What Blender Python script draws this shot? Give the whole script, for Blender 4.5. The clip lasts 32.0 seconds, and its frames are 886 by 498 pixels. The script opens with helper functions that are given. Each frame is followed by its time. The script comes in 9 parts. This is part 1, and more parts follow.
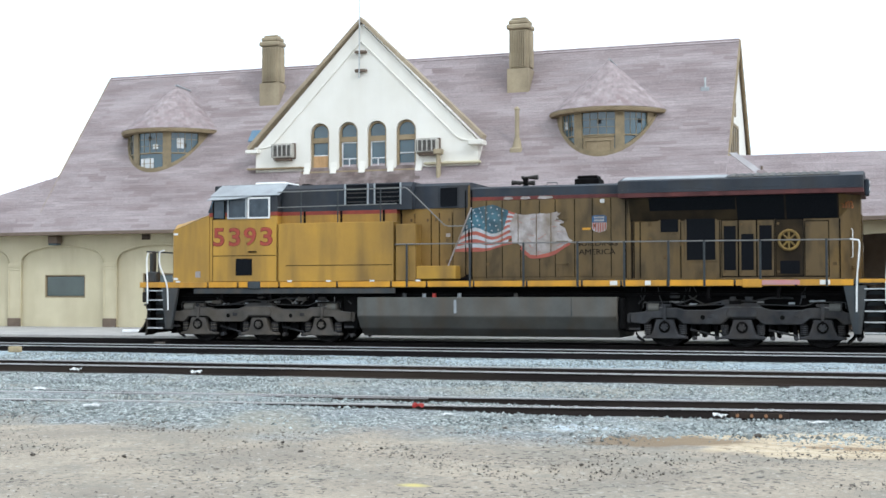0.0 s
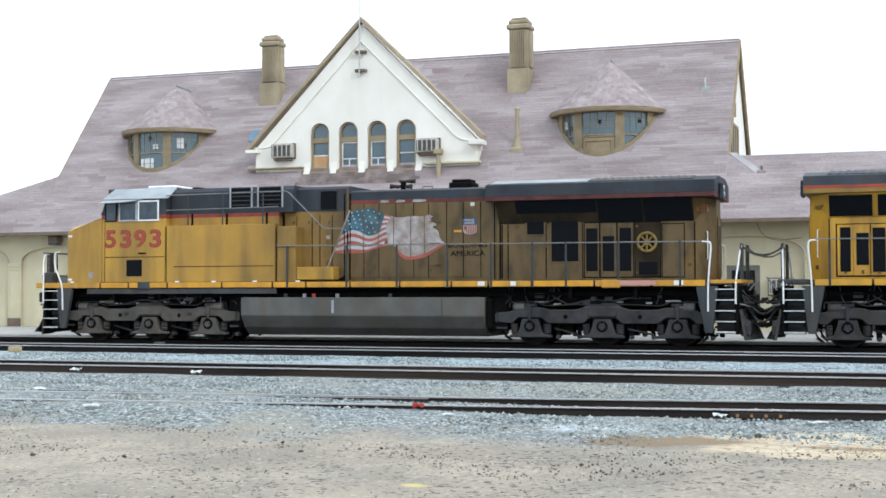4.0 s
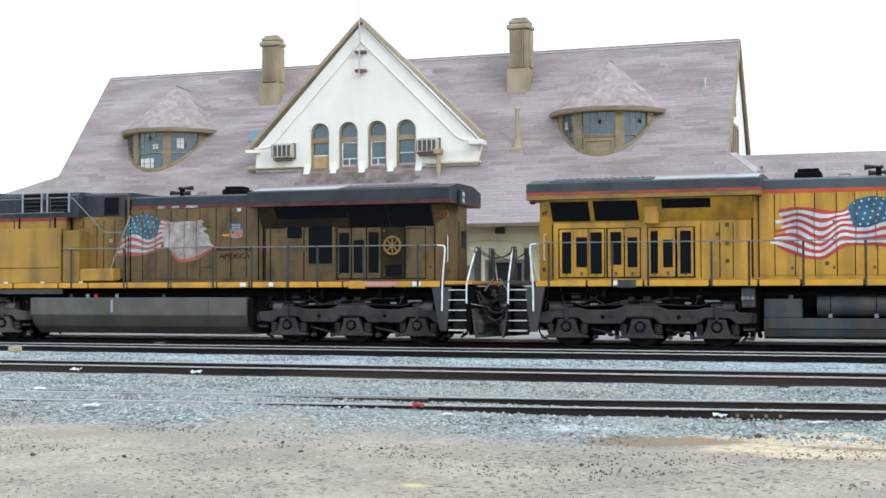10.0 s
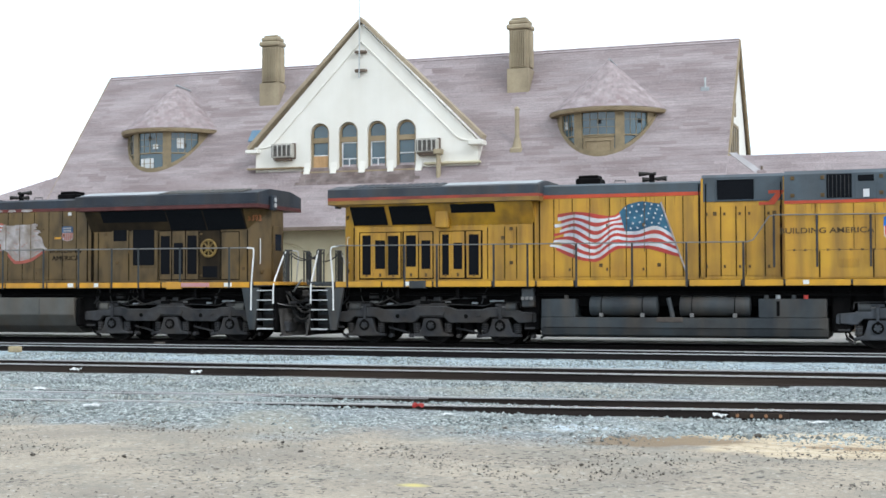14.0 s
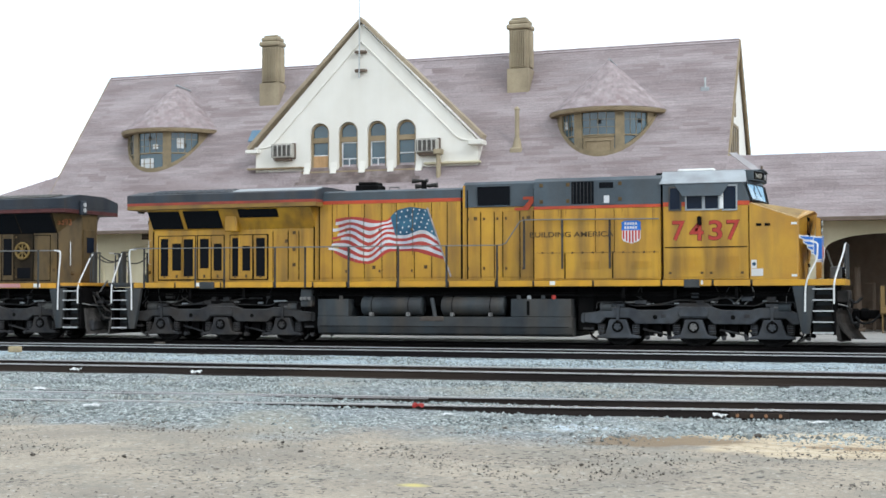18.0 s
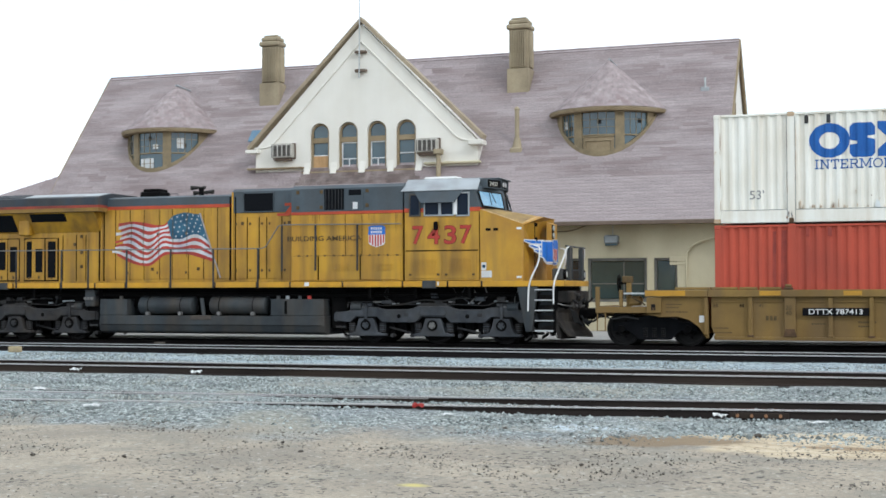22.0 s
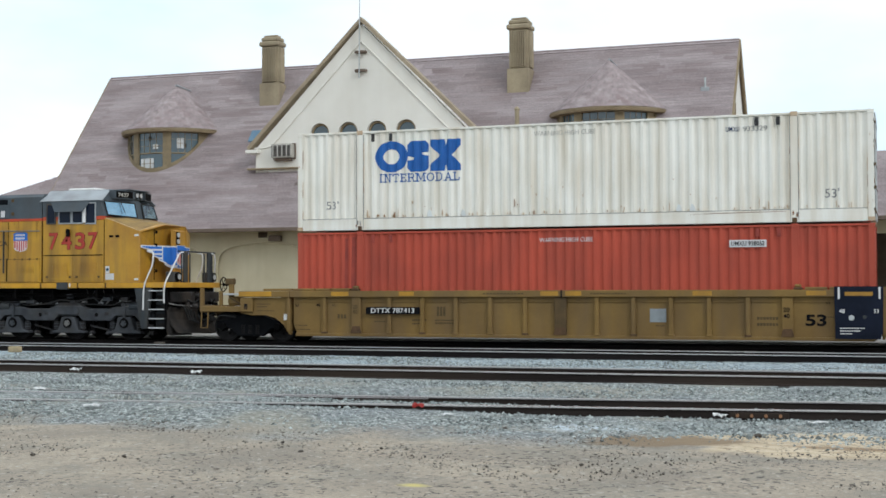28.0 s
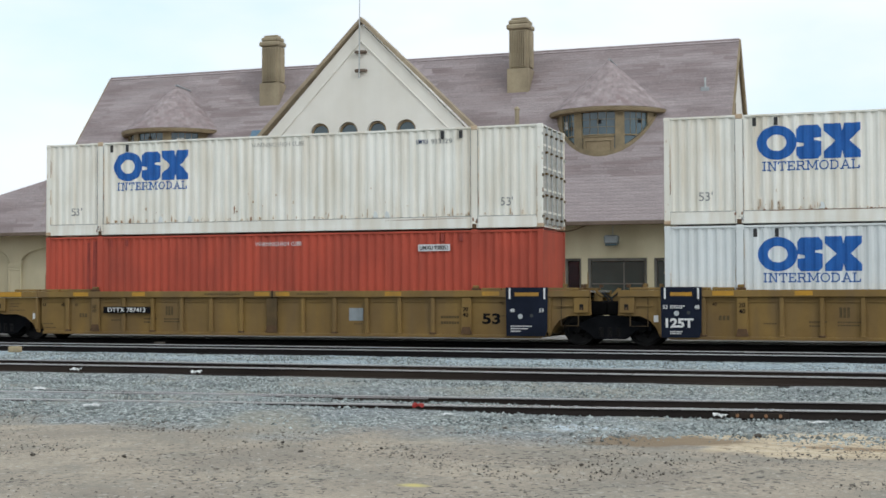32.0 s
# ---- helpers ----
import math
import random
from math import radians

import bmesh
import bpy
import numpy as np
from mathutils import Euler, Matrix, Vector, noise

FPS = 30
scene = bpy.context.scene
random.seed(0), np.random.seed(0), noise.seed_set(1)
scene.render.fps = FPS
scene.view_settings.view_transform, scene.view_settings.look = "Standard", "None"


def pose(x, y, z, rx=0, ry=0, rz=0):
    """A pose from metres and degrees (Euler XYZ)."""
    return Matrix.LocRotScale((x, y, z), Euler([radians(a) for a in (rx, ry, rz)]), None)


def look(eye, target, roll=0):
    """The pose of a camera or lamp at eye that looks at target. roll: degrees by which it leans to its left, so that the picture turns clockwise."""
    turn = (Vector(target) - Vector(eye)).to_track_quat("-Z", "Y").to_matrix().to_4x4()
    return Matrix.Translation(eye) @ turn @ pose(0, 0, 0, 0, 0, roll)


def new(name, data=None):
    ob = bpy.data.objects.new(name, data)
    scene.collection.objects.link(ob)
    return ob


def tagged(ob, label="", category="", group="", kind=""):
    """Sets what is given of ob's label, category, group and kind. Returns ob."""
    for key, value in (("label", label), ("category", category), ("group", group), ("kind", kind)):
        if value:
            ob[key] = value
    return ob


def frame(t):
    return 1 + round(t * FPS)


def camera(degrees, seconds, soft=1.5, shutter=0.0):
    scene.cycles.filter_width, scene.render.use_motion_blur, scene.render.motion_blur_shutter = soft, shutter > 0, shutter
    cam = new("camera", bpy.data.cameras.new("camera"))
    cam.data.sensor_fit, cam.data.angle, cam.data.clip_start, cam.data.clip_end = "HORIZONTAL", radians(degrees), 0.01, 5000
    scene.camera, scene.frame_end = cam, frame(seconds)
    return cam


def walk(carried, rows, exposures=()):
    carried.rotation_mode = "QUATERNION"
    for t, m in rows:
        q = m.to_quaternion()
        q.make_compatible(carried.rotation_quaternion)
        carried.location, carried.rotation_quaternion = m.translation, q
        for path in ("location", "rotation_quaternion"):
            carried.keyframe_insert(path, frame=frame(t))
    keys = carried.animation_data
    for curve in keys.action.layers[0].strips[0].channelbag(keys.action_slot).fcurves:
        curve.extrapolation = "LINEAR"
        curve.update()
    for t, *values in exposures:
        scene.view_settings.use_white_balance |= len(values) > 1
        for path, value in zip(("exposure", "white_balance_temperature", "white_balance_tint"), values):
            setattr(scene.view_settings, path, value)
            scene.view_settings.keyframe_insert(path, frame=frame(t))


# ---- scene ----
# ---------------------------------------------------------------- camera, fixed on its stand
cam = camera(36.78, 32.0, soft=1.6)
EYE = look((0, 0, 1.511), (-32.473, 94.528, 4.650), -0.142)
walk(cam, [(0.0, EYE), (32.0, EYE)],
     exposures=[(0.0, 0.03, 5950, 9), (9.0, 0.06, 5950, 9), (18.0, -0.08, 6050, 9), (24.0, -0.31, 6100, 9), (28.0, -0.52, 6200, 9), (32.0, -0.63, 6250, 9)])

# ---------------------------------------------------------------- world and sun: bright overcast
world = bpy.data.worlds.new("world")
scene.world = world
world.use_nodes = True
wn, wl = world.node_tree.nodes, world.node_tree.links
wn.clear()
w_out = wn.new("ShaderNodeOutputWorld")
w_bg = wn.new("ShaderNodeBackground")
w_sky = wn.new("ShaderNodeTexSky")
w_sky.sky_type = "NISHITA"
w_sky.sun_disc = False
w_sky.sun_elevation, w_sky.sun_rotation = radians(33), radians(121)
w_noise = wn.new("ShaderNodeTexNoise")
w_noise.inputs["Scale"].default_value = 2.6
w_noise.inputs["Detail"].default_value = 6.0
w_ramp = wn.new("ShaderNodeValToRGB")
w_ramp.color_ramp.elements[0].position, w_ramp.color_ramp.elements[1].position = 0.30, 0.52
w_ramp.color_ramp.elements[0].color = (0.45, 0.45, 0.45, 1)
w_map = wn.new("ShaderNodeMapping")
w_map.inputs["Scale"].default_value = (1.0, 1.0, 2.4)
w_tc = wn.new("ShaderNodeTexCoord")
w_mix = wn.new("ShaderNodeMix")
w_mix.data_type = "RGBA"
w_mix.inputs[7].default_value = (13.5, 13.9, 14.2, 1)
w_bg.inputs["Strength"].default_value = 0.115
wl.new(w_tc.outputs["Generated"], w_map.inputs["Vector"])
wl.new(w_map.outputs["Vector"], w_noise.inputs["Vector"])
wl.new(w_noise.outputs["Fac"], w_ramp.inputs["Fac"])
wl.new(w_ramp.outputs["Color"], w_mix.inputs[0])
# thin bright haze before the blue where the cloud opens
w_haze = wn.new("ShaderNodeMix")
w_haze.data_type, w_haze.blend_type = "RGBA", "ADD"
w_haze.inputs[0].default_value = 1.0
w_haze.inputs[7].default_value = (3.6, 6.8, 8.2, 1)
wl.new(w_sky.outputs["Color"], w_haze.inputs[6])
wl.new(w_haze.outputs[2], w_mix.inputs[6])
wl.new(w_mix.outputs[2], w_bg.inputs["Color"])
wl.new(w_bg.outputs["Background"], w_out.inputs["Surface"])

sun_data = bpy.data.lights.new("sun", "SUN")
sun_data.energy, sun_data.angle, sun_data.color = 1.25, radians(12), (1.0, 0.975, 0.94)
sun = new("sun", sun_data)
sun.matrix_world = look((57, 0, 48), (-5, 38, 0))


# ---------------------------------------------------------------- materials
def mat(name, c1, c2=None, scale=3.0, rough=0.6, metal=0.0, bump=0.05, fine=60.0, grain=0.12, stretch=(1, 1, 1),
        dirt=None, dirt_amount=0.0, dirt_scale=2.0, dirt_stretch=(1, 1, 0.15), island=0.0, obrand=0.0, spec=0.25, soot=None, strips=None):
    """A surface with broad patches (c1 to c2), fine grain, streaks of dirt and relief, in metres."""
    m = bpy.data.materials.new(name)
    m.use_nodes = True
    n, l = m.node_tree.nodes, m.node_tree.links
    b = n["Principled BSDF"]
    b.inputs["Metallic"].default_value = metal
    b.inputs["Specular IOR Level"].default_value = spec
    tc = n.new("ShaderNodeTexCoord")

    def noisy(sc, detail, st):
        mp = n.new("ShaderNodeMapping")
        mp.inputs["Scale"].default_value = st
        l.new(tc.outputs["Object"], mp.inputs["Vector"])
        t = n.new("ShaderNodeTexNoise")
        t.inputs["Scale"].default_value = sc
        t.inputs["Detail"].default_value = detail
        l.new(mp.outputs["Vector"], t.inputs["Vector"])
        return t

    def blend(fac, a, bcol, mode="MIX"):
        x = n.new("ShaderNodeMix")
        x.data_type, x.blend_type = "RGBA", mode
        for sock, v in ((x.inputs[0], fac), (x.inputs[6], a), (x.inputs[7], bcol)):
            if hasattr(v, "is_output"):
                l.new(v, sock)
            elif isinstance(v, (int, float)):
                sock.default_value = v
            else:
                sock.default_value = (*v, 1)
        return x.outputs[2]

    def ramp(src, lo, hi):
        r = n.new("ShaderNodeMapRange")
        r.inputs[1].default_value, r.inputs[2].default_value = lo, hi
        l.new(src, r.inputs[0])
        return r.outputs[0]

    c2 = c2 or tuple(min(1, v * 0.82) for v in c1)
    big = noisy(scale, 5, stretch)
    small = noisy(fine, 3, stretch)
    col = blend(ramp(big.outputs["Fac"], 0.35, 0.65), c1, c2)
    col = blend(grain, col, blend(ramp(small.outputs["Fac"], 0.3, 0.7), (0.05, 0.05, 0.05), (1.0, 1.0, 1.0)), "OVERLAY")
    if island or obrand:
        rnd = n.new("ShaderNodeNewGeometry").outputs["Random Per Island"] if island else n.new("ShaderNodeObjectInfo").outputs["Random"]
        hs = n.new("ShaderNodeHueSaturation")
        mr = n.new("ShaderNodeMapRange")
        k = island or obrand
        mr.inputs[3].default_value, mr.inputs[4].default_value = 1 - k, 1 + k
        l.new(rnd, mr.inputs[0])
        l.new(mr.outputs[0], hs.inputs["Value"])
        l.new(col, hs.inputs["Color"])
        col = hs.outputs["Color"]
        if strips:
            # single darker pieces, thicker in some stretches than in others: (colour, share, amount)
            cl = n.new("ShaderNodeMath")
            cl.operation = "MULTIPLY"
            l.new(ramp(rnd, 1 - strips[1], 1 - strips[1] * 0.6), cl.inputs[0])
            l.new(ramp(noisy(0.45, 4, (0.5, 1, 1)).outputs["Fac"], 0.40, 0.58), cl.inputs[1])
            cm = n.new("ShaderNodeMath")
            cm.operation = "MULTIPLY"
            cm.inputs[1].default_value = strips[2]
            l.new(cl.outputs[0], cm.inputs[0])
            col = blend(cm.outputs[0], col, strips[0])
    if dirt:
        d = noisy(dirt_scale, 6, dirt_stretch)
        k = n.new("ShaderNodeMath")
        k.operation = "MULTIPLY"
        k.inputs[1].default_value = dirt_amount
        l.new(ramp(d.outputs["Fac"], 0.42, 0.68), k.inputs[0])
        col = blend(k.outputs[0], col, dirt)
    if soot:
        # exhaust soot that has settled on one end of the machine: (x where it is thickest, x where it ends, colour, amount)
        sep = n.new("ShaderNodeSeparateXYZ")
        l.new(tc.outputs["Object"], sep.inputs[0])
        r = n.new("ShaderNodeMapRange")
        r.inputs[1].default_value, r.inputs[2].default_value = soot[1], soot[0]
        l.new(sep.outputs[0], r.inputs[0])
        sn = noisy(1.3, 5, (1, 1, 0.5))
        k = n.new("ShaderNodeMath")
        k.operation = "MULTIPLY"
        l.new(ramp(sn.outputs["Fac"], -0.35, 0.45), k.inputs[0])
        l.new(r.outputs[0], k.inputs[1])
        k2 = n.new("ShaderNodeMath")
        k2.operation = "MULTIPLY"
        k2.inputs[1].default_value = soot[3]
        l.new(k.outputs[0], k2.inputs[0])
        thick = blend(ramp(noisy(3.2, 6, (1, 1, 0.4)).outputs["Fac"], 0.46, 0.66), soot[2], tuple(v * 0.5 for v in soot[2]))
        col = blend(k2.outputs[0], col, thick)
    l.new(col, b.inputs["Base Color"])
    rr = n.new("ShaderNodeMapRange")
    rr.inputs[3].default_value, rr.inputs[4].default_value = max(0.03, rough - 0.12), min(1, rough + 0.12)
    l.new(big.outputs["Fac"], rr.inputs[0])
    l.new(rr.outputs[0], b.inputs["Roughness"])
    if bump:
        bp = n.new("ShaderNodeBump")
        bp.inputs["Strength"].default_value = bump
        bp.inputs["Distance"].default_value = 0.02
        l.new(small.outputs["Fac"], bp.inputs["Height"])
        l.new(bp.outputs["Normal"], b.inputs["Normal"])
    return m


def glass(name, colour=(0.05, 0.07, 0.09), rough=0.06):
    """Window glass before a dark room: a clear gloss over a dark depth."""
    m = mat(name, colour, tuple(c * 0.7 for c in colour), scale=0.8, rough=rough, bump=0.01, fine=3.0, grain=0.02, spec=0.5)
    m.node_tree.nodes["Principled BSDF"].inputs["IOR"].default_value = 1.7
    return m


# ---------------------------------------------------------------- mesh helpers
def link(name, bm, material, parent=None, label="", smooth=False):
    me = bpy.data.meshes.new(name)
    if smooth:
        for f in bm.faces:
            f.smooth = True
    bm.to_mesh(me)
    bm.free()
    me.materials.append(material)
    ob = new(name, me)
    if parent is not None:
        ob.parent = parent
    if label:
        ob["label"] = label
    return ob


def part(name, bm, material, parent, label="", smooth=False):
    """Links a bmesh as one mesh object under a thing or under a part."""
    return link(name, bm, material, parent, label, smooth)


def thing(name, label, category, group="", kind="", at=(0, 0, 0)):
    ob = new(name)
    ob.empty_display_size = 0.2
    ob.location = at
    return tagged(ob, label, category, group, kind)


def box(x0, x1, y0, y1, z0, z1, b=0.0, bm=None):
    """A box, its edges chamfered by b."""
    bm = bm or bmesh.new()
    v = [bm.verts.new((x, y, z)) for x in (x0, x1) for y in (y0, y1) for z in (z0, z1)]
    fs = [bm.faces.new([v[i] for i in q]) for q in ((0, 1, 3, 2), (4, 6, 7, 5), (0, 4, 5, 1), (2, 3, 7, 6), (0, 2, 6, 4), (1, 5, 7, 3))]
    bmesh.ops.recalc_face_normals(bm, faces=fs)
    if b:
        es = list({e for f in fs for e in f.edges})
        bmesh.ops.bevel(bm, geom=es, offset=b, segments=1, affect="EDGES", profile=0.5)
    return bm


def prism(pts, a0, a1, axis="Y", b=0.0, bm=None):
    """A polygon swept along an axis. Points are (x, z) along Y, (y, z) along X, (x, y) along Z."""
    bm = bm or bmesh.new()

    def place(p, a):
        return (p[0], a, p[1]) if axis == "Y" else (a, p[0], p[1]) if axis == "X" else (p[0], p[1], a)
    lo = [bm.verts.new(place(p, a0)) for p in pts]
    hi = [bm.verts.new(place(p, a1)) for p in pts]
    n = len(pts)
    fs = [bm.faces.new(lo), bm.faces.new(hi[::-1])]
    fs += [bm.faces.new((lo[i], hi[i], hi[(i + 1) % n], lo[(i + 1) % n])) for i in range(n)]
    bmesh.ops.recalc_face_normals(bm, faces=fs)
    if b:
        es = list({e for f in fs for e in f.edges})
        bmesh.ops.bevel(bm, geom=es, offset=b, segments=1, affect="EDGES", profile=0.5)
    return bm


def loft(rings, bm=None, caps=True):
    """Skins a row of rings of equal length."""
    bm = bm or bmesh.new()
    vs = [[bm.verts.new(p) for p in r] for r in rings]
    n = len(rings[0])
    fs = []
    for a, c in zip(vs, vs[1:]):
        fs += [bm.faces.new((a[i], a[(i + 1) % n], c[(i + 1) % n], c[i])) for i in range(n)]
    if caps:
        fs += [bm.faces.new(vs[0][::-1]), bm.faces.new(vs[-1])]
    bmesh.ops.recalc_face_normals(bm, faces=fs)
    return bm


def cyl(p0, p1, r0, r1=None, n=14, bm=None):
    """A round bar or cone from p0 to p1."""
    r1 = r0 if r1 is None else r1
    p0, p1 = Vector(p0), Vector(p1)
    w = (p1 - p0).normalized()
    u = w.orthogonal().normalized()
    v = w.cross(u)
    ring = [(math.cos(2 * math.pi * i / n), math.sin(2 * math.pi * i / n)) for i in range(n)]
    return loft([[p0 + (u * c + v * s) * r0 for c, s in ring], [p1 + (u * c + v * s) * r1 for c, s in ring]], bm)


def tube(pts, r, n=7, bm=None):
    """A bent pipe through the points."""
    pts = [Vector(p) for p in pts]
    rings = []
    ref = None
    for i, p in enumerate(pts):
        d = (pts[min(i + 1, len(pts) - 1)] - pts[max(i - 1, 0)]).normalized()
        if ref is None:
            ref = d.orthogonal().normalized()
        u = (ref - d * ref.dot(d)).normalized()
        v = d.cross(u)
        ref = u
        rings.append([p + (u * math.cos(2 * math.pi * k / n) + v * math.sin(2 * math.pi * k / n)) * r for k in range(n)])
    return loft(rings, bm)


def arc(pts, k=5):
    """Rounds the corners of a line of points."""
    pts = [Vector(p) for p in pts]
    out = [pts[0]]
    for a, p, c in zip(pts, pts[1:], pts[2:]):
        d = min((a - p).length, (c - p).length) * 0.4
        q0, q1 = p + (a - p).normalized() * d, p + (c - p).normalized() * d
        for i in range(k + 1):
            t = i / k
            out.append(q0 * (1 - t) ** 2 + p * 2 * t * (1 - t) + q1 * t * t)
    out.append(pts[-1])
    return out


def letters(body, x, y, z, height, material, parent, width=None, name="lettering", label="", bold=0.0):
    """Words that face the track, their lower left corner at (x, y, z)."""
    cu = bpy.data.curves.new("words", "FONT")
    cu.body, cu.size, cu.extrude, cu.offset = body, 1.0, 0.004, bold
    tmp = new("words", cu)
    bpy.context.view_layer.update()
    me = bpy.data.meshes.new_from_object(tmp.evaluated_get(bpy.context.evaluated_depsgraph_get()))
    bpy.data.objects.remove(tmp)
    co = np.empty(len(me.vertices) * 3)
    me.vertices.foreach_get("co", co)
    co = co.reshape(-1, 3)
    lo, hi = co.min(0), co.max(0)
    k = height / (hi[1] - lo[1])
    kx = width / (hi[0] - lo[0]) if width else k
    res = np.stack([x + (co[:, 0] - lo[0]) * kx, y - co[:, 2] - 0.004, z + (co[:, 1] - lo[1]) * k], 1)
    me.vertices.foreach_set("co", res.ravel())
    me.update()
    me.materials.clear()
    me.materials.append(material)
    ob = new(name, me)
    ob.parent = parent
    if label:
        ob["label"] = label
    return ob


def bars(x, y, z, w, h, n, material, parent, name="writing"):
    """Writing too small to read: a row of plain bars."""
    bm = bmesh.new()
    step = w / n
    for i in range(n):
        box(x + i * step, x + (i + 0.72) * step, y - 0.006, y, z, z + h, bm=bm)
    return tagged(part(name, bm, material, parent), kind="stuff")
# ---------------------------------------------------------------- the surfaces of the place
M_SHINGLE = mat("aged asphalt shingle", (0.348, 0.300, 0.298), (0.252, 0.208, 0.206), scale=0.9, rough=0.9, bump=0.4, fine=45, grain=0.3,
                stretch=(0.4, 1.5, 1.5), island=0.12, strips=((0.18, 0.138, 0.135), 0.34, 0.58))
M_SHINGLE_P = mat("aged asphalt shingle single", (0.348, 0.300, 0.298), (0.252, 0.208, 0.206), scale=0.9, rough=0.9, bump=0.4, fine=45, grain=0.3,
                  stretch=(0.35, 1, 1), obrand=0.10, strips=((0.18, 0.138, 0.135), 0.34, 0.58))
M_DECKING = mat("roof decking", (0.38, 0.325, 0.325), (0.31, 0.265, 0.265), scale=2, rough=0.9)
M_STUCCO = mat("cream stucco", (0.59, 0.535, 0.375), (0.51, 0.46, 0.315), scale=0.8, rough=0.88, bump=0.3, fine=40, grain=0.12,
               dirt=(0.36, 0.30, 0.20), dirt_amount=0.35, dirt_scale=1.2)
M_WHITE_STUCCO = mat("white painted stucco", (0.80, 0.78, 0.71), (0.74, 0.72, 0.65), scale=0.7, rough=0.85, bump=0.25, fine=40, grain=0.06,
                     dirt=(0.55, 0.50, 0.40), dirt_amount=0.22, dirt_scale=0.9)
M_TRIM = mat("tan brown painted wood", (0.30, 0.235, 0.145), (0.24, 0.185, 0.11), scale=2.5, rough=0.7, bump=0.2, fine=30, grain=0.15)
M_CHIM = mat("tan painted masonry", (0.40, 0.335, 0.225), (0.31, 0.26, 0.175), scale=1.6, rough=0.85, bump=0.3, fine=35, grain=0.15,
             dirt=(0.14, 0.11, 0.08), dirt_amount=0.4, dirt_scale=1.5)
M_VERGE = mat("sun bleached tan verge paint", (0.37, 0.305, 0.215), (0.30, 0.245, 0.17), scale=2.0, rough=0.75, bump=0.2, fine=30, grain=0.15)
M_GLASS = glass("window glass", (0.050, 0.096, 0.120))
M_GLASS_DARK = glass("dark window glass", (0.02, 0.025, 0.03))
# its green stands for trees mirrored in the lower windows
M_GLASS_GREEN = glass("window glass with tree reflection tint", (0.055, 0.078, 0.072))
M_BOARD = mat("plywood board", (0.46, 0.29, 0.14), (0.38, 0.23, 0.11), scale=3, rough=0.75, stretch=(1, 1, 0.2), grain=0.2)
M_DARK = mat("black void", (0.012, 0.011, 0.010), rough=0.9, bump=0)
M_ACBOX = mat("grey metal housing", (0.50, 0.485, 0.44), (0.40, 0.385, 0.34), scale=5, rough=0.55, metal=0.2)
M_LAMPBOX = mat("blue grey lamp housing", (0.28, 0.31, 0.32), scale=4, rough=0.5, metal=0.3)
M_PLATFORM = mat("platform concrete", (0.42, 0.40, 0.37), (0.34, 0.33, 0.31), scale=0.6, rough=0.9, bump=0.3, fine=25, grain=0.2)
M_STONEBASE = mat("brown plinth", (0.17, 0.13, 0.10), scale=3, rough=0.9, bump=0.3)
M_LEAD = mat("lead flashing", (0.40, 0.42, 0.43), scale=3, rough=0.5, metal=0.5)
M_GALV = mat("galvanised steel", (0.50, 0.52, 0.52), scale=6, rough=0.45, metal=0.6)
M_RAIL = mat("rusty rail steel", (0.032, 0.025, 0.022), (0.016, 0.013, 0.012), scale=1.5, rough=0.85, spec=0.12, dirt=(0.075, 0.055, 0.040), dirt_amount=0.4, dirt_scale=1.2, dirt_stretch=(0.2, 1, 1), bump=0.2, stretch=(0.15, 1, 1))
# darker copy of the rail steel, with shade by the train put into it
M_RAIL_DK = mat("dark rail steel with train shade", (0.016, 0.013, 0.0125), (0.009, 0.0078, 0.0078), scale=1.5, rough=0.85, spec=0.12, bump=0.2, stretch=(0.15, 1, 1))
M_RAILTOP = mat("worn rail head", (0.55, 0.54, 0.53), (0.42, 0.40, 0.40), scale=0.6, rough=0.30, metal=0.9, stretch=(0.2, 1, 1), bump=0.0)
M_TIE = mat("oily wooden sleeper", (0.03, 0.025, 0.021), (0.016, 0.013, 0.012), scale=4, rough=0.9, bump=0.4, stretch=(1, 0.2, 1), obrand=0.3)
M_STONE = mat("ballast stones", (0.318, 0.347, 0.335), (0.19, 0.213, 0.207), scale=3, rough=0.9, bump=0.3, fine=40, island=0.6)
M_PEBBLE = mat("dirt pebbles", (0.24, 0.215, 0.18), (0.13, 0.115, 0.10), scale=3, rough=0.9, bump=0.3, fine=40, island=0.5)
M_ACDARK = mat("dark coil face", (0.06, 0.055, 0.05), rough=0.8, scale=12)
M_ACFIN = mat("grey fin", (0.22, 0.21, 0.19), rough=0.7, scale=12)
M_APRON = mat("stained brown shingle", (0.225, 0.185, 0.175), (0.15, 0.115, 0.105), scale=1.6, rough=0.9, bump=0.4, fine=45, grain=0.3, obrand=0.2, dirt=(0.09, 0.07, 0.06), dirt_amount=0.5, dirt_scale=3.0, dirt_stretch=(1, 0.3, 0.3))
M_SHINGLE_D = mat("patchy dormer shingle", (0.37, 0.315, 0.31), (0.28, 0.228, 0.226), scale=3.0, rough=0.9, bump=0.4, fine=45, grain=0.3, island=0.16, strips=((0.20, 0.14, 0.14), 0.3, 0.6))
M_PALE = mat("pane with daylight in its colour", (0.62, 0.64, 0.64), (0.5, 0.53, 0.54), scale=3, rough=0.2)
M_DORMER = mat("weathered brown window wood", (0.27, 0.215, 0.13), (0.20, 0.16, 0.10), scale=3, rough=0.8, bump=0.2, fine=35, grain=0.15)
# ---------------------------------------------------------------- ground, ballast, tracks and platform
TRACK_Y = 36.957


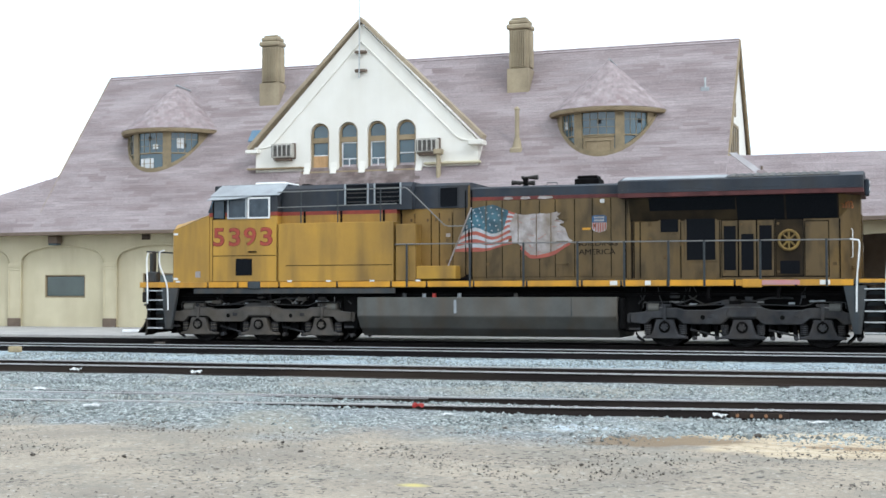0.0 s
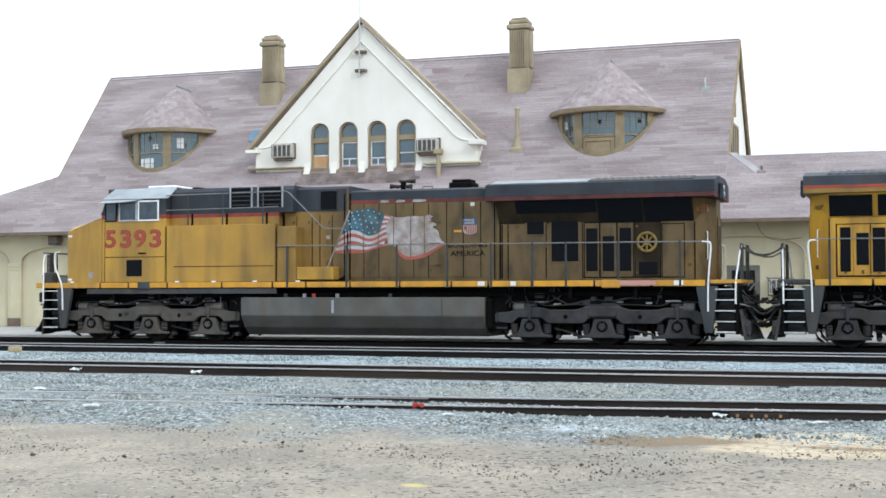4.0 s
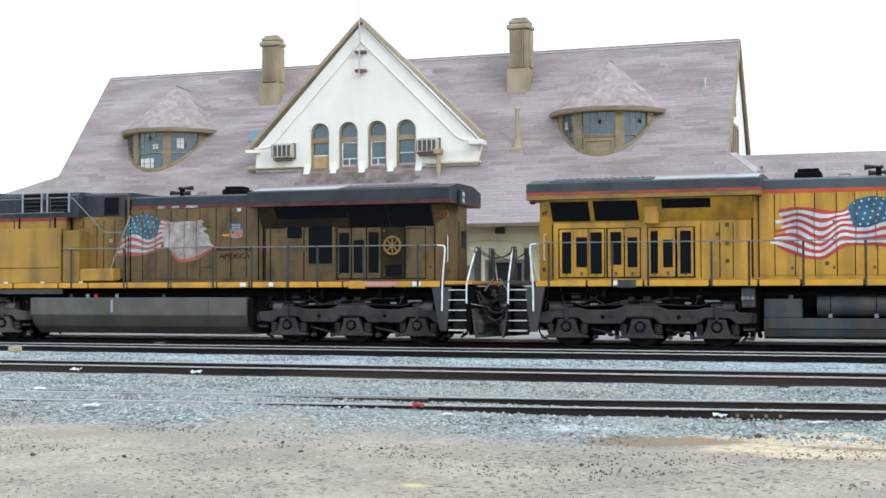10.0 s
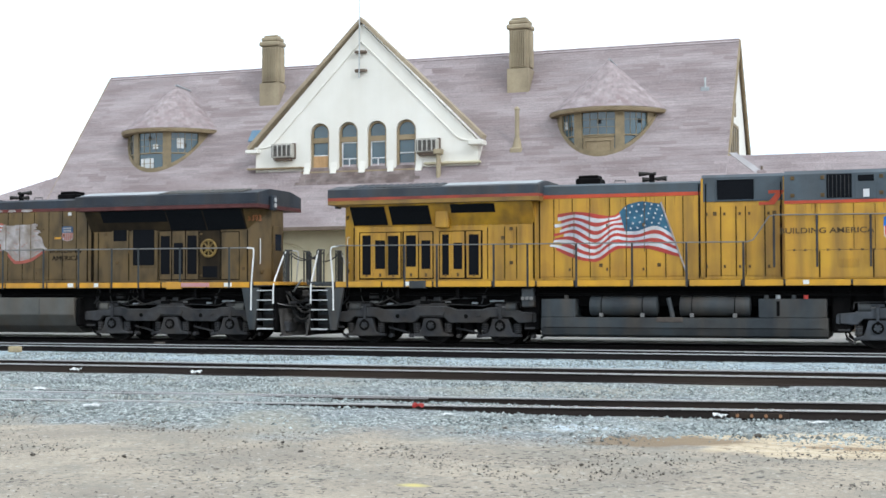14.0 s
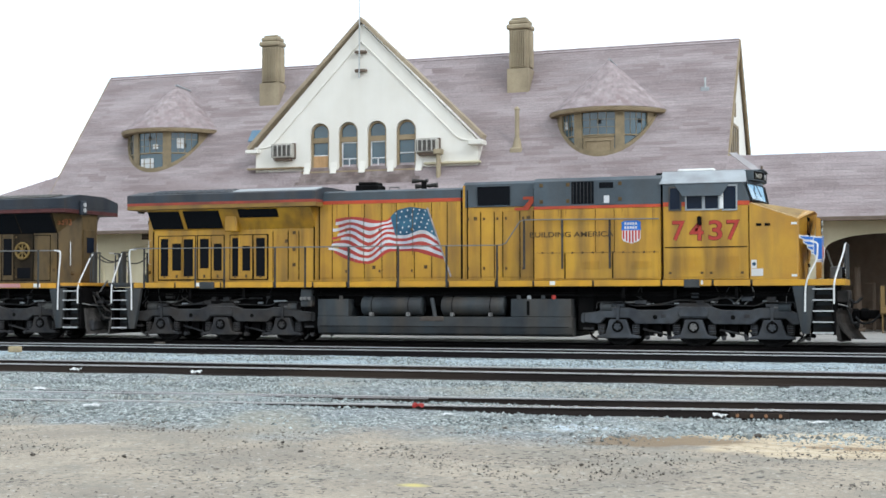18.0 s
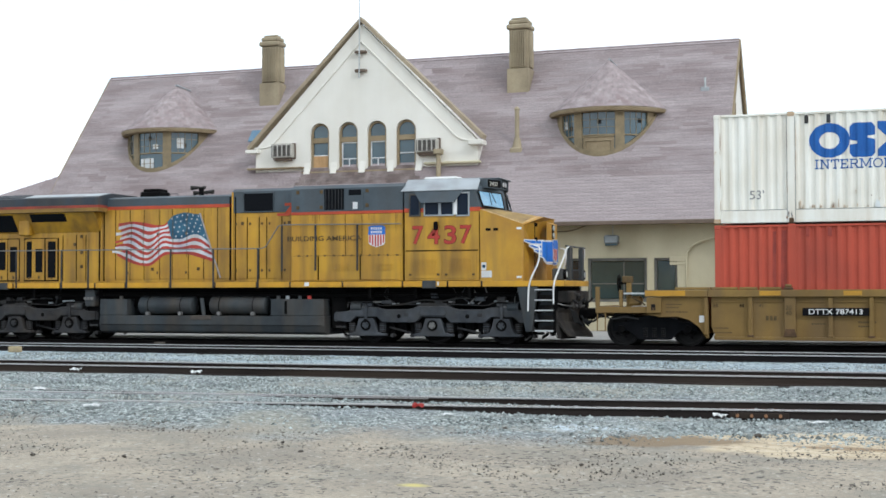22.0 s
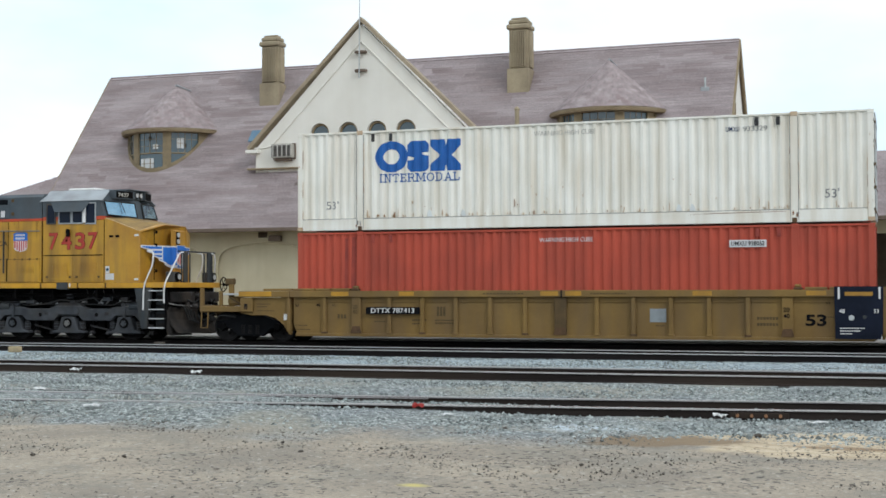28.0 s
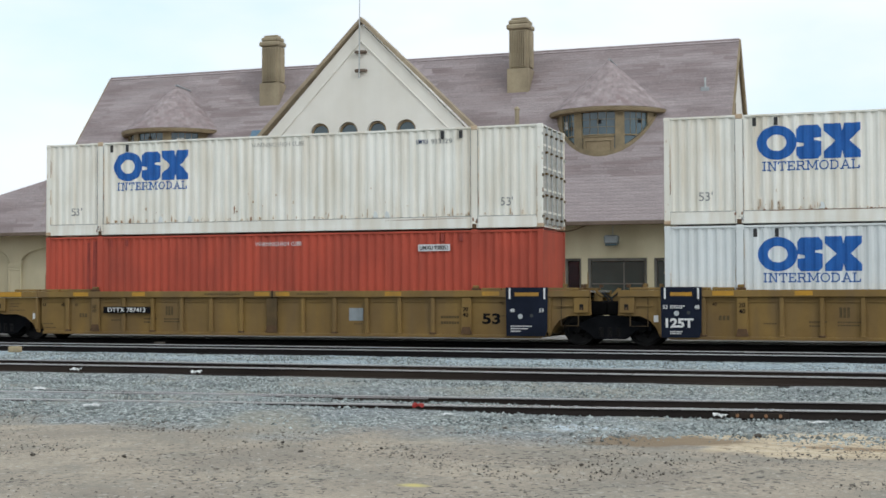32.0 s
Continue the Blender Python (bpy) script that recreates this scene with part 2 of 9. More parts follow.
def ground_height(y, x=0.0):
    ys = [-4000, 0, 13, 15.5, 17, 18.2, 21.5, 23.0, 26.5, 27.6, 30.0, 31.0, 38.3, 39.5, 4000]
    zs = [-0.45, -0.42, -0.40, -0.37, -0.37, -0.34, -0.34, -0.17, -0.17, -0.20, -0.20, -0.17, -0.17, -0.24, -0.24]
    silted = np.interp(x, [-9.5, -4.5], [1, 0]) * np.interp(y, [16.5, 17.6, 21.3, 22.6], [0, 1, 1, 0])
    return np.interp(y, ys, zs) + 0.112 * silted


def ground_material():
    """Tan dirt before the tracks, grey stone between them, with a spill of sand and stains."""
    m = mat("yard ground", (0.37, 0.39, 0.385), (0.19, 0.205, 0.205), scale=9.0, rough=0.95, bump=0.5, fine=38, grain=0.5)
    n, l = m.node_tree.nodes, m.node_tree.links
    b = n["Principled BSDF"]
    stone = b.inputs["Base Color"].links[0].from_socket
    tc = n.new("ShaderNodeTexCoord")
    sep = n.new("ShaderNodeSeparateXYZ")
    l.new(tc.outputs["Object"], sep.inputs[0])

    def noisy(sc, detail=5, st=(1, 1, 1)):
        mp = n.new("ShaderNodeMapping")
        mp.inputs["Scale"].default_value = st
        l.new(tc.outputs["Object"], mp.inputs["Vector"])
        t = n.new("ShaderNodeTexNoise")
        t.inputs["Scale"].default_value, t.inputs["Detail"].default_value = sc, detail
        l.new(mp.outputs["Vector"], t.inputs["Vector"])
        return t.outputs["Fac"]

    def calc(op, a, c):
        x = n.new("ShaderNodeMath")
        x.operation = op
        for i, v in enumerate((a, c)):
            if isinstance(v, (int, float)):
                x.inputs[i].default_value = v
            else:
                l.new(v, x.inputs[i])
        return x.outputs[0]

    def span(v, lo, hi):
        r = n.new("ShaderNodeMapRange")
        r.inputs[1].default_value, r.inputs[2].default_value = lo, hi
        l.new(v, r.inputs[0])
        return r.outputs[0]

    def mix(f, a, c):
        x = n.new("ShaderNodeMix")
        x.data_type = "RGBA"
        for sock, v in ((x.inputs[0], f), (x.inputs[6], a), (x.inputs[7], c)):
            if isinstance(v, tuple):
                sock.default_value = (*v, 1)
            else:
                l.new(v, sock)
        return x.outputs[2]
    def pebbly(sc, lo, hi):
        """One random value for each small stone."""
        v = n.new("ShaderNodeTexVoronoi")
        v.inputs["Scale"].default_value = sc
        l.new(tc.outputs["Object"], v.inputs["Vector"])
        q = n.new("ShaderNodeSeparateColor")
        l.new(v.outputs["Color"], q.inputs[0])
        return span(q.outputs[0], lo, hi)

    def less(v):
        return calc("SUBTRACT", 1.0, v)

    def blot(cx, cy, rx, ry, lo, hi, wild):
        """One where a ragged oval lies, else nought."""
        ax = calc("DIVIDE", calc("SUBTRACT", sep.outputs[0], cx), rx)
        ay = calc("DIVIDE", calc("SUBTRACT", sep.outputs[1], cy), ry)
        rad = calc("SQRT", calc("ADD", calc("MULTIPLY", ax, ax), calc("MULTIPLY", ay, ay)), 0.0)
        rad = calc("ADD", rad, calc("MULTIPLY", calc("SUBTRACT", noisy(1.6, 6), 0.5), wild))
        return less(span(rad, lo, hi))
    # dirt: tan and drab patches, fine grit, dark specks
    wob = calc("MULTIPLY", calc("SUBTRACT", noisy(0.55, 6), 0.5), 4.0)
    y = calc("ADD", sep.outputs[1], wob)
    dirt = mix(span(noisy(0.6, 7), 0.36, 0.64), (0.435, 0.368, 0.280), (0.292, 0.252, 0.200))
    dirt = mix(calc("MULTIPLY", pebbly(46, 0.35, 1.0), 0.40), dirt, (0.175, 0.162, 0.140))
    dirt = mix(calc("MULTIPLY", span(noisy(1.7, 6), 0.48, 0.66), 0.6), dirt, (0.245, 0.230, 0.190))
    dirt = mix(calc("MULTIPLY", pebbly(27, 0.35, 1.0), 0.40), dirt, (0.20, 0.185, 0.155))
    dirt = mix(calc("MULTIPLY", pebbly(21, 0.86, 0.90), span(noisy(0.9, 4), 0.40, 0.58)), dirt, (0.105, 0.095, 0.082))
    dirt = mix(calc("MULTIPLY", pebbly(23, 0.94, 0.96), 0.55), dirt, (0.47, 0.44, 0.38))
    # broken stone: grey green, each stone its own shade
    green = mix(span(noisy(0.8, 5), 0.36, 0.64), (0.275, 0.30, 0.272), (0.24, 0.265, 0.27))
    green = mix(pebbly(19, 0.15, 0.95), green, (0.088, 0.098, 0.096))
    green = mix(pebbly(24, 0.78, 0.90), green, (0.46, 0.475, 0.46))
    green = mix(calc("MULTIPLY", span(noisy(0.5, 6), 0.50, 0.64), 0.55), green, (0.28, 0.26, 0.205))
    col = mix(span(y, 15.6, 17.0), dirt, green)
    # bluer and cleaner towards the platform
    far = mix(pebbly(15, 0.1, 0.95), (0.44, 0.515, 0.54), (0.14, 0.18, 0.20))
    col = mix(span(sep.outputs[1], 26.8, 27.6), col, far)
    # oily stone, blackened further to paint in the shade under the train
    oil_shade = calc("MULTIPLY", span(sep.outputs[1], 33.6, 34.4), 0.96)
    col = mix(oil_shade, col, (0.007, 0.0068, 0.0065))
    # the sand spill, with a wet brown rim and washed pale stones beside it
    sand = mix(span(noisy(2.2, 6, (1, 2.5, 1)), 0.38, 0.62), (0.60, 0.505, 0.365), (0.46, 0.37, 0.25))
    sand = mix(calc("MULTIPLY", pebbly(22, 0.86, 0.92), 0.7), sand, (0.2, 0.16, 0.11))
    wet = calc("MULTIPLY", blot(-2.85, 16.55, 1.15, 0.75, 0.7, 1.05, 1.2), 0.9)
    col = mix(blot(-0.7, 16.75, 2.6, 1.35, 0.78, 0.98, 0.9), col, sand)
    col = mix(wet, col, (0.215, 0.155, 0.095))
    col = mix(calc("MULTIPLY", blot(-0.6, 16.55, 0.9, 0.16, 0.5, 1.3, 1.4), 0.8), col, (0.24, 0.16, 0.09))
    wash = blot(-4.05, 17.75, 0.85, 0.42, 0.4, 1.1, 1.8)
    col = mix(calc("MULTIPLY", wash, pebbly(14, 0.2, 0.6)), col, (0.50, 0.57, 0.62))
    # a smudge of yellow survey paint
    col = mix(calc("MULTIPLY", blot(-4.52, 12.30, 0.20, 0.13, 0.3, 1.0, 1.6), 0.75), col, (0.62, 0.53, 0.16))
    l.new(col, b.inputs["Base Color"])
    return m


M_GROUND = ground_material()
xs = sorted(set([-4000, -1000, -300, -120, -70] + list(np.arange(-46, 20.01, 0.5)) + [40, 120, 300, 1000, 4000]))
ys = sorted(set([-4000, -900, -200, -40, 0, 6] + list(np.arange(8, 40.01, 0.4)) + [42, 50, 70, 120, 300, 1000, 4000]))
gv, gf = [], []
for yy in ys:
    for xx in xs:
        bumpy = 0.035 * (noise.noise((xx * 0.5, yy * 0.7, 3.1)) + 0.5 * noise.noise((xx * 1.7, yy * 1.9, 1.0))) if 8 <= yy <= 36 and -46 < xx < 20 else 0
        gv.append((float(xx), float(yy), float(ground_height(yy, xx) + bumpy)))
nx = len(xs)
for j in range(len(ys) - 1):
    for i in range(nx - 1):
        gf.append((j * nx + i, j * nx + i + 1, (j + 1) * nx + i + 1, (j + 1) * nx + i))
gme = bpy.data.meshes.new("ground")
gme.from_pydata(gv, [], gf)
gme.materials.append(M_GROUND)
for pgon in gme.polygons:
    pgon.use_smooth = True
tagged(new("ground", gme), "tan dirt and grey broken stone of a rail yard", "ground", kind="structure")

tagged(link("platform", box(-300, 300, 38.45, 47.4, -0.3, 0.07, 0.02), M_PLATFORM), "worn grey concrete station platform beside the track",
                  "platform", kind="structure")


def stones(name, count, xr, yfun, size, lift, material, label, category, seed):
    """Loose stones, each a squashed, turned octahedron."""
    rng = np.random.default_rng(seed)
    base = np.array([(1, 0, 0), (-1, 0, 0), (0, 1, 0), (0, -1, 0), (0, 0, 1), (0, 0, -1)], float)
    faces = np.array([(0, 2, 4), (2, 1, 4), (1, 3, 4), (3, 0, 4), (2, 0, 5), (1, 2, 5), (3, 1, 5), (0, 3, 5)])
    x = rng.uniform(xr[0], xr[1], count)
    y = yfun(rng, count)
    z = ground_height(y, x) + lift
    s = size[0] + (size[1] - size[0]) * rng.random(count) ** 2.5
    v = base[None] * (s[:, None] * rng.uniform(0.55, 1.0, (count, 3)))[:, None, :] + rng.normal(0, 0.12, (count, 6, 3)) * s[:, None, None]
    a = rng.uniform(0, 6.3, count)
    c, sn = np.cos(a)[:, None], np.sin(a)[:, None]
    v = np.stack([v[..., 0] * c - v[..., 1] * sn, v[..., 0] * sn + v[..., 1] * c, v[..., 2] * 0.75], -1)
    v += np.stack([x, y, z], 1)[:, None, :]
    f = (faces[None] + 6 * np.arange(count)[:, None, None]).reshape(-1, 3)
    me = bpy.data.meshes.new(name)
    me.from_pydata(v.reshape(-1, 3).tolist(), [], f.tolist())
    me.materials.append(material)
    return tagged(new(name, me), label, category, kind="stuff")


stones("ballast_stones", 62000, (-23, 1.5), lambda r, c: np.where(r.random(c) < 0.62, 17.0 + 6.5 * r.random(c) ** 0.9 - 0.8 * r.random(c) ** 3, r.uniform(25.8, 31.6, c)),
       (0.016, 0.050), 0.0, M_STONE, "grey broken stones lying loose between the tracks", "ballast stones", 5)
stones("dirt_pebbles", 16000, (-13, 1.5), lambda r, c: r.uniform(9.5, 17.2, c), (0.005, 0.028), -0.003, M_PEBBLE,
       "small brown stones scattered over the dirt", "pebbles", 6)


def rail_profile():
    return [(-0.07, -0.17), (0.07, -0.17), (0.07, -0.158), (0.012, -0.14), (0.012, -0.045), (0.036, -0.035), (0.036, -0.004),
            (-0.036, -0.004), (-0.036, -0.035), (-0.012, -0.045), (-0.012, -0.14), (-0.07, -0.158)]


def rail_track(label, x0, x1, yc, z, slope, ties, head=None, steel=None):
    """A track: two rails with worn heads on wooden sleepers; slope is how far it swings away per metre."""
    tr = thing("railway_track", label, "railway track", group="tracks of the yard", kind="structure", at=(0, 0, 0))
    for s in (-0.7535, 0.7535):
        bm = bmesh.new()
        pr = rail_profile()
        rings = []
        for x in np.linspace(x0, x1, 40):
            sag = 0.008 * noise.noise((x * 0.13, yc + s, 0.0))
            rings.append([(x, yc + slope * x + s + py, z + pz + sag) for py, pz in pr])
        loft(rings, bm)
        rail = part("rail", bm, steel or M_RAIL, tr)
        bm = bmesh.new()
        rings = []
        for x in np.linspace(x0, x1, 40):
            sag = 0.008 * noise.noise((x * 0.13, yc + s, 0.0))
            cyy = yc + slope * x + s
            rings.append([(x, cyy + a, z + c + sag) for a, c in ((-0.0375, -0.022), (0.0375, -0.022), (0.0375, -0.007), (0.030, 0.001), (-0.030, 0.001), (-0.0375, -0.007))])
        loft(rings, bm)
        part("rail_head", bm, head or M_RAILTOP, rail, "running surface darkened as in shade" if head else "polished running surface")
    tie = box(-0.11, 0.11, -1.3, 1.3, -0.34, -0.155, 0.015)
    me = bpy.data.meshes.new("sleeper")
    tie.to_mesh(me)
    tie.free()
    me.materials.append(M_TIE)
    x = ties[0]
    while x < ties[1]:
        ob = new("sleeper", me)
        ob.location = (x, yc + slope * x + random.uniform(-0.03, 0.03), z + random.uniform(-0.045, -0.015))
        ob.rotation_euler = (0, 0, random.uniform(-0.02, 0.02) + slope)
        ob.parent = tr
        x += 0.55
    return tr


# heads dark here too: the shade under the train is in their colour
rail_track("main track along the platform, rusty rails darkened as in shade", -200, 200, TRACK_Y, 0.0, 0.0, (-42, 16), M_RAIL_DK, M_RAIL_DK)
rail_track("second track, rusty rails with bright heads", -200, 200, 32.72, 0.0, 0.0, (-42, 8), None, M_RAIL_DK)
rail_track("third track in light grey ballast with a heavy dark rail", -160, 160, 24.98, 0.0, 0.028, (-24, 4))
rail_track("lead track half sunk in the gravel at a turnout", -60, 22, 20.65, -0.2, 0.135, (-16, 3))

# the closure rails of the turnout, all but buried in the gravel
turnout = thing("turnout_rails", "worn closure rails of a turnout lying in gravel", "rails", kind="structure", at=(0, 0, 0))
for (ax, ay), (bx, by) in (((-15.5, 20.15), (-9.3, 20.25)), ((-12.4, 19.75), (-7.2, 20.2))):
    for lo, hi, wd, mm, nm in ((-0.36, -0.222, 0.034, M_RAIL, "closure_rail"), (-0.222, -0.214, 0.030, M_RAILTOP, "rail_head")):
        part(nm, loft([[(ax, ay - wd, lo), (ax, ay + wd, lo), (ax, ay + wd, hi), (ax, ay - wd, hi)],
                       [(bx, by - wd * 0.5, lo), (bx, by + wd * 0.5, lo), (bx, by + wd * 0.5, hi), (bx, by - wd * 0.5, hi)]]), mm, turnout)
# ---------------------------------------------------------------- the station house
WALL_Y, EAVE_Y, EAVE_Z, PITCH = 47.0, 46.14, 3.97, 1.228
RIDGE_Y, RIDGE_Z, END_L, END_R = 52.0, 11.17, -33.75, -5.78
BAYS = [-39.76 + 4.62 * k for k in range(14)]

station = thing("station_house", "old cream stucco railway station with steep pinkish grey shingle roof", "station building")


def roof_z(y):
    return EAVE_Z + PITCH * (y - EAVE_Y)


def arch_bay(xl, xr, al, ar, zb, zt, spring, rise, y0, y1, bm):
    """A stretch of wall with an arched opening, as a solid."""
    n = 18
    hw = (ar - al) / 2
    pts = [(al + hw - hw * math.cos(math.pi * i / n), spring + rise * math.sin(math.pi * i / n) ** 0.62) for i in range(n + 1)]
    return prism([(xl, zb), (al, zb)] + pts + [(ar, zb), (xr, zb), (xr, zt), (xl, zt)], y0, y1, bm=bm)


def holed_panel(x0, x1, z0, z1, holes, y0, y1, bm):
    """A wall panel pierced by rectangular holes (x0, x1, z0, z1), in one piece."""
    xs = sorted({x0, x1, *(v for h in holes for v in h[:2])})
    zs = sorted({z0, z1, *(v for h in holes for v in h[2:])})
    grid = {(i, k, j): bm.verts.new((x, (y0, y1)[k], z)) for i, x in enumerate(xs) for j, z in enumerate(zs) for k in (0, 1)}

    def solid(i, j):
        if not (0 <= i < len(xs) - 1 and 0 <= j < len(zs) - 1):
            return False
        cx, cz = (xs[i] + xs[i + 1]) / 2, (zs[j] + zs[j + 1]) / 2
        return not any(a < cx < b and c < cz < d for a, b, c, d in holes)
    for i in range(len(xs) - 1):
        for j in range(len(zs) - 1):
            if not solid(i, j):
                continue
            for k in (0, 1):
                bm.faces.new([grid[q] for q in ((i, k, j), (i + 1, k, j), (i + 1, k, j + 1), (i, k, j + 1))])
            for di, dj, e in ((-1, 0, ((i, j), (i, j + 1))), (1, 0, ((i + 1, j), (i + 1, j + 1))), (0, -1, ((i, j), (i + 1, j))), (0, 1, ((i, j + 1), (i + 1, j + 1)))):
                if not solid(i + di, j + dj):
                    (p, q), (r, t) = e
                    bm.faces.new([grid[v] for v in ((p, 0, q), (r, 0, t), (r, 1, t), (p, 1, q))])
    bmesh.ops.recalc_face_normals(bm, faces=bm.faces[:])


def wall_window(x0, x1, z0, z1, y, pane, bars_x=(), bars_z=(), fr=0.07, frame_mat=None, parent=None, name="window"):
    """A framed window set in the wall, each pane of its own."""
    frame_mat = frame_mat or M_TRIM
    bm = bmesh.new()
    box(x0, x0 + fr, y - 0.04, y + 0.06, z0, z1, 0.006, bm)
    box(x1 - fr, x1, y - 0.04, y + 0.06, z0, z1, 0.006, bm)
    box(x0 + fr, x1 - fr, y - 0.04, y + 0.06, z1 - fr, z1, 0.006, bm)
    box(x0 + fr, x1 - fr, y - 0.04, y + 0.06, z0, z0 + fr, 0.006, bm)
    w = part(name, bm, frame_mat, parent or station)
    cx = [x0 + fr] + list(bars_x) + [x1 - fr]
    cz = [z0 + fr] + list(bars_z) + [z1 - fr]
    for a, c in zip(cx, cx[1:]):
        for lo, hi in zip(cz, cz[1:]):
            part("pane", box(a + 0.018, c - 0.018, y + 0.02, y + 0.03, lo + 0.018, hi - 0.018), pane, w)
    if bars_x or bars_z:
        bm = bmesh.new()
        for b in bars_x:
            box(b - 0.02, b + 0.02, y, y + 0.05, z0 + fr, z1 - fr, bm=bm)
        for b in bars_z:
            box(x0 + fr, x1 - fr, y + 0.004, y + 0.046, b - 0.02, b + 0.02, bm=bm)
        part("glazing_bar", bm, frame_mat, w)
    return w


WIN = {1: [(-33.71, -31.76, 1.27, 2.21)], 2: [(-29.05, -27.10, 1.30, 2.25)], 5: [(-14.54, -13.03, 1.10, 2.66)],
       7: [(-5.74, -4.60, 0.90, 2.37)]}
for k, left in enumerate(BAYS[:-1]):
    right = left + 4.62
    al, ar = left + 0.30, right - 0.28
    bm = bmesh.new()
    flat = k == 6
    if flat:
        holed_panel(left, right, 0.0, 4.25, [(-11.48, -10.88, 1.1, 2.67), (-10.65, -8.50, 1.1, 2.67), (-8.26, -7.43, 1.36, 2.66)], WALL_Y, WALL_Y + 0.25, bm)
    else:
        arch_bay(left, right, al, ar, 0.0, 4.25, 2.55, 0.86, WALL_Y, WALL_Y + 0.25, bm)
    wall = part("wall", bm, M_STUCCO, station, "cream stucco wall bay")
    if not flat and k < 8:
        bm = bmesh.new()
        holed_panel(al - 0.02, ar + 0.02, 0.0, 3.6, WIN.get(k, []), WALL_Y + 0.10, WALL_Y + 0.245, bm)
        part("blind_panel", bm, M_STUCCO, wall)
        # the raised moulding that follows the arch
        cx, hw = (al + ar) / 2, (ar - al) / 2
        pts = [(cx - hw * math.cos(math.pi * i / 18), WALL_Y - 0.01, 2.55 + 0.86 * math.sin(math.pi * i / 18) ** 0.62) for i in range(19)]
        part("arch_moulding", tube([(al, WALL_Y - 0.01, 0.5)] + pts + [(ar, WALL_Y - 0.01, 0.5)], 0.035, 6), M_STUCCO, wall)
    # impost bands and plinth of the pilaster at the bay's left
    bm = bmesh.new()
    for z, h, out in ((2.40, 0.12, 0.03), (2.525, 0.16, 0.055)):
        box(left - 0.28, left + 0.30, WALL_Y - out, WALL_Y + 0.02, z, z + h, 0.012, bm)
    part("impost", bm, M_STUCCO, wall)
    part("plinth", box(left - 0.30, left + 0.32, WALL_Y - 0.08, WALL_Y + 0.02, 0.05, 0.42, 0.02), M_STONEBASE, wall)
wall_window(-33.71, -31.76, 1.27, 2.21, WALL_Y + 0.16, M_GLASS_GREEN, fr=0.05)
wall_window(-29.05, -27.10, 1.30, 2.25, WALL_Y + 0.16, M_GLASS_GREEN, fr=0.05)
M_GREYFRAME = mat("weathered grey window frame", (0.17, 0.165, 0.145), (0.12, 0.117, 0.105), scale=3, rough=0.8)
wall_window(-14.54, -13.03, 1.10, 2.66, WALL_Y + 0.14, M_GLASS_DARK, fr=0.11, frame_mat=M_GREYFRAME)
wall_window(-5.74, -4.60, 0.90, 2.37, WALL_Y + 0.14, M_GLASS_DARK, fr=0.17, frame_mat=M_GREYFRAME)
wall_window(-11.48, -10.88, 1.1, 2.67, WALL_Y + 0.10, M_GLASS_DARK, fr=0.08, frame_mat=M_GREYFRAME)
wall_window(-10.65, -8.50, 1.1, 2.67, WALL_Y + 0.10, M_GLASS_GREEN, bars_x=(-9.35,), bars_z=(1.75,), fr=0.10, frame_mat=M_GREYFRAME)
wall_window(-8.26, -7.43, 1.36, 2.66, WALL_Y + 0.10, M_GLASS_GREEN, fr=0.085, frame_mat=M_GREYFRAME)
part("window_sill", box(-8.30, -7.40, WALL_Y - 0.06, WALL_Y + 0.08, 1.28, 1.358, 0.01), M_ACBOX, station)
grey_door = part("service_door", box(-15.66, -14.80, WALL_Y + 0.06, WALL_Y + 0.12, 0.08, 2.36, 0.01), mat("grey door paint", (0.20, 0.205, 0.185), (0.15, 0.155, 0.14), scale=2, rough=0.7), station, "plain grey service door")
part("door_frame", box(-15.74, -14.72, WALL_Y + 0.04, WALL_Y + 0.11, 2.362, 2.44, 0.01), M_STONEBASE, grey_door)
part("door_lamp", box(-15.02, -14.72, WALL_Y - 0.12, WALL_Y + 0.10, 2.46, 2.58, 0.02), M_STONEBASE, grey_door)
# end and back walls, floor of the loggia and its inner wall
part("end_wall", box(BAYS[0] - 0.25, BAYS[0] - 0.005, WALL_Y, 56.8, 0, 4.2), M_STUCCO, station)
part("back_wall", box(BAYS[0] - 0.25, BAYS[-1], 56.8, 57.05, 0, 4.2), M_STUCCO, station)
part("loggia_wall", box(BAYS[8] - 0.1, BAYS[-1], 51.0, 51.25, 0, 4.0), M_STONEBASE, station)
part("loggia_side_wall", box(BAYS[8] - 0.12, BAYS[8] + 0.12, WALL_Y + 0.26, 50.99, 0, 4.2), M_STUCCO, station)
part("loggia_floor", box(BAYS[0], BAYS[-1], WALL_Y + 0.01, 57, -0.2, 0.06), M_PLATFORM, station)
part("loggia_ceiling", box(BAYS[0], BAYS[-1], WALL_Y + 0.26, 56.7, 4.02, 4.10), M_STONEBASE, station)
for gx in (END_L + 0.35, END_R - 0.34):
    part("gable_wall", prism([(46.9, 4.2), (57.1, 4.2), (RIDGE_Y, RIDGE_Z - 0.25)], gx, gx + 0.25, "X"), M_WHITE_STUCCO, station)


# ---- roofs
def slab(quad, t, bm):
    """A roof slab under a quad of points, t thick."""
    q = [Vector(p) for p in quad]
    n = (q[1] - q[0]).cross(q[3] - q[0]).normalized()
    if n.z < 0:
        n = -n
    return loft([[p - n * t for p in q], q], bm)


def roof_slope(name_label, quad):
    return part("roof_slope", slab(quad, 0.16, bmesh.new()), M_DECKING, station, name_label)


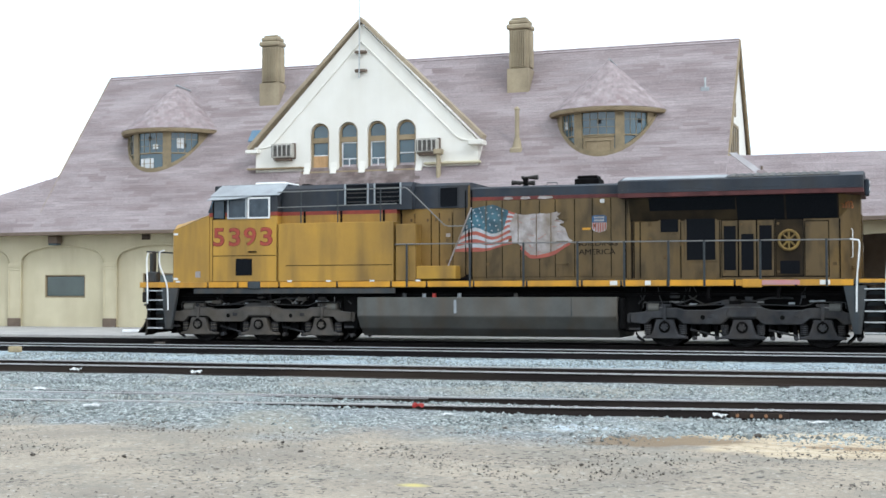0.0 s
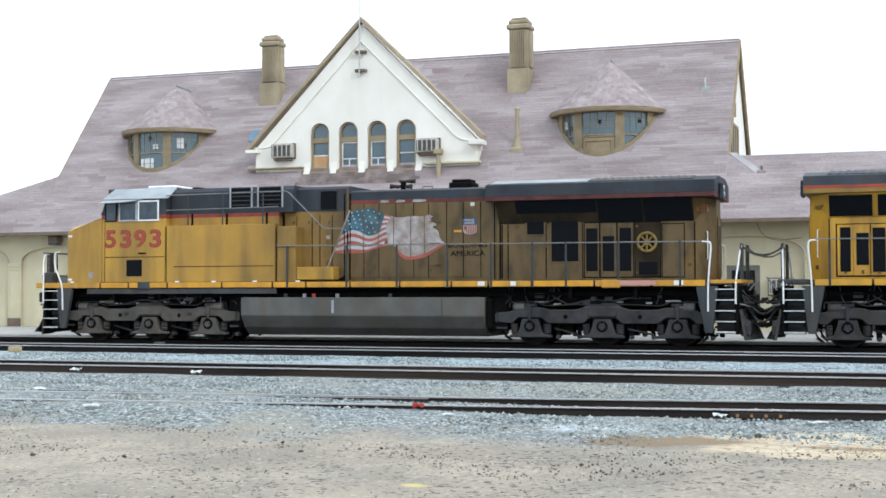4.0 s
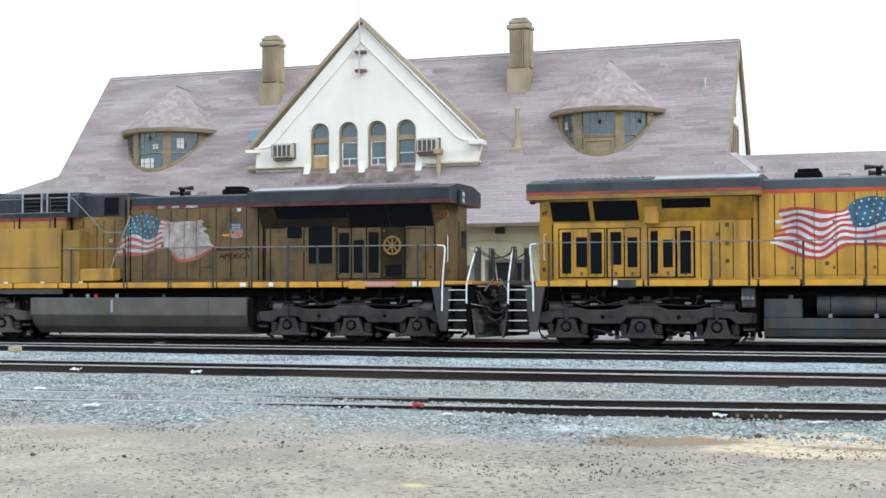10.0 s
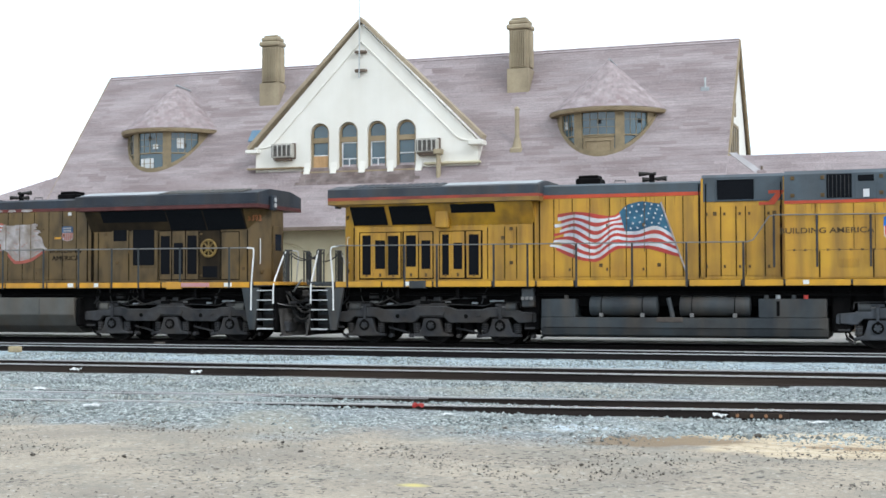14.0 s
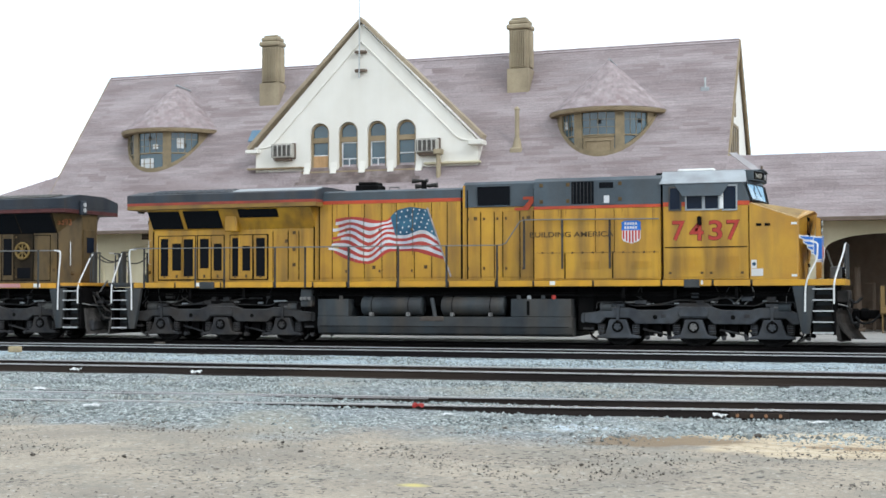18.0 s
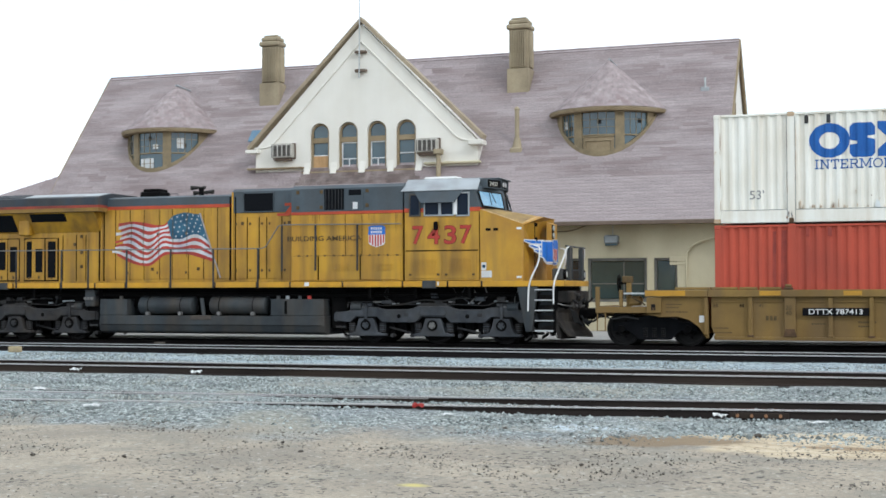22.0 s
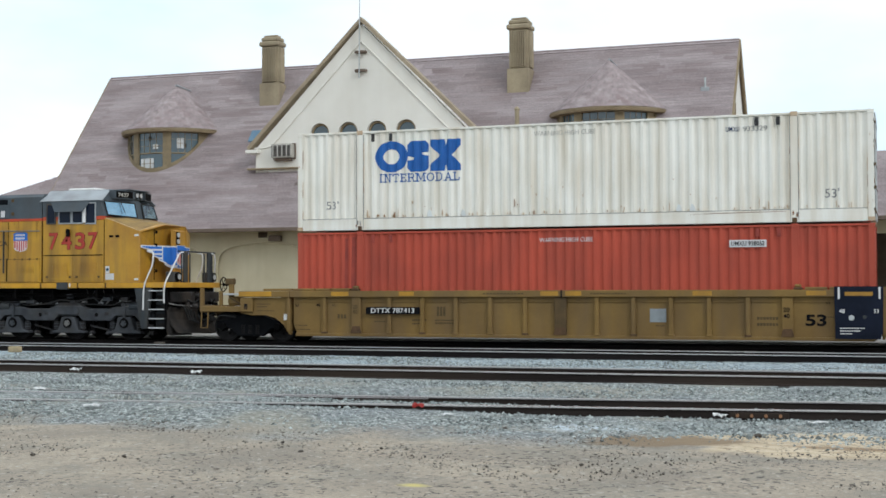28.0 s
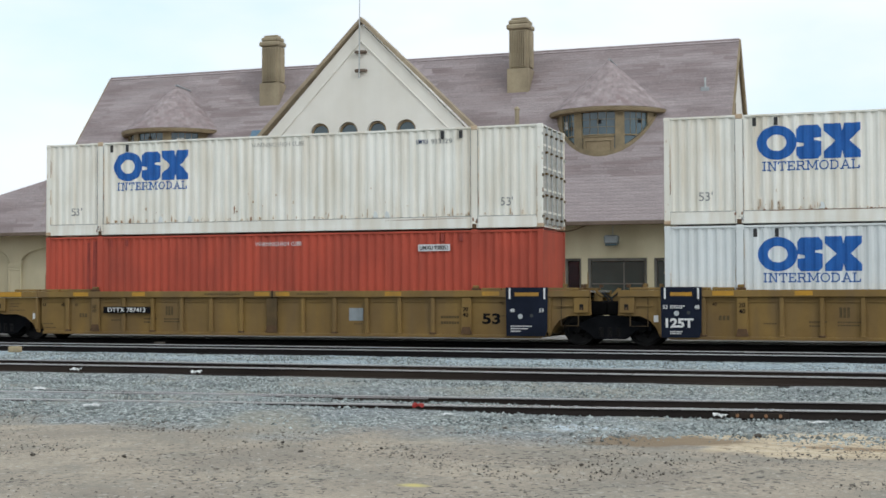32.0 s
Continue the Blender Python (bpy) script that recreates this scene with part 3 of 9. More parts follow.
WING_Y = 48.03
BACK_Y = 2 * RIDGE_Y - EAVE_Y
main_slope = roof_slope("steep slope of aged pinkish grey shingles", [(END_L, EAVE_Y, EAVE_Z), (END_R, EAVE_Y, EAVE_Z), (END_R, RIDGE_Y, RIDGE_Z), (END_L, RIDGE_Y, RIDGE_Z)])
roof_slope("", [(END_R, BACK_Y, EAVE_Z), (END_L, BACK_Y, EAVE_Z), (END_L, RIDGE_Y + 0.002, RIDGE_Z), (END_R, RIDGE_Y + 0.002, RIDGE_Z)])
roof_slope("low wing roof of aged shingles", [(END_R + 0.004, EAVE_Y, EAVE_Z), (26.0, EAVE_Y, EAVE_Z), (26.0, WING_Y, roof_z(WING_Y)), (END_R + 0.004, WING_Y, roof_z(WING_Y))])
roof_slope("", [(END_R + 0.3, WING_Y + 0.002, roof_z(WING_Y)), (26.0, WING_Y + 0.002, roof_z(WING_Y)), (26.0, 57.2, EAVE_Z), (END_R + 0.3, 57.2, EAVE_Z)])
roof_slope("hipped wing roof of aged shingles", [(-41.1, EAVE_Y, EAVE_Z), (END_L - 0.004, EAVE_Y, EAVE_Z), (END_L - 0.004, 48.15, 6.43), (-36.29, 47.52, 5.65)])
roof_slope("", [(-41.1, EAVE_Y + 0.01, EAVE_Z), (-36.29, 47.52, 5.65), (-34.1, 50.5, 6.43), (-41.1, 57.0, EAVE_Z)])
roof_slope("", [(END_L - 0.004, 48.15, 6.43), (END_L - 0.004, 57.0, EAVE_Z), (-41.1, 57.0, EAVE_Z), (-36.29, 47.53, 5.65)])
part("eave_board", box(-41.1, 26.0, EAVE_Y - 0.05, EAVE_Y + 0.01, EAVE_Z - 0.15, EAVE_Z - 0.015, 0.008), M_STONEBASE, station)
part("soffit", box(-41.0, 26.0, EAVE_Y + 0.012, WALL_Y - 0.002, EAVE_Z - 0.13, EAVE_Z - 0.09), M_TRIM, station)
for gx in (END_R, END_L - 0.07):
    bm = bmesh.new()
    for s in (1, -1):
        prism([(RIDGE_Y - s * (RIDGE_Y - 46.2), EAVE_Z + 0.07), (RIDGE_Y, RIDGE_Z), (RIDGE_Y, RIDGE_Z - (0.24 if s > 0 else 0.45)), (RIDGE_Y - s * (RIDGE_Y - (46.35 if s > 0 else 46.55)), EAVE_Z - 0.03)],
              gx + 0.004, gx + 0.07, "X", bm=bm)
    part("bargeboard", bm, M_TRIM, station)
part("soffit", slab([(END_R - 0.08, RIDGE_Y + 0.02, RIDGE_Z - 0.26), (END_R - 0.01, RIDGE_Y + 0.02, RIDGE_Z - 0.26), (END_R - 0.01, 57.6, EAVE_Z + 0.1), (END_R - 0.08, 57.6, EAVE_Z + 0.1)], 0.05, bmesh.new()), M_TRIM, station)
bm = cyl((END_L, RIDGE_Y, RIDGE_Z + 0.0), (END_R, RIDGE_Y, RIDGE_Z + 0.0), 0.045, n=8)
part("ridge_cap", bm, M_DECKING, station)
part("valley_flashing", slab([(END_R + 0.02, 48.10, roof_z(48.10) + 0.03), (END_R + 0.30, 48.10, roof_z(48.10) + 0.03), (-4.45, 47.45, roof_z(47.45) + 0.025), (-4.75, 47.45, roof_z(47.45) + 0.025)], 0.02, bmesh.new()), mat("dull roof flashing", (0.42, 0.40, 0.40), (0.34, 0.32, 0.32), scale=2, rough=0.8), station)
# the upper window in the end gable over the wing
for ya, yb, za, zb, posts in ((49.30, 52.05, 6.32, 7.78, 5), (50.70, 51.20, 8.05, 8.62, 2)):
    ew = part("gable_window", box(END_R - 0.088, END_R - 0.075, ya + 0.05, yb - 0.05, za + 0.05, zb - 0.05), M_GLASS_DARK, station, "dark window band with tan posts")
    for k in range(posts):
        q = ya + (yb - ya - 0.14) * k / (posts - 1)
        part("window_post", box(END_R - 0.088, END_R - 0.045, q, q + 0.14, za, zb - 0.14, 0.01), M_TRIM, ew)
    part("window_head", box(END_R - 0.088, END_R - 0.045, ya, yb, zb - 0.138, zb, 0.01), M_TRIM, ew)

# ---- front gable
GY = 48.0
gable = part("front_gable", prism([(-24.42, 6.25), (-15.08, 6.25), (-15.08, 7.2), (-19.83, 11.95), (-24.42, 7.2)], GY + 0.25, GY + 0.8), M_WHITE_STUCCO, station, "white stucco gable with four arched windows")
WX = [(-22.03, -21.22), (-20.82, -20.0), (-19.6, -18.8), (-18.4, -17.58)]
ztop = 8.14
outline = [(-24.42, 6.2)]
for a, c in WX:
    r = (c - a) / 2
    outline += [(a, 6.2)] + [(a + r - r * math.cos(math.pi * i / 14), ztop - r + r * math.sin(math.pi * i / 14)) for i in range(15)] + [(c, 6.2)]
outline += [(-15.08, 6.2), (-15.08, 7.2), (-19.83, 11.95), (-24.42, 7.2)]
part("gable_face", prism(outline, GY, GY + 0.26), M_WHITE_STUCCO, gable)
for a, c in WX:
    i = WX.index((a, c))
    r = (c - a) / 2
    cxm = (a + c) / 2
    win = new("arched_window")
    win["label"] = "arched sash window with tan frame"
    win.parent = station
    y = GY + 0.14
    n = 12
    outer = [(a, 6.2), (c, 6.2)] + [(cxm + r * math.cos(math.pi * q / n), ztop - r + r * math.sin(math.pi * q / n)) for q in range(n + 1)]
    part("pane", prism(outer, y + 0.04, y + 0.05), M_GLASS, win)
    bm = bmesh.new()
    box(a, a + 0.09, y - 0.04, y + 0.035, 6.2, ztop - r, bm=bm)
    box(c - 0.09, c, y - 0.04, y + 0.035, 6.2, ztop - r, bm=bm)
    box(a + 0.091, c - 0.091, y - 0.035, y + 0.035, 7.36, 7.56, bm=bm)
    ar2 = [(cxm + (r - 0.045) * math.cos(math.pi * q / n), y, ztop - r + (r - 0.045) * math.sin(math.pi * q / n)) for q in range(n + 1)]
    tube(ar2, 0.045, 6, bm)
    part("frame", bm, M_TRIM, win)
    bm = bmesh.new()
    for z in ((7.33, 6.70) if i in (1, 2) else (6.86,)):
        box(a + 0.10, c - 0.10, y - 0.01, y + 0.03, z - 0.02, z + 0.02, bm=bm)
    if i in (1, 2):
        box(a + 0.10, a + 0.14, y - 0.01, y + 0.03, 6.4, 7.33, bm=bm)
        box(cxm - 0.02, cxm + 0.02, y - 0.01, y + 0.03, 6.3, 6.7, bm=bm)
    part("sash", bm, mat("white sash paint", (0.72, 0.74, 0.75), rough=0.6) if i == 0 else bpy.data.materials["white sash paint"], win)
    if i == 0:
        part("plywood", box(a + 0.09, c - 0.09, y - 0.03, y + 0.02, 6.2, 6.84, 0.004), M_BOARD, win, "plywood over the lower sash")
# splayed buttress feet between the windows
for x in [-22.15, -21.02, -19.8, -18.6, -17.45]:
    part("pier_foot", prism([(47.86, 6.12), (48.01, 6.12), (48.01, 6.62), (47.95, 6.36)], x - 0.13, x + 0.13, "X", 0.01), M_WHITE_STUCCO, gable)
# rakes: broad tan verge boards and a moulded strip on the wall
for s, foot in ((-1, (-24.75, 7.30)), (1, (-14.82, 7.40))):
    bm = bmesh.new()
    apex = (-19.83, 12.22)
    prism([apex, foot, (foot[0] - s * 0.05, foot[1] - 0.16), (apex[0], apex[1] - 0.19)], GY - 0.14, GY + 0.3, b=0.01, bm=bm)
    part("verge", bm, M_VERGE, gable)
    tip = (-19.85, 11.27)
    end = (-23.78 if s < 0 else -15.78, 7.24)
    part("moulding", tube(arc([(tip[0], GY - 0.02, tip[1]), (end[0], GY - 0.02, end[1]), (end[0] + s * 0.7, GY - 0.02, end[1])], 4), 0.035, 6), M_WHITE_STUCCO, gable)
    part("kneeler", box(min(foot[0], foot[0] - s * 0.55), max(foot[0], foot[0] - s * 0.55), GY - 0.30, GY + 0.3, 7.02, 7.16 + (0.05 if s > 0 else 0), 0.02), M_WHITE_STUCCO, gable)
    # roof slope behind the gable
    part("gable_roof", slab([(apex[0], GY + 0.81, 11.25), (apex[0], RIDGE_Y + 0.4, 11.25), (foot[0], RIDGE_Y + 0.4, 6.45), (foot[0], GY + 0.81, 6.45)], 0.03, bmesh.new()), M_SHINGLE, station)
part("sill_ledge", box(-24.75, -22.3, GY - 0.18, GY + 0.02, 6.36, 6.43, 0.02), M_TRIM, gable)
part("sill_ledge", box(-17.2, -14.95, GY - 0.18, GY + 0.02, 6.34, 6.43, 0.02), M_STUCCO, gable)
part("window_ledge", box(-22.4, -17.3, GY - 0.09, GY + 0.02, 6.08, 6.22, 0.01), M_TRIM, gable)

# things on the gable
mast = thing("antenna_mast", "thin grey pole clamped to the gable by two brackets", "antenna")
part("pole", cyl((-19.85, GY - 0.22, 9.8), (-19.82, GY - 0.22, 13.6), 0.028, 0.018, 8), M_GALV, mast)
for z in (10.84, 10.11):
    part("bracket", box(-20.06, -19.60, GY - 0.19, GY + 0.01, z - 0.05, z + 0.05, 0.01), M_STONEBASE, mast)


def air_conditioner(x0, x1, z0, z1, y, label, depth=0.35):
    ac = thing("air_conditioner", label, "air conditioner", group="window air conditioners")
    part("housing", box(x0, x1, y - depth, y + 0.1, z0, z1, 0.02), M_ACBOX, ac)
    part("grille", box(x0 + 0.05, x1 - 0.05, y - depth - 0.012, y - depth + 0.004, z0 + 0.05, z1 - 0.05), M_ACDARK, ac)
    for fx in (0.12, 0.34, 0.56, 0.78):
        xx = x0 + (x1 - x0) * fx
        part("louvre_bar", box(xx - 0.022, xx + 0.022, y - depth - 0.03, y - depth - 0.012, z0 + 0.03, z1 - 0.03), M_ACBOX, ac)
    for k in range(6):
        zz = z0 + 0.09 + (z1 - z0 - 0.18) * k / 5
        part("fin", box(x0 + 0.06, x1 - 0.06, y - depth - 0.02, y - depth - 0.012, zz - 0.008, zz + 0.008), M_ACFIN, ac)
    part("flange", box(x0 - 0.05, x1 + 0.05, y - 0.05, y + 0.02, z0 - 0.04, z1 + 0.05, 0.01), M_STONEBASE, ac)
    part("bracket", box(x0 + 0.1, x1 - 0.1, y - depth * 0.7, y, z0 - 0.12, z0 - 0.002, 0.01), M_STONEBASE, ac)
    return ac


air_conditioner(-23.59, -22.70, 6.80, 7.33, GY, "old beige window air conditioner on the gable wall")
air_conditioner(-17.49, -16.62, 6.80, 7.31, GY, "beige window air conditioner beside the arched windows")
air_conditioner(-4.29, -3.52, 1.35, 1.89, WALL_Y + 0.1, "grey air conditioner in the lower station wall", 0.3)


# ---- chimneys
def chimney(x0, x1, y, zb, d, label):
    ch = thing("chimney", label, "chimney", group="station chimneys")
    part("base", box(x0 - 0.08, x1 + 0.06, y, y + d + 0.1, zb - 1.0, 10.30, 0.03), M_CHIM, ch)
    part("shaft", box(x0, x1, y + 0.06, y + d, 10.31, 11.84, 0.02), M_CHIM, ch)
    n = 8
    for i in range(n):
        xx = x0 + 0.08 + (x1 - x0 - 0.16) * (i + 0.5) / n
        part("flute", box(xx - 0.022, xx + 0.022, y - 0.045, y + 0.065, 10.34, 11.80, 0.012), M_CHIM, ch)
    for i in range(6):
        yy = y + 0.12 + (d - 0.2) * (i + 0.5) / 6
        part("flute", box(x1 - 0.005, x1 + 0.085, yy - 0.026, yy + 0.026, 10.34, 11.80, 0.012), M_CHIM, ch)
    part("cap", box(x0 - 0.09, x1 + 0.09, y - 0.04, y + d + 0.08, 11.85, 12.06, 0.05), M_CHIM, ch)
    part("cap", box(x0 - 0.02, x1 + 0.02, y + 0.03, y + d + 0.02, 12.06, 12.24, 0.05), M_CHIM, ch)
    part("cap", box(x0 + 0.08, x1 - 0.08, y + 0.1, y + d - 0.1, 12.24, 12.33, 0.02), M_CHIM, ch)
    return ch


chimney(-25.46, -24.68, 50.5, 9.4, 0.6, "fluted tan masonry chimney on the roof slope")
chimney(-14.58, -13.80, 50.5, 9.4, 0.7, "tall fluted tan masonry chimney with moulded cap")


# ---- round turret dormers
def turret(cx, label, seed):
    """A half round bay that grows out of the roof slope, with a conical roof and a ridge running back."""
    t = thing("dormer", label, "dormer window", group="turret dormers")
    cy, R, ze = 50.22, 2.02, 8.12
    A0, A1 = -math.pi, 0.0

    def pt(a, r, z):
        return (cx + r * math.cos(a), cy + r * math.sin(a), z)
    # sill and apron: the drum between the roof slope and the glass
    n = 40
    angs = [A0 + (A1 - A0) * i / n for i in range(n + 1)]
    bm = bmesh.new()
    rows = []
    for a in angs:
        zr = roof_z(cy + R * math.sin(a)) - 0.1
        rows.append((a, zr))
    loft([[pt(a, R - 0.10, za), pt(a, R + 0.05, za), pt(a, R + 0.05, min(za + 0.22, ze)), pt(a, R - 0.10, min(za + 0.22, ze))] for a, za in rows if za < ze - 0.05], bm)
    part("apron", bm, M_DORMER, t, smooth=False)
    # posts between the lights
    cuts = [-2.62, -2.02, -1.25, -0.52] if seed == 1 else [-2.55, -2.0, -1.2, -0.55]
    for a in cuts:
        w = 0.085
        zb = roof_z(cy + R * math.sin(a)) - 0.1
        part("post", loft([[pt(a - w, R - 0.06, zb), pt(a + w, R - 0.06, zb), pt(a + w, R + 0.03, zb), pt(a - w, R + 0.03, zb)],
                           [pt(a - w, R - 0.06, ze), pt(a + w, R - 0.06, ze), pt(a + w, R + 0.03, ze), pt(a - w, R + 0.03, ze)]]), M_DORMER, t)
    for a, c in zip(cuts, cuts[1:]):
        a2, c2 = a + 0.085, c - 0.085
        zs = [roof_z(cy + R * math.sin(v)) + 0.1 for v in (a2, c2)]
        bm = bmesh.new()
        for i in range(4):
            p, q = a2 + (c2 - a2) * i / 4, a2 + (c2 - a2) * (i + 1) / 4
            zp, zq = (roof_z(cy + R * math.sin(v)) + 0.0 for v in (p, q))
            loft([[pt(p, R - 0.05, zp), pt(q, R - 0.05, zq), pt(q, R - 0.04, zq), pt(p, R - 0.04, zp)],
                  [pt(p, R - 0.05, ze), pt(q, R - 0.05, ze), pt(q, R - 0.04, ze), pt(p, R - 0.04, ze)]], bm)
        w = part("window", bm, M_GLASS, t, "bluish pane with a few broken lights")
        zm = 7.25
        part("meeting_rail", tube([pt(a2 + (c2 - a2) * i / 5, R - 0.02, max(zm, roof_z(cy + R * math.sin(a2 + (c2 - a2) * i / 5)) + 0.05)) for i in range(6)], 0.03, 5), M_DORMER, w)
        mid = (a2 + c2) / 2
        for fr in (0.25, 0.5, 0.75):
            ang = a2 + (c2 - a2) * fr
            foot = max(zm, roof_z(cy + R * math.sin(ang)) + 0.05)
            if foot < ze - 0.2:
                part("glazing_bar", tube([pt(ang, R - 0.03, foot), pt(ang, R - 0.03, ze)], 0.010 if fr != 0.5 else 0.014, 4), M_DORMER, w)
        for zg in (7.55, 7.83):
            if zg > max(zs):
                part("glazing_bar", tube([pt(a2 + (c2 - a2) * i / 4, R - 0.03, zg) for i in range(5)], 0.010, 4), M_DORMER, w)
        hole = mid + random.uniform(-0.12, 0.12)
        hz = random.uniform(7.35, 7.8)
        if hz > roof_z(cy + R * math.sin(hole)) + 0.1:
            part("broken_light", loft([[pt(hole - 0.04, R - 0.035, hz), pt(hole + 0.04, R - 0.035, hz), pt(hole + 0.04, R - 0.03, hz), pt(hole - 0.04, R - 0.03, hz)],
                                       [pt(hole - 0.04, R - 0.035, hz + 0.16), pt(hole + 0.04, R - 0.035, hz + 0.16), pt(hole + 0.04, R - 0.03, hz + 0.16), pt(hole - 0.04, R - 0.03, hz + 0.16)]]), M_DARK, w)
    # pale panes: bright sky showing there is painted as their colour
    lights = [(-1.78, 6.62, 0.10, 0.42), (-1.62, 6.62, 0.08, 0.42), (-0.98, 7.45, 0.07, 0.42), (-1.5, 7.42, 0.06, 0.2)] if seed == 1 else [(-2.35, 7.55, 0.05, 0.3)]
    for a, z, w, h in lights:
        part("daylit_light", loft([[pt(a - w, R - 0.032, z), pt(a + w, R - 0.032, z), pt(a + w, R - 0.027, z), pt(a - w, R - 0.027, z)],
                                   [pt(a - w, R - 0.032, z + h), pt(a + w, R - 0.032, z + h), pt(a + w, R - 0.027, z + h), pt(a - w, R - 0.027, z + h)]]), M_PALE, t)
        part("glazing_bar", tube([pt(a, R - 0.02, z), pt(a, R - 0.02, z + h)], 0.014, 4), M_DORMER, t)
        part("glazing_bar", tube([pt(a - w, R - 0.02, z + h * 0.5), pt(a + w, R - 0.02, z + h * 0.5)], 0.014, 4), M_DORMER, t)
    if seed == 2:
        p, q = cuts[1] + 0.1, cuts[2] - 0.1
        bm = bmesh.new()
        for i in range(4):
            u, v = p + (q - p) * i / 4, p + (q - p) * (i + 1) / 4
            loft([[pt(u, R - 0.03, 6.5), pt(v, R - 0.03, 6.5), pt(v, R - 0.02, 6.5), pt(u, R - 0.02, 6.5)], [pt(u, R - 0.03, 7.22), pt(v, R - 0.03, 7.22), pt(v, R - 0.02, 7.22), pt(u, R - 0.02, 7.22)]], bm)
        board = part("boarding", bm, M_TRIM, t, "boarded lower sash")
        # raised border and sunk panel of the boarded sash
        for za, zb, ins in ((7.16, 7.22, 0.0), (7.02, 7.05, 0.06), (6.55, 6.58, 0.06)):
            part("moulding", tube([pt(p + ins + (q - p - 2 * ins) * i / 5, R - 0.012, (za + zb) / 2) for i in range(6)], 0.028, 5), M_DORMER, board)
        for ang in (p + 0.06, q - 0.06):
            part("moulding", tube([pt(ang, R - 0.012, 6.56), pt(ang, R - 0.012, 7.04)], 0.022, 5), M_DORMER, board)
    part("ceiling", prism([(cx + 2.0 * math.cos(a), cy + 2.0 * math.sin(a)) for a in angs], ze - 0.02, ze, "Z"), M_TRIM, t)
    # black sheet in place of the unlit room behind the panes
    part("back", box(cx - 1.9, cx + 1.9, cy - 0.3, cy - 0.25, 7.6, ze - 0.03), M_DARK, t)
    # eave ring
    Re = 2.30
    bm = bmesh.new()
    rings = []
    for i in range(n + 1):
        a = A0 + (A1 - A0) * i / n
        rings.append([pt(a, R - 0.02, ze), pt(a, Re, ze), pt(a, Re + 0.04, ze + 0.10), pt(a, Re - 0.02, ze + 0.17), pt(a, R - 0.02, ze + 0.12)])
    loft(rings, bm)
    part("eave", bm, M_TRIM, t)
    # conical roof in courses, and the ridge back into the slope
    apex = Vector((cx, 50.1, 10.32))
    nb = Vector((cx + 0.02, 53.0, 10.15))
    bm = bmesh.new()
    rows = 16
    rngd = random.Random(seed)
    for j in range(rows):
        f0, f1 = j / rows, (j + 1) / rows
        skip = 0
        up = Vector((0, 0, 0.005))
        for i in range(n):
            k = rngd.choice((1, 1, 2))
            if i < skip:
                continue
            skip = min(n, i + k)
            row = [Vector(pt(A0 + (A1 - A0) * m / n, Re + 0.03, ze + 0.15)) for m in range(i, skip + 1)]
            q = [p.lerp(apex, f0) + up for p in row] + [p.lerp(apex, f1) for p in row[::-1]]
            bm.faces.new([bm.verts.new(p) for p in q])
    part("roof", bm, M_SHINGLE_D, t, "conical shingle roof")
    bm = bmesh.new()
    for s in (-1, 1):
        e0 = Vector((cx + s * (Re + 0.03), cy, ze + 0.15))
        e1 = Vector((cx + s * (Re + 0.03), cy + 2.5, ze + 0.15))
        slab([e0, e1, nb, apex], 0.02, bm)
    part("roof_back", bm, M_SHINGLE, t)
    part("ridge_flashing", tube([apex + Vector((0, 0.0, 0.02)), nb + Vector((0, -1.3, 0.1))], 0.05, 6), M_LEAD, t)
    return t


turret(-29.3, "round turret dormer with conical shingle roof and broken panes", 1)
turret(-10.45, "wider round turret dormer, conical shingle roof, boarded middle sash", 2)

# stained apron of short shingles at the foot of the gable windows
rs = random.Random(8)
for row in range(6):
    ya = 47.50 + 0.095 * row
    x = -22.55 + rs.uniform(0, 0.2) + 0.03 * row
    while x < -17.75 + 0.05 * row:
        w = rs.uniform(0.18, 0.42)
        zz = roof_z(ya) + 0.024 + 0.004 * (row % 2)
        part("apron_shingle", slab([(x, ya, zz), (x + w - 0.008, ya, zz), (x + w - 0.008, ya + 0.105, zz + 0.105 * PITCH - 0.004), (x, ya + 0.105, zz + 0.105 * PITCH - 0.004)], 0.008, bmesh.new()), M_APRON, main_slope)
        x += w

# ---- small things on the roof and wall
stack = thing("vent_stack", "tan vent stack on a square base", "roof vent")
part("base", box(-13.94, -13.48, 48.38, 48.9, 6.68, 6.92, 0.03), M_CHIM, stack)
part("boot", cyl((-13.71, 48.6, 6.92), (-13.71, 48.6, 7.30), 0.19, 0.11, 14), M_CHIM, stack)
part("pipe", cyl((-13.71, 48.6, 7.28), (-13.71, 48.6, 8.38), 0.085, n=12), M_CHIM, stack)
part("cap", cyl((-13.71, 48.6, 8.38), (-13.71, 48.6, 8.50), 0.12, 0.04, 12), M_CHIM, stack)
flue = thing("flue_pipe", "tan pipe with square cap standing on the lower roof", "roof vent")
part("pipe", cyl((-16.56, 47.7, 5.6), (-16.56, 47.7, 6.72), 0.09, n=12), M_CHIM, flue)
part("cap", box(-16.72, -16.40, 47.54, 47.86, 6.70, 6.90, 0.02), M_CHIM, flue)
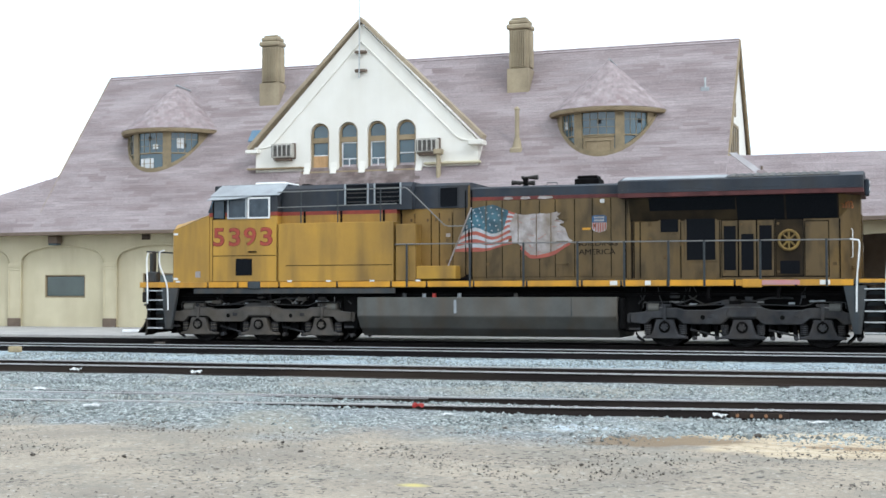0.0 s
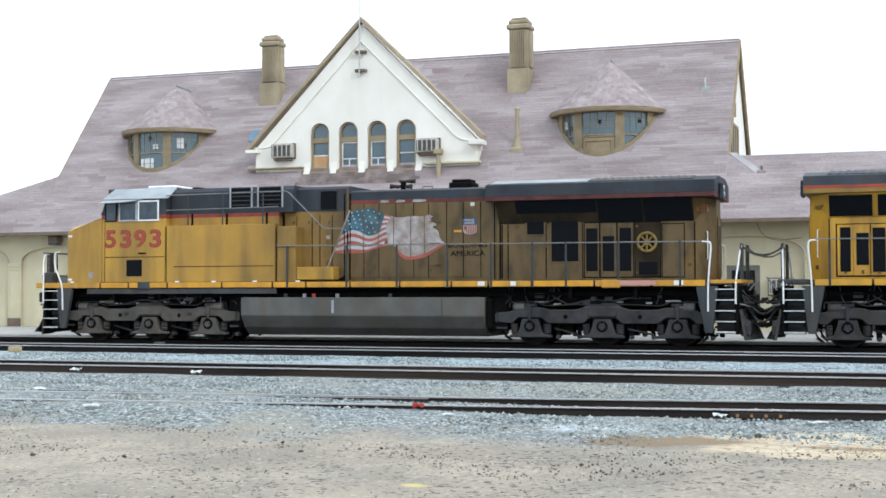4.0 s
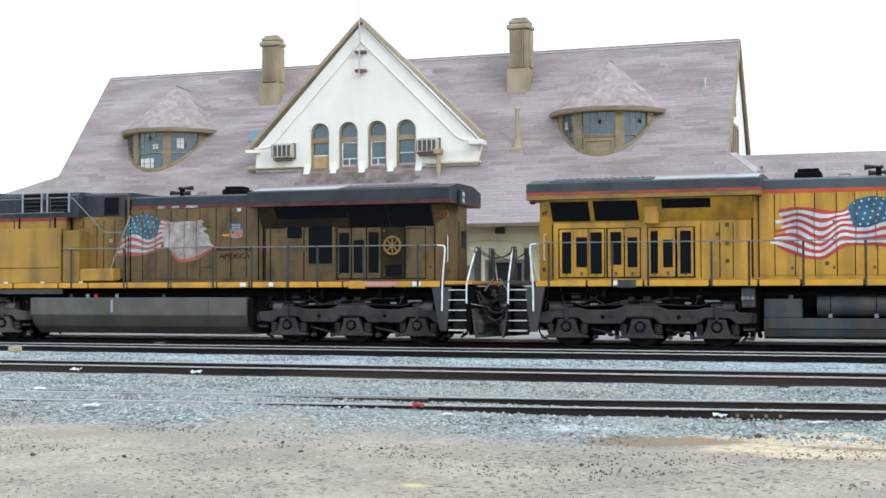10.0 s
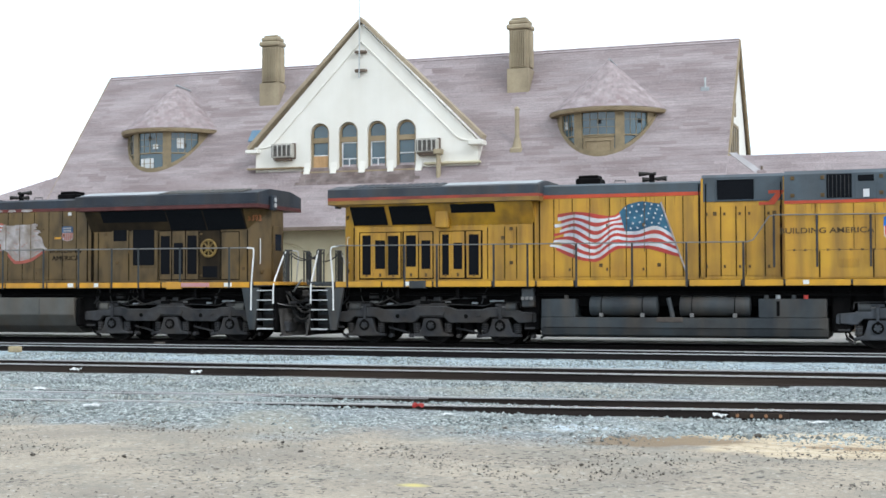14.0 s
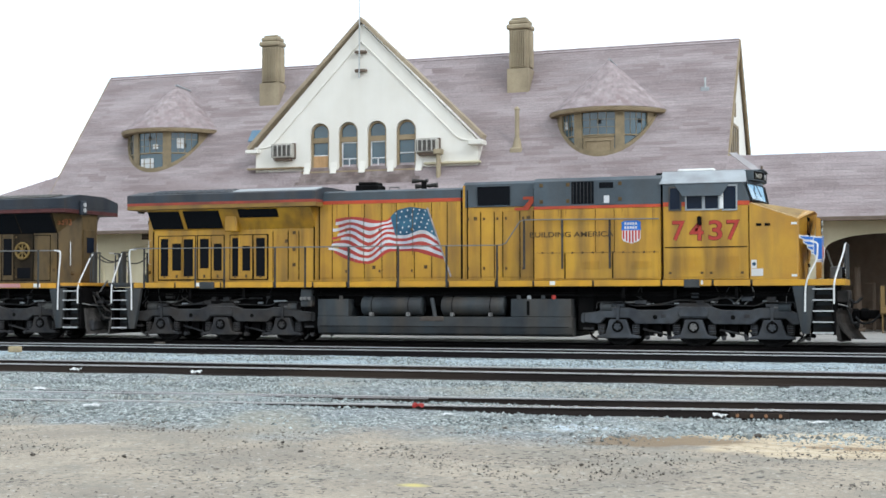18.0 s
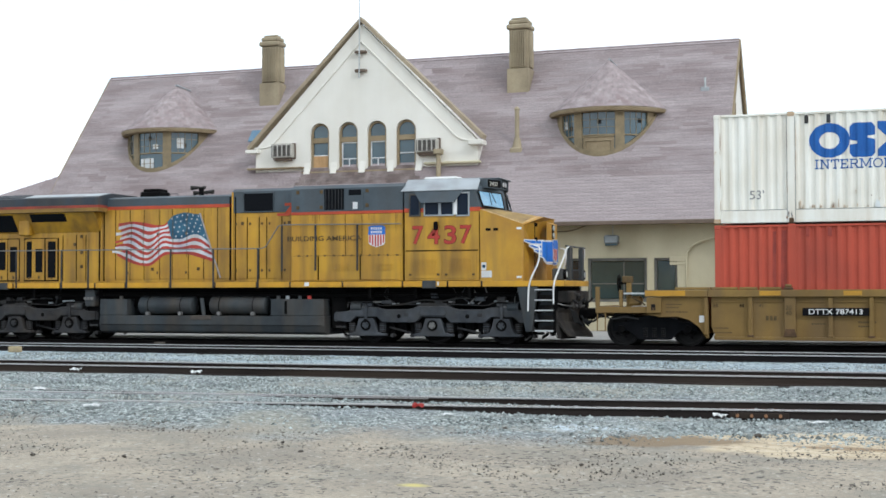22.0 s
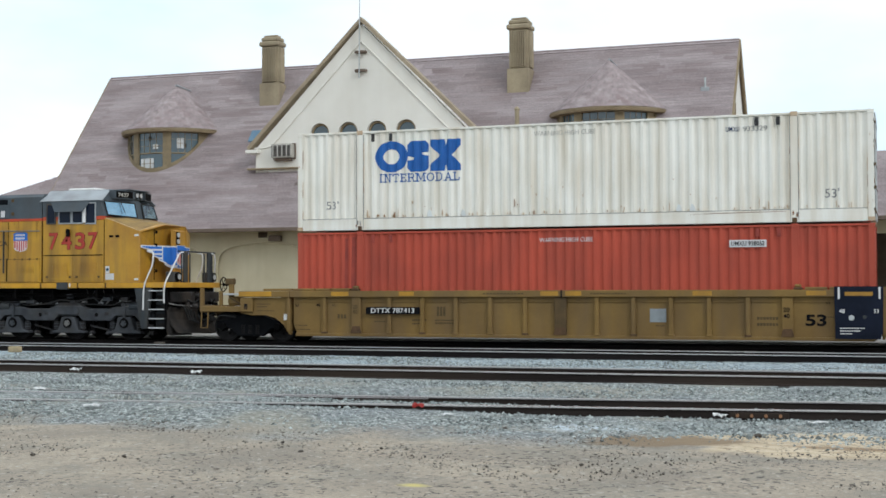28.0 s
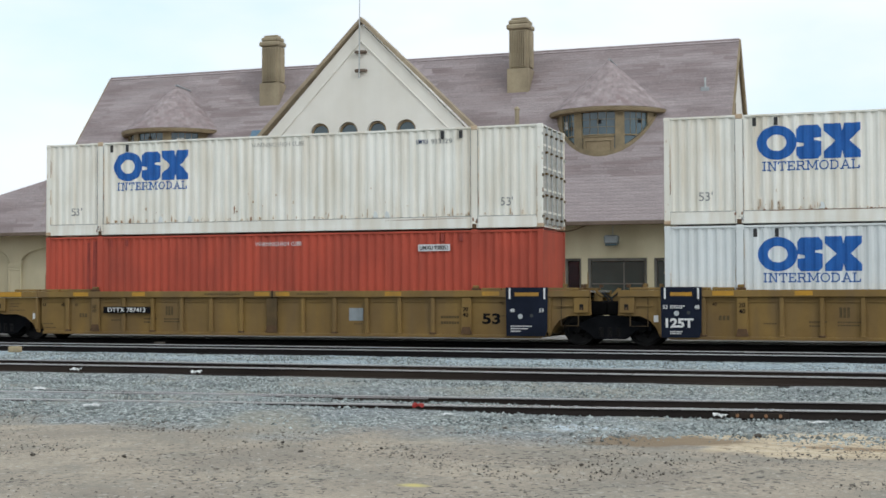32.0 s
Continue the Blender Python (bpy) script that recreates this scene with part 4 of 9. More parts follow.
for vx, vy, lab in ((-6.86, 50.3, "small pale vent pipe with flashing"), (-4.55, 47.55, "small dark pipe collar")):
    v = thing("vent_pipe", lab, "roof vent")
    part("flashing", box(vx - 0.16, vx + 0.16, vy - 0.10, vy + 0.1, roof_z(vy) - 0.12, roof_z(vy) + (0.05 if vy > 48 else 0.0), 0.02), M_LEAD if vy > 48 else M_SHINGLE, v)
    part("pipe", cyl((vx, vy, roof_z(vy)), (vx, vy, roof_z(vy) + (0.42 if vy > 48 else 0.14)), 0.04, n=8), M_GALV if vy > 48 else M_STONEBASE, v)
tagged(link("skylight", slab([(-25.35, 49.1, roof_z(49.1) + 0.08), (-24.75, 49.1, roof_z(49.1) + 0.08), (-24.75, 49.5, roof_z(49.5) + 0.08), (-25.35, 49.5, roof_z(49.5) + 0.08)], 0.1, bmesh.new()), mat("blue skylight glass", (0.13, 0.22, 0.30), (0.10, 0.17, 0.24), rough=0.2, scale=2)),
               "small blue grey skylight beside the gable", "skylight")


def wall_lamp(x, z, label, m):
    w = thing("wall_lamp", label, "wall lamp", group="platform wall lamps")
    part("housing", box(x - 0.25, x + 0.25, WALL_Y - 0.42, WALL_Y - 0.05, z - 0.2, z + 0.12, 0.05), m, w)
    part("lens", box(x - 0.22, x + 0.22, WALL_Y - 0.40, WALL_Y - 0.1, z - 0.26, z - 0.203, 0.02), M_GLASS, w)
    part("conduit", tube([(x, WALL_Y - 0.03, z + 0.10), (x, WALL_Y - 0.03, 3.9)], 0.02, 6), M_GALV, w)
    part("mount", box(x - 0.1, x + 0.1, WALL_Y - 0.06, WALL_Y, z - 0.1, z + 0.1), M_GALV, w)
    return w


wall_lamp(-9.72, 3.36, "blue grey flood lamp hung under the eave", M_LAMPBOX)
wall_lamp(-33.0, 3.70, "dark bracket lamp under the eave", M_STONEBASE)
for vx in (-28.83, -23.6, -13.92):
    vt = thing("wall_vent", "small black square vent under the eave", "vent", group="eave vents")
    part("frame", box(vx - 0.2, vx + 0.2, WALL_Y - 0.02, WALL_Y + 0.03, 3.60, 3.90, 0.01), M_STONEBASE, vt)
    for q in range(4):
        part("slat", box(vx - 0.17, vx + 0.17, WALL_Y - 0.03, WALL_Y - 0.021, 3.64 + q * 0.06, 3.675 + q * 0.06), M_DARK, vt)
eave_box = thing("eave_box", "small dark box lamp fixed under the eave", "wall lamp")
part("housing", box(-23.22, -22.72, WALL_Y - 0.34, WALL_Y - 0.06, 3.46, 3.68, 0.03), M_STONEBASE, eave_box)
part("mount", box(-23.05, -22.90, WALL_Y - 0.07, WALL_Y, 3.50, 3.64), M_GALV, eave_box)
cable = thing("wall_cable", "grey conduit drooping along the wall under the eave", "cable")
part("run", tube(arc([(-4.7, WALL_Y - 0.05, 3.85), (-4.5, WALL_Y - 0.05, 3.4), (-4.0, WALL_Y - 0.05, 3.2), (-3.2, WALL_Y - 0.05, 3.3)]), 0.012, 6), M_STONEBASE, cable)
part("run", tube(arc([(-12.2, WALL_Y - 0.05, 3.62), (-11.2, WALL_Y - 0.05, 3.66), (-10.6, WALL_Y - 0.05, 3.88)]), 0.018, 6), M_STONEBASE, cable)
# ---------------------------------------------------------------- the surfaces of the train
GRIME = (0.10, 0.075, 0.05)
YELLOW = (0.515, 0.282, 0.020)
M_YEL_B = mat("locomotive yellow", YELLOW, (0.425, 0.218, 0.020), scale=1.2, rough=0.42, bump=0.03, fine=25, grain=0.03,
              dirt=(0.115, 0.07, 0.025), dirt_amount=0.62, dirt_scale=2.6, dirt_stretch=(1, 1, 0.12), spec=0.4)
M_NOSE = mat("rain washed locomotive yellow", (0.49, 0.265, 0.024), (0.41, 0.205, 0.022), scale=1.6, rough=0.42, bump=0.03, dirt=(0.22, 0.13, 0.04), dirt_amount=0.4, dirt_scale=5.0, dirt_stretch=(1, 1, 0.12), spec=0.4)
M_NOSE_EDGE = mat("pale nose edge paint", (0.66, 0.50, 0.30), (0.5, 0.33, 0.14), scale=5, rough=0.6)
M_NOSE_TOP = mat("dusty nose top paint", (0.36, 0.24, 0.085), (0.25, 0.165, 0.07), scale=3, rough=0.7, dirt=(0.16, 0.11, 0.06), dirt_amount=0.5, dirt_stretch=(1, 1, 1))
M_THROAT_A = mat("yellow blackened by soot and wing shade", (0.030, 0.022, 0.013), (0.016, 0.012, 0.009), scale=1.2, rough=0.8, spec=0.1, dirt=(0.075, 0.052, 0.024), dirt_amount=0.5, dirt_scale=1.4, dirt_stretch=(1, 1, 0.6))
M_BOX_A = mat("dusty yellow box paint", (0.42, 0.24, 0.034), (0.33, 0.19, 0.036), scale=1.5, rough=0.6, dirt=(0.12, 0.08, 0.035), dirt_amount=0.6)
M_WHEEL_A = mat("dull yellow casting", (0.25, 0.165, 0.045), (0.15, 0.10, 0.035), scale=6, rough=0.6)
M_YEL_A = mat("dirty locomotive yellow", (0.44, 0.245, 0.034), (0.345, 0.195, 0.036), scale=0.8, rough=0.55, bump=0.04, fine=25, grain=0.04,
              dirt=(0.125, 0.08, 0.03), dirt_amount=0.62, dirt_scale=1.7, dirt_stretch=(1, 1, 0.14), soot=(-0.2, -4.6, (0.096, 0.064, 0.026), 0.95), spec=0.35)
M_GREY_B = mat("locomotive grey", (0.075, 0.095, 0.11), (0.058, 0.073, 0.085), scale=1.5, rough=0.5, bump=0.03, dirt=(0.07, 0.065, 0.06), dirt_amount=0.4)
M_GREY_A = mat("sooty locomotive grey", (0.03, 0.038, 0.05), (0.02, 0.025, 0.033), scale=1.5, rough=0.6, bump=0.03, dirt=(0.05, 0.045, 0.04), dirt_amount=0.5)
M_RED_B = mat("red stripe", (0.50, 0.075, 0.03), (0.36, 0.06, 0.03), scale=2, rough=0.5)
M_RED_A = mat("dull red stripe", (0.26, 0.05, 0.032), (0.15, 0.036, 0.03), scale=2, rough=0.6, soot=(3.4, -2.5, (0.07, 0.026, 0.026), 0.9))
M_ROOF = mat("pale metal with roof sky sheen", (0.36, 0.39, 0.405), (0.28, 0.30, 0.315), scale=1.2, rough=0.4, metal=0.1, dirt=(0.20, 0.19, 0.18), dirt_amount=0.4, dirt_stretch=(1, 1, 1))
M_SILL_Y = mat("bright yellow reflective sill", (0.60, 0.315, 0.025), (0.50, 0.26, 0.03), scale=2, rough=0.45, dirt=(0.25, 0.16, 0.05), dirt_amount=0.35)
M_SILL_A = mat("orange yellow reflective sill", (0.62, 0.30, 0.025), (0.5, 0.25, 0.03), scale=2, rough=0.5, dirt=(0.16, 0.11, 0.05), dirt_amount=0.5)
M_FRAME = mat("grey underframe paint", (0.052, 0.058, 0.062), (0.034, 0.038, 0.04), scale=1.6, rough=0.65, dirt=GRIME, dirt_amount=0.5, dirt_stretch=(1, 1, 1))
M_TANK_A = mat("dusty grey tank steel", (0.115, 0.115, 0.105), (0.085, 0.085, 0.078), scale=1.2, rough=0.65, dirt=GRIME, dirt_amount=0.5)
M_TANK_B = mat("blue grey tank steel", (0.046, 0.055, 0.060), (0.026, 0.031, 0.035), scale=1.2, rough=0.6, dirt=GRIME, dirt_amount=0.4)
M_TRUCK = mat("grimy truck casting", (0.052, 0.053, 0.056), (0.024, 0.025, 0.027), scale=2.2, rough=0.75, spec=0.2, bump=0.2, fine=40, dirt=(0.058, 0.046, 0.034), dirt_amount=0.5, dirt_stretch=(1, 1, 1))
M_TRUCK_A = mat("dusty brown truck casting", (0.105, 0.096, 0.086), (0.058, 0.053, 0.047), scale=2.2, rough=0.8, spec=0.15, bump=0.2, fine=40, dirt=(0.12, 0.098, 0.072), dirt_amount=0.45, dirt_stretch=(1, 1, 1))
M_TRUCK_B = mat("blue grey truck casting", (0.072, 0.079, 0.088), (0.038, 0.042, 0.048), scale=2.2, rough=0.7, spec=0.2, bump=0.2, fine=40, dirt=(0.05, 0.044, 0.036), dirt_amount=0.5, dirt_stretch=(1, 1, 1))
M_NUMBER_EDGE = mat("dark red number edge", (0.17, 0.03, 0.018), (0.13, 0.025, 0.018), scale=4, rough=0.6)
M_WING_B = mat("sooty roof wing grey", (0.045, 0.054, 0.066), (0.030, 0.036, 0.044), scale=1.5, rough=0.55, bump=0.03, dirt=(0.07, 0.06, 0.05), dirt_amount=0.5)
M_WING_RED = mat("smoked red stripe", (0.34, 0.062, 0.036), (0.18, 0.045, 0.034), scale=1.6, rough=0.6)
M_WING_YEL = mat("smoked yellow wing edge", (0.27, 0.155, 0.035), (0.16, 0.10, 0.04), scale=1.4, rough=0.6)
# near black: shade beneath the frames is put into this steel
M_TRUCK_DK = mat("oily black steel with underside shade", (0.006, 0.0055, 0.0055), (0.003, 0.003, 0.003), scale=3, rough=0.75, bump=0.2, spec=0.06)
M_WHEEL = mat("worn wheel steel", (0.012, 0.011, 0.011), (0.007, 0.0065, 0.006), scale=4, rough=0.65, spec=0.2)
M_SCREEN = mat("black intake screen", (0.006, 0.007, 0.009), (0.010, 0.011, 0.013), scale=30, rough=0.9, spec=0.05, bump=0.4, fine=90)
M_WHITE = mat("white paint", (0.74, 0.74, 0.72), (0.64, 0.64, 0.62), scale=4, rough=0.5)
M_DECAL_W = mat("white decal", (0.70, 0.69, 0.68), (0.6, 0.6, 0.6), scale=3, rough=0.5, dirt=(0.4, 0.36, 0.3), dirt_amount=0.35)
M_DECAL_R = mat("red decal", (0.50, 0.055, 0.04), (0.42, 0.05, 0.04), scale=3, rough=0.5)
M_DECAL_B = mat("blue decal", (0.03, 0.085, 0.14), (0.02, 0.06, 0.10), scale=3, rough=0.5)
M_SHIELD_B = mat("bright blue decal", (0.03, 0.16, 0.55), (0.03, 0.14, 0.48), scale=3, rough=0.45)
M_SHIELD_A = mat("sooty blue decal", (0.045, 0.14, 0.30), (0.04, 0.09, 0.17), scale=3, rough=0.6, dirt=(0.06, 0.05, 0.03), dirt_amount=0.6)
M_WORN_W = mat("bleached decal remains", (0.42, 0.385, 0.37), (0.25, 0.22, 0.21), scale=4, rough=0.7, dirt=(0.15, 0.11, 0.065), dirt_amount=0.7, dirt_stretch=(1, 1, 0.6))
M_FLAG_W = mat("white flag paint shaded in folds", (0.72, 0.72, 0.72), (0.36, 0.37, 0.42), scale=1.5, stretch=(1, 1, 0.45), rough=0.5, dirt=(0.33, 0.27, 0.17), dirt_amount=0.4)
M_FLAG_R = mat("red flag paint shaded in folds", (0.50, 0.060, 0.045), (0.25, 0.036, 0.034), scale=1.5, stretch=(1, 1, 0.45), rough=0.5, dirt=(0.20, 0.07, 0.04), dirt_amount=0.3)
M_RAG = mat("scraped pink decal", (0.33, 0.17, 0.14), (0.27, 0.21, 0.18), scale=9, rough=0.7)
M_WORN_R = mat("faded red decal", (0.36, 0.10, 0.07), (0.27, 0.08, 0.06), scale=3, rough=0.6)
M_NUMBER = mat("red number paint", (0.42, 0.050, 0.034), (0.36, 0.045, 0.032), scale=4, rough=0.5)
M_NUMBER_A = mat("dull red number paint", (0.33, 0.060, 0.038), (0.27, 0.055, 0.038), scale=4, rough=0.55)
M_BLACKTXT = mat("black lettering", (0.008, 0.008, 0.009), rough=0.7, spec=0.06)
M_CABGLASS = mat("cab glass", (0.006, 0.011, 0.024), (0.010, 0.016, 0.03), scale=1.5, rough=0.10, bump=0, spec=0.12)
# metallic pane, its base colour tinted with the blue of reflected sky
M_SCREENGLASS = mat("windscreen with blue sky in colour", (0.27, 0.42, 0.52), (0.20, 0.34, 0.45), scale=1.5, rough=0.10, metal=0.8, bump=0)
M_CANTON = mat("blue canton paint", (0.045, 0.135, 0.205), (0.020, 0.065, 0.115), scale=2.5, rough=0.5)
M_GUSSET_T = mat("brown dusty ledge", (0.10, 0.085, 0.07), (0.06, 0.05, 0.045), scale=5, rough=0.85)
M_STENCIL_B = mat("faded black lettering", (0.05, 0.035, 0.02), (0.11, 0.07, 0.025), scale=9, rough=0.6)
M_LENS = glass("lamp lens", (0.55, 0.56, 0.55))
M_PIPE = mat("dull pipe steel", (0.20, 0.195, 0.185), scale=5, rough=0.5, metal=0.4)
M_RAILING = mat("dark grey railing", (0.045, 0.05, 0.052), scale=5, rough=0.55, metal=0.2)
M_RUBBER = mat("black rubber hose", (0.02, 0.02, 0.02), rough=0.7)
M_WELL = mat("weathered wagon yellow", (0.235, 0.146, 0.043), (0.170, 0.105, 0.034), scale=0.9, rough=0.65, bump=0.05, fine=25, grain=0.05,
             dirt=(0.15, 0.10, 0.05), dirt_amount=0.6, dirt_scale=2.0)
M_WELL_Y = mat("wagon safety yellow", (0.50, 0.26, 0.025), (0.38, 0.20, 0.03), scale=2, rough=0.5, dirt=(0.2, 0.13, 0.05), dirt_amount=0.5)
M_PLATE = mat("navy marking plate", (0.010, 0.014, 0.028), (0.006, 0.009, 0.018), scale=2, rough=0.6, spec=0.12)
M_CONT_W = mat("white container steel", (0.85, 0.835, 0.765), (0.765, 0.745, 0.665), scale=0.8, rough=0.55, bump=0.03, dirt=(0.55, 0.45, 0.31), dirt_amount=0.46, dirt_scale=3.2, dirt_stretch=(1, 1, 0.08))
M_CONT_W2 = mat("clean white container steel", (0.72, 0.745, 0.73), (0.65, 0.675, 0.66), scale=0.8, rough=0.5, bump=0.03, dirt=(0.45, 0.43, 0.4), dirt_amount=0.25, dirt_scale=2.5, dirt_stretch=(1, 1, 0.08))
M_CONT_R = mat("faded red container steel", (0.485, 0.084, 0.047), (0.385, 0.070, 0.042), scale=0.5, rough=0.6, bump=0.03, grain=0.04, dirt=(0.20, 0.05, 0.035), dirt_amount=0.45, dirt_scale=1.4, dirt_stretch=(1, 1, 0.2))
M_RUST = mat("rust", (0.30, 0.16, 0.085), (0.20, 0.10, 0.05), scale=8, rough=0.9, bump=0.3)
M_LOGO = mat("blue logo paint", (0.02, 0.12, 0.40), (0.018, 0.10, 0.34), scale=3, rough=0.5)
M_HORN = mat("dark bronze horn", (0.04, 0.037, 0.033), rough=0.4, metal=0.6)
M_STAIN = mat("pale rust stain", (0.56, 0.44, 0.31), (0.42, 0.29, 0.18), scale=8, rough=0.9)
M_LATCH = mat("grimy latch", (0.13, 0.08, 0.03), (0.07, 0.045, 0.02), scale=9, rough=0.7)
M_GREYTXT = mat("grey stencil paint", (0.20, 0.20, 0.20), (0.28, 0.28, 0.27), scale=9, rough=0.7)
M_DUSTY = mat("dusty drawgear steel", (0.085, 0.078, 0.070), (0.045, 0.041, 0.038), scale=4, rough=0.85, bump=0.3)
M_CANTON_A = mat("faded teal canton", (0.06, 0.145, 0.19), (0.03, 0.07, 0.095), scale=3, rough=0.6, dirt=(0.08, 0.06, 0.03), dirt_amount=0.5)
M_FADE_W = mat("faded white decal", (0.45, 0.47, 0.50), (0.34, 0.34, 0.34), scale=3, rough=0.6, dirt=(0.2, 0.14, 0.07), dirt_amount=0.5)
M_CABGLASS_A = mat("grey cab glass", (0.022, 0.034, 0.046), (0.045, 0.062, 0.078), scale=2.5, rough=0.1, bump=0, spec=0.4)
M_PINK = mat("faded pink decal", (0.48, 0.20, 0.22), (0.42, 0.26, 0.24), scale=3, rough=0.6)
M_ENDNUM = mat("dull orange number", (0.28, 0.10, 0.03), (0.2, 0.075, 0.03), scale=6, rough=0.6)
M_LOGO_DK = mat("dark blue stencil", (0.03, 0.06, 0.14), rough=0.6)
M_GRIME_RUN = mat("thin brown grime", (0.34, 0.185, 0.03), (0.25, 0.14, 0.03), scale=6, rough=0.7)
M_EDGE_STEEL = mat("rubbed steel with edge highlight", (0.13, 0.13, 0.128), (0.05, 0.05, 0.05), scale=5, rough=0.6)
M_NOSING = mat("pale worn step nosing", (0.52, 0.53, 0.52), (0.36, 0.37, 0.37), scale=6, rough=0.5)
M_PLOUGH = mat("grimy plough steel", (0.030, 0.027, 0.025), (0.014, 0.013, 0.012), scale=2.5, rough=0.8, spec=0.15, bump=0.3, fine=30, dirt=(0.075, 0.058, 0.042), dirt_amount=0.5, dirt_stretch=(1, 1, 0.4))
# ---------------------------------------------------------------- locomotives, built round their middle, front end at +x or -x
WHEEL_R = 0.53
rolling = []          # (wheelset, radius) turned by motions()
travelling = []       # (thing, place along the train)


def wheelset(x, r, parent, gauge=0.7535):
    """Two flanged wheels on an axle, one rigid piece."""
    ws = new("wheelset")
    ws.parent = parent
    ws.location = (x, 0, r)
    part("axle", cyl((0, -0.85, 0), (0, 0.85, 0), 0.09, n=12), M_WHEEL, ws)
    for s in (-1, 1):
        n = 36
        prof = [(0.12, s * 0.80), (0.12, s * 0.66), (r * 0.80, s * 0.70), (r * 0.84, s * 0.66), (r + 0.028, s * 0.665), (r + 0.02, s * 0.705), (r, s * 0.72),
                (r - 0.008, s * 0.80), (r * 0.84, s * 0.80), (r * 0.80, s * 0.77), (0.18, s * 0.75), (0.16, s * 0.80)]
        rings = [[(pr * math.cos(2 * math.pi * k / n), py, pr * math.sin(2 * math.pi * k / n)) for k in range(n)] for pr, py in prof]
        part("wheel", loft(rings + [rings[0]], caps=False), M_WHEEL, ws)
        bm = bmesh.new()
        for k in range(5):
            a = 2 * math.pi * k / 5
            cyl((r * 0.5 * math.cos(a), s * 0.74, r * 0.5 * math.sin(a)), (r * 0.5 * math.cos(a), s * 0.79, r * 0.5 * math.sin(a)), 0.035, n=8, bm=bm)
        part("hub_bolts", bm, M_TRUCK_DK, ws)
    rolling.append((ws, x, r))
    return ws


def truck(cx, parent, seed, clean, middle_bright, cast):
    """A six wheel truck: cast side frames, axle boxes on springs, brake gear and piping."""
    rng = random.Random(seed)
    half_top = [(0.0, 1.075), (0.46, 1.075), (0.60, 1.03), (0.74, 0.985), (1.52, 0.985), (1.64, 1.03), (1.76, 1.045), (2.36, 1.045), (2.50, 0.99), (2.62, 0.93), (2.97, 0.90)]
    half_bot = [(2.97, 0.64), (2.56, 0.60), (2.47, 0.68), (2.38, 0.765), (1.72, 0.765), (1.62, 0.68), (1.54, 0.605), (0.54, 0.605), (0.45, 0.68), (0.37, 0.765), (0.0, 0.765)]
    right = half_top + half_bot[:-1]
    outline = [(cx + q, z) for q, z in right] + [(cx - q, z) for q, z in [half_bot[-1]] + half_bot[-2::-1] + half_top[:0:-1]]
    for s in (-1, 1):
        y = s * 1.12
        fr = part("side_frame", prism(outline, y - 0.10, y + 0.10, b=0.022), cast, parent)
        # pale line on the top edge: wear plus a painted highlight
        part("worn_edge", tube([(cx + q, y + s * 0.099, z - 0.012) for q, z in [(-q, z) for q, z in half_top[::-1]] + half_top[1:]], 0.008, 4), M_EDGE_STEEL, fr)
        # raised boss over the middle axle, deep slots over every axle, lightening holes
        part("frame_boss", prism([(cx - 0.42, 0.90), (cx - 0.32, 1.06), (cx + 0.32, 1.06), (cx + 0.42, 0.90), (cx + 0.36, 0.80), (cx - 0.36, 0.80)], y + s * 0.10 - 0.03, y + s * 0.10 + 0.03, b=0.015), cast, fr)
        for hx in (-1.03, 1.03):
            part("frame_hole", cyl((cx + hx, y + s * 0.101, 0.79), (cx + hx, y + s * 0.104, 0.79), 0.062, n=14), M_TRUCK_DK, fr)
        for hx in (-0.80, 1.40):
            part("frame_plate", box(cx + hx - 0.07, cx + hx + 0.07, *sorted((y + s * 0.10, y + s * 0.118)), 0.78, 0.87, 0.01), M_TRUCK, fr)
        for ax in (-2.04, 0, 2.04):
            x = cx + ax
            jb = part("axle_box", prism([(x - 0.60, 0.215), (x + 0.60, 0.215), (x + 0.58, 0.285), (x + 0.36, 0.33), (x + 0.29, 0.50), (x + 0.23, 0.725), (x - 0.23, 0.725), (x - 0.29, 0.50), (x - 0.36, 0.33), (x - 0.58, 0.285)], y - 0.13, y + 0.14, b=0.02), cast, parent)
            part("journal_ring", cyl((x, y, 0.53), (x, y + s * 0.165, 0.53), 0.165, 0.15, 20), M_TRUCK_DK, jb)
            bright = middle_bright and ax == 0
            part("journal_cover", cyl((x, y, 0.53), (x, y + s * 0.185, 0.53), 0.115, 0.10, 16), M_PIPE if bright else cast, jb, "bright bearing cover" if bright else "")
            for q in range(5):
                aq = 2 * math.pi * q / 5 + 0.3
                part("cap_bolt", cyl((x + 0.085 * math.cos(aq), y + s * 0.18, 0.53 + 0.085 * math.sin(aq)), (x + 0.085 * math.cos(aq), y + s * 0.20, 0.53 + 0.085 * math.sin(aq)), 0.018, n=6), M_TRUCK_DK, jb)
            for sx in (-0.47, 0.47):
                for j in range(5):
                    part("spring_coil", cyl((x + sx, y, 0.34 + j * 0.052), (x + sx, y, 0.372 + j * 0.052), 0.105, n=12), cast if j % 2 else M_TRUCK, jb)
                part("spring_core", cyl((x + sx, y, 0.30), (x + sx, y, 0.62), 0.075, n=10), M_TRUCK_DK, jb)
            part("slot", box(x - 0.30, x + 0.30, y - 0.11, y + 0.10, 0.73, 0.762), M_TRUCK_DK, jb)
            # lower brake hanger with its round pin beside the wheel
            for sx in ((0.72,) if ax < 0 else (-0.72, 0.72) if ax == 0 else (-0.72, 0.86)):
                part("brake_hanger", prism([(x + sx - 0.05, 0.60), (x + sx + 0.05, 0.60), (x + sx + 0.10, 0.22), (x + sx - 0.02, 0.20)], y - s * 0.16 - 0.03, y - s * 0.16 + 0.03), M_TRUCK_DK, parent)
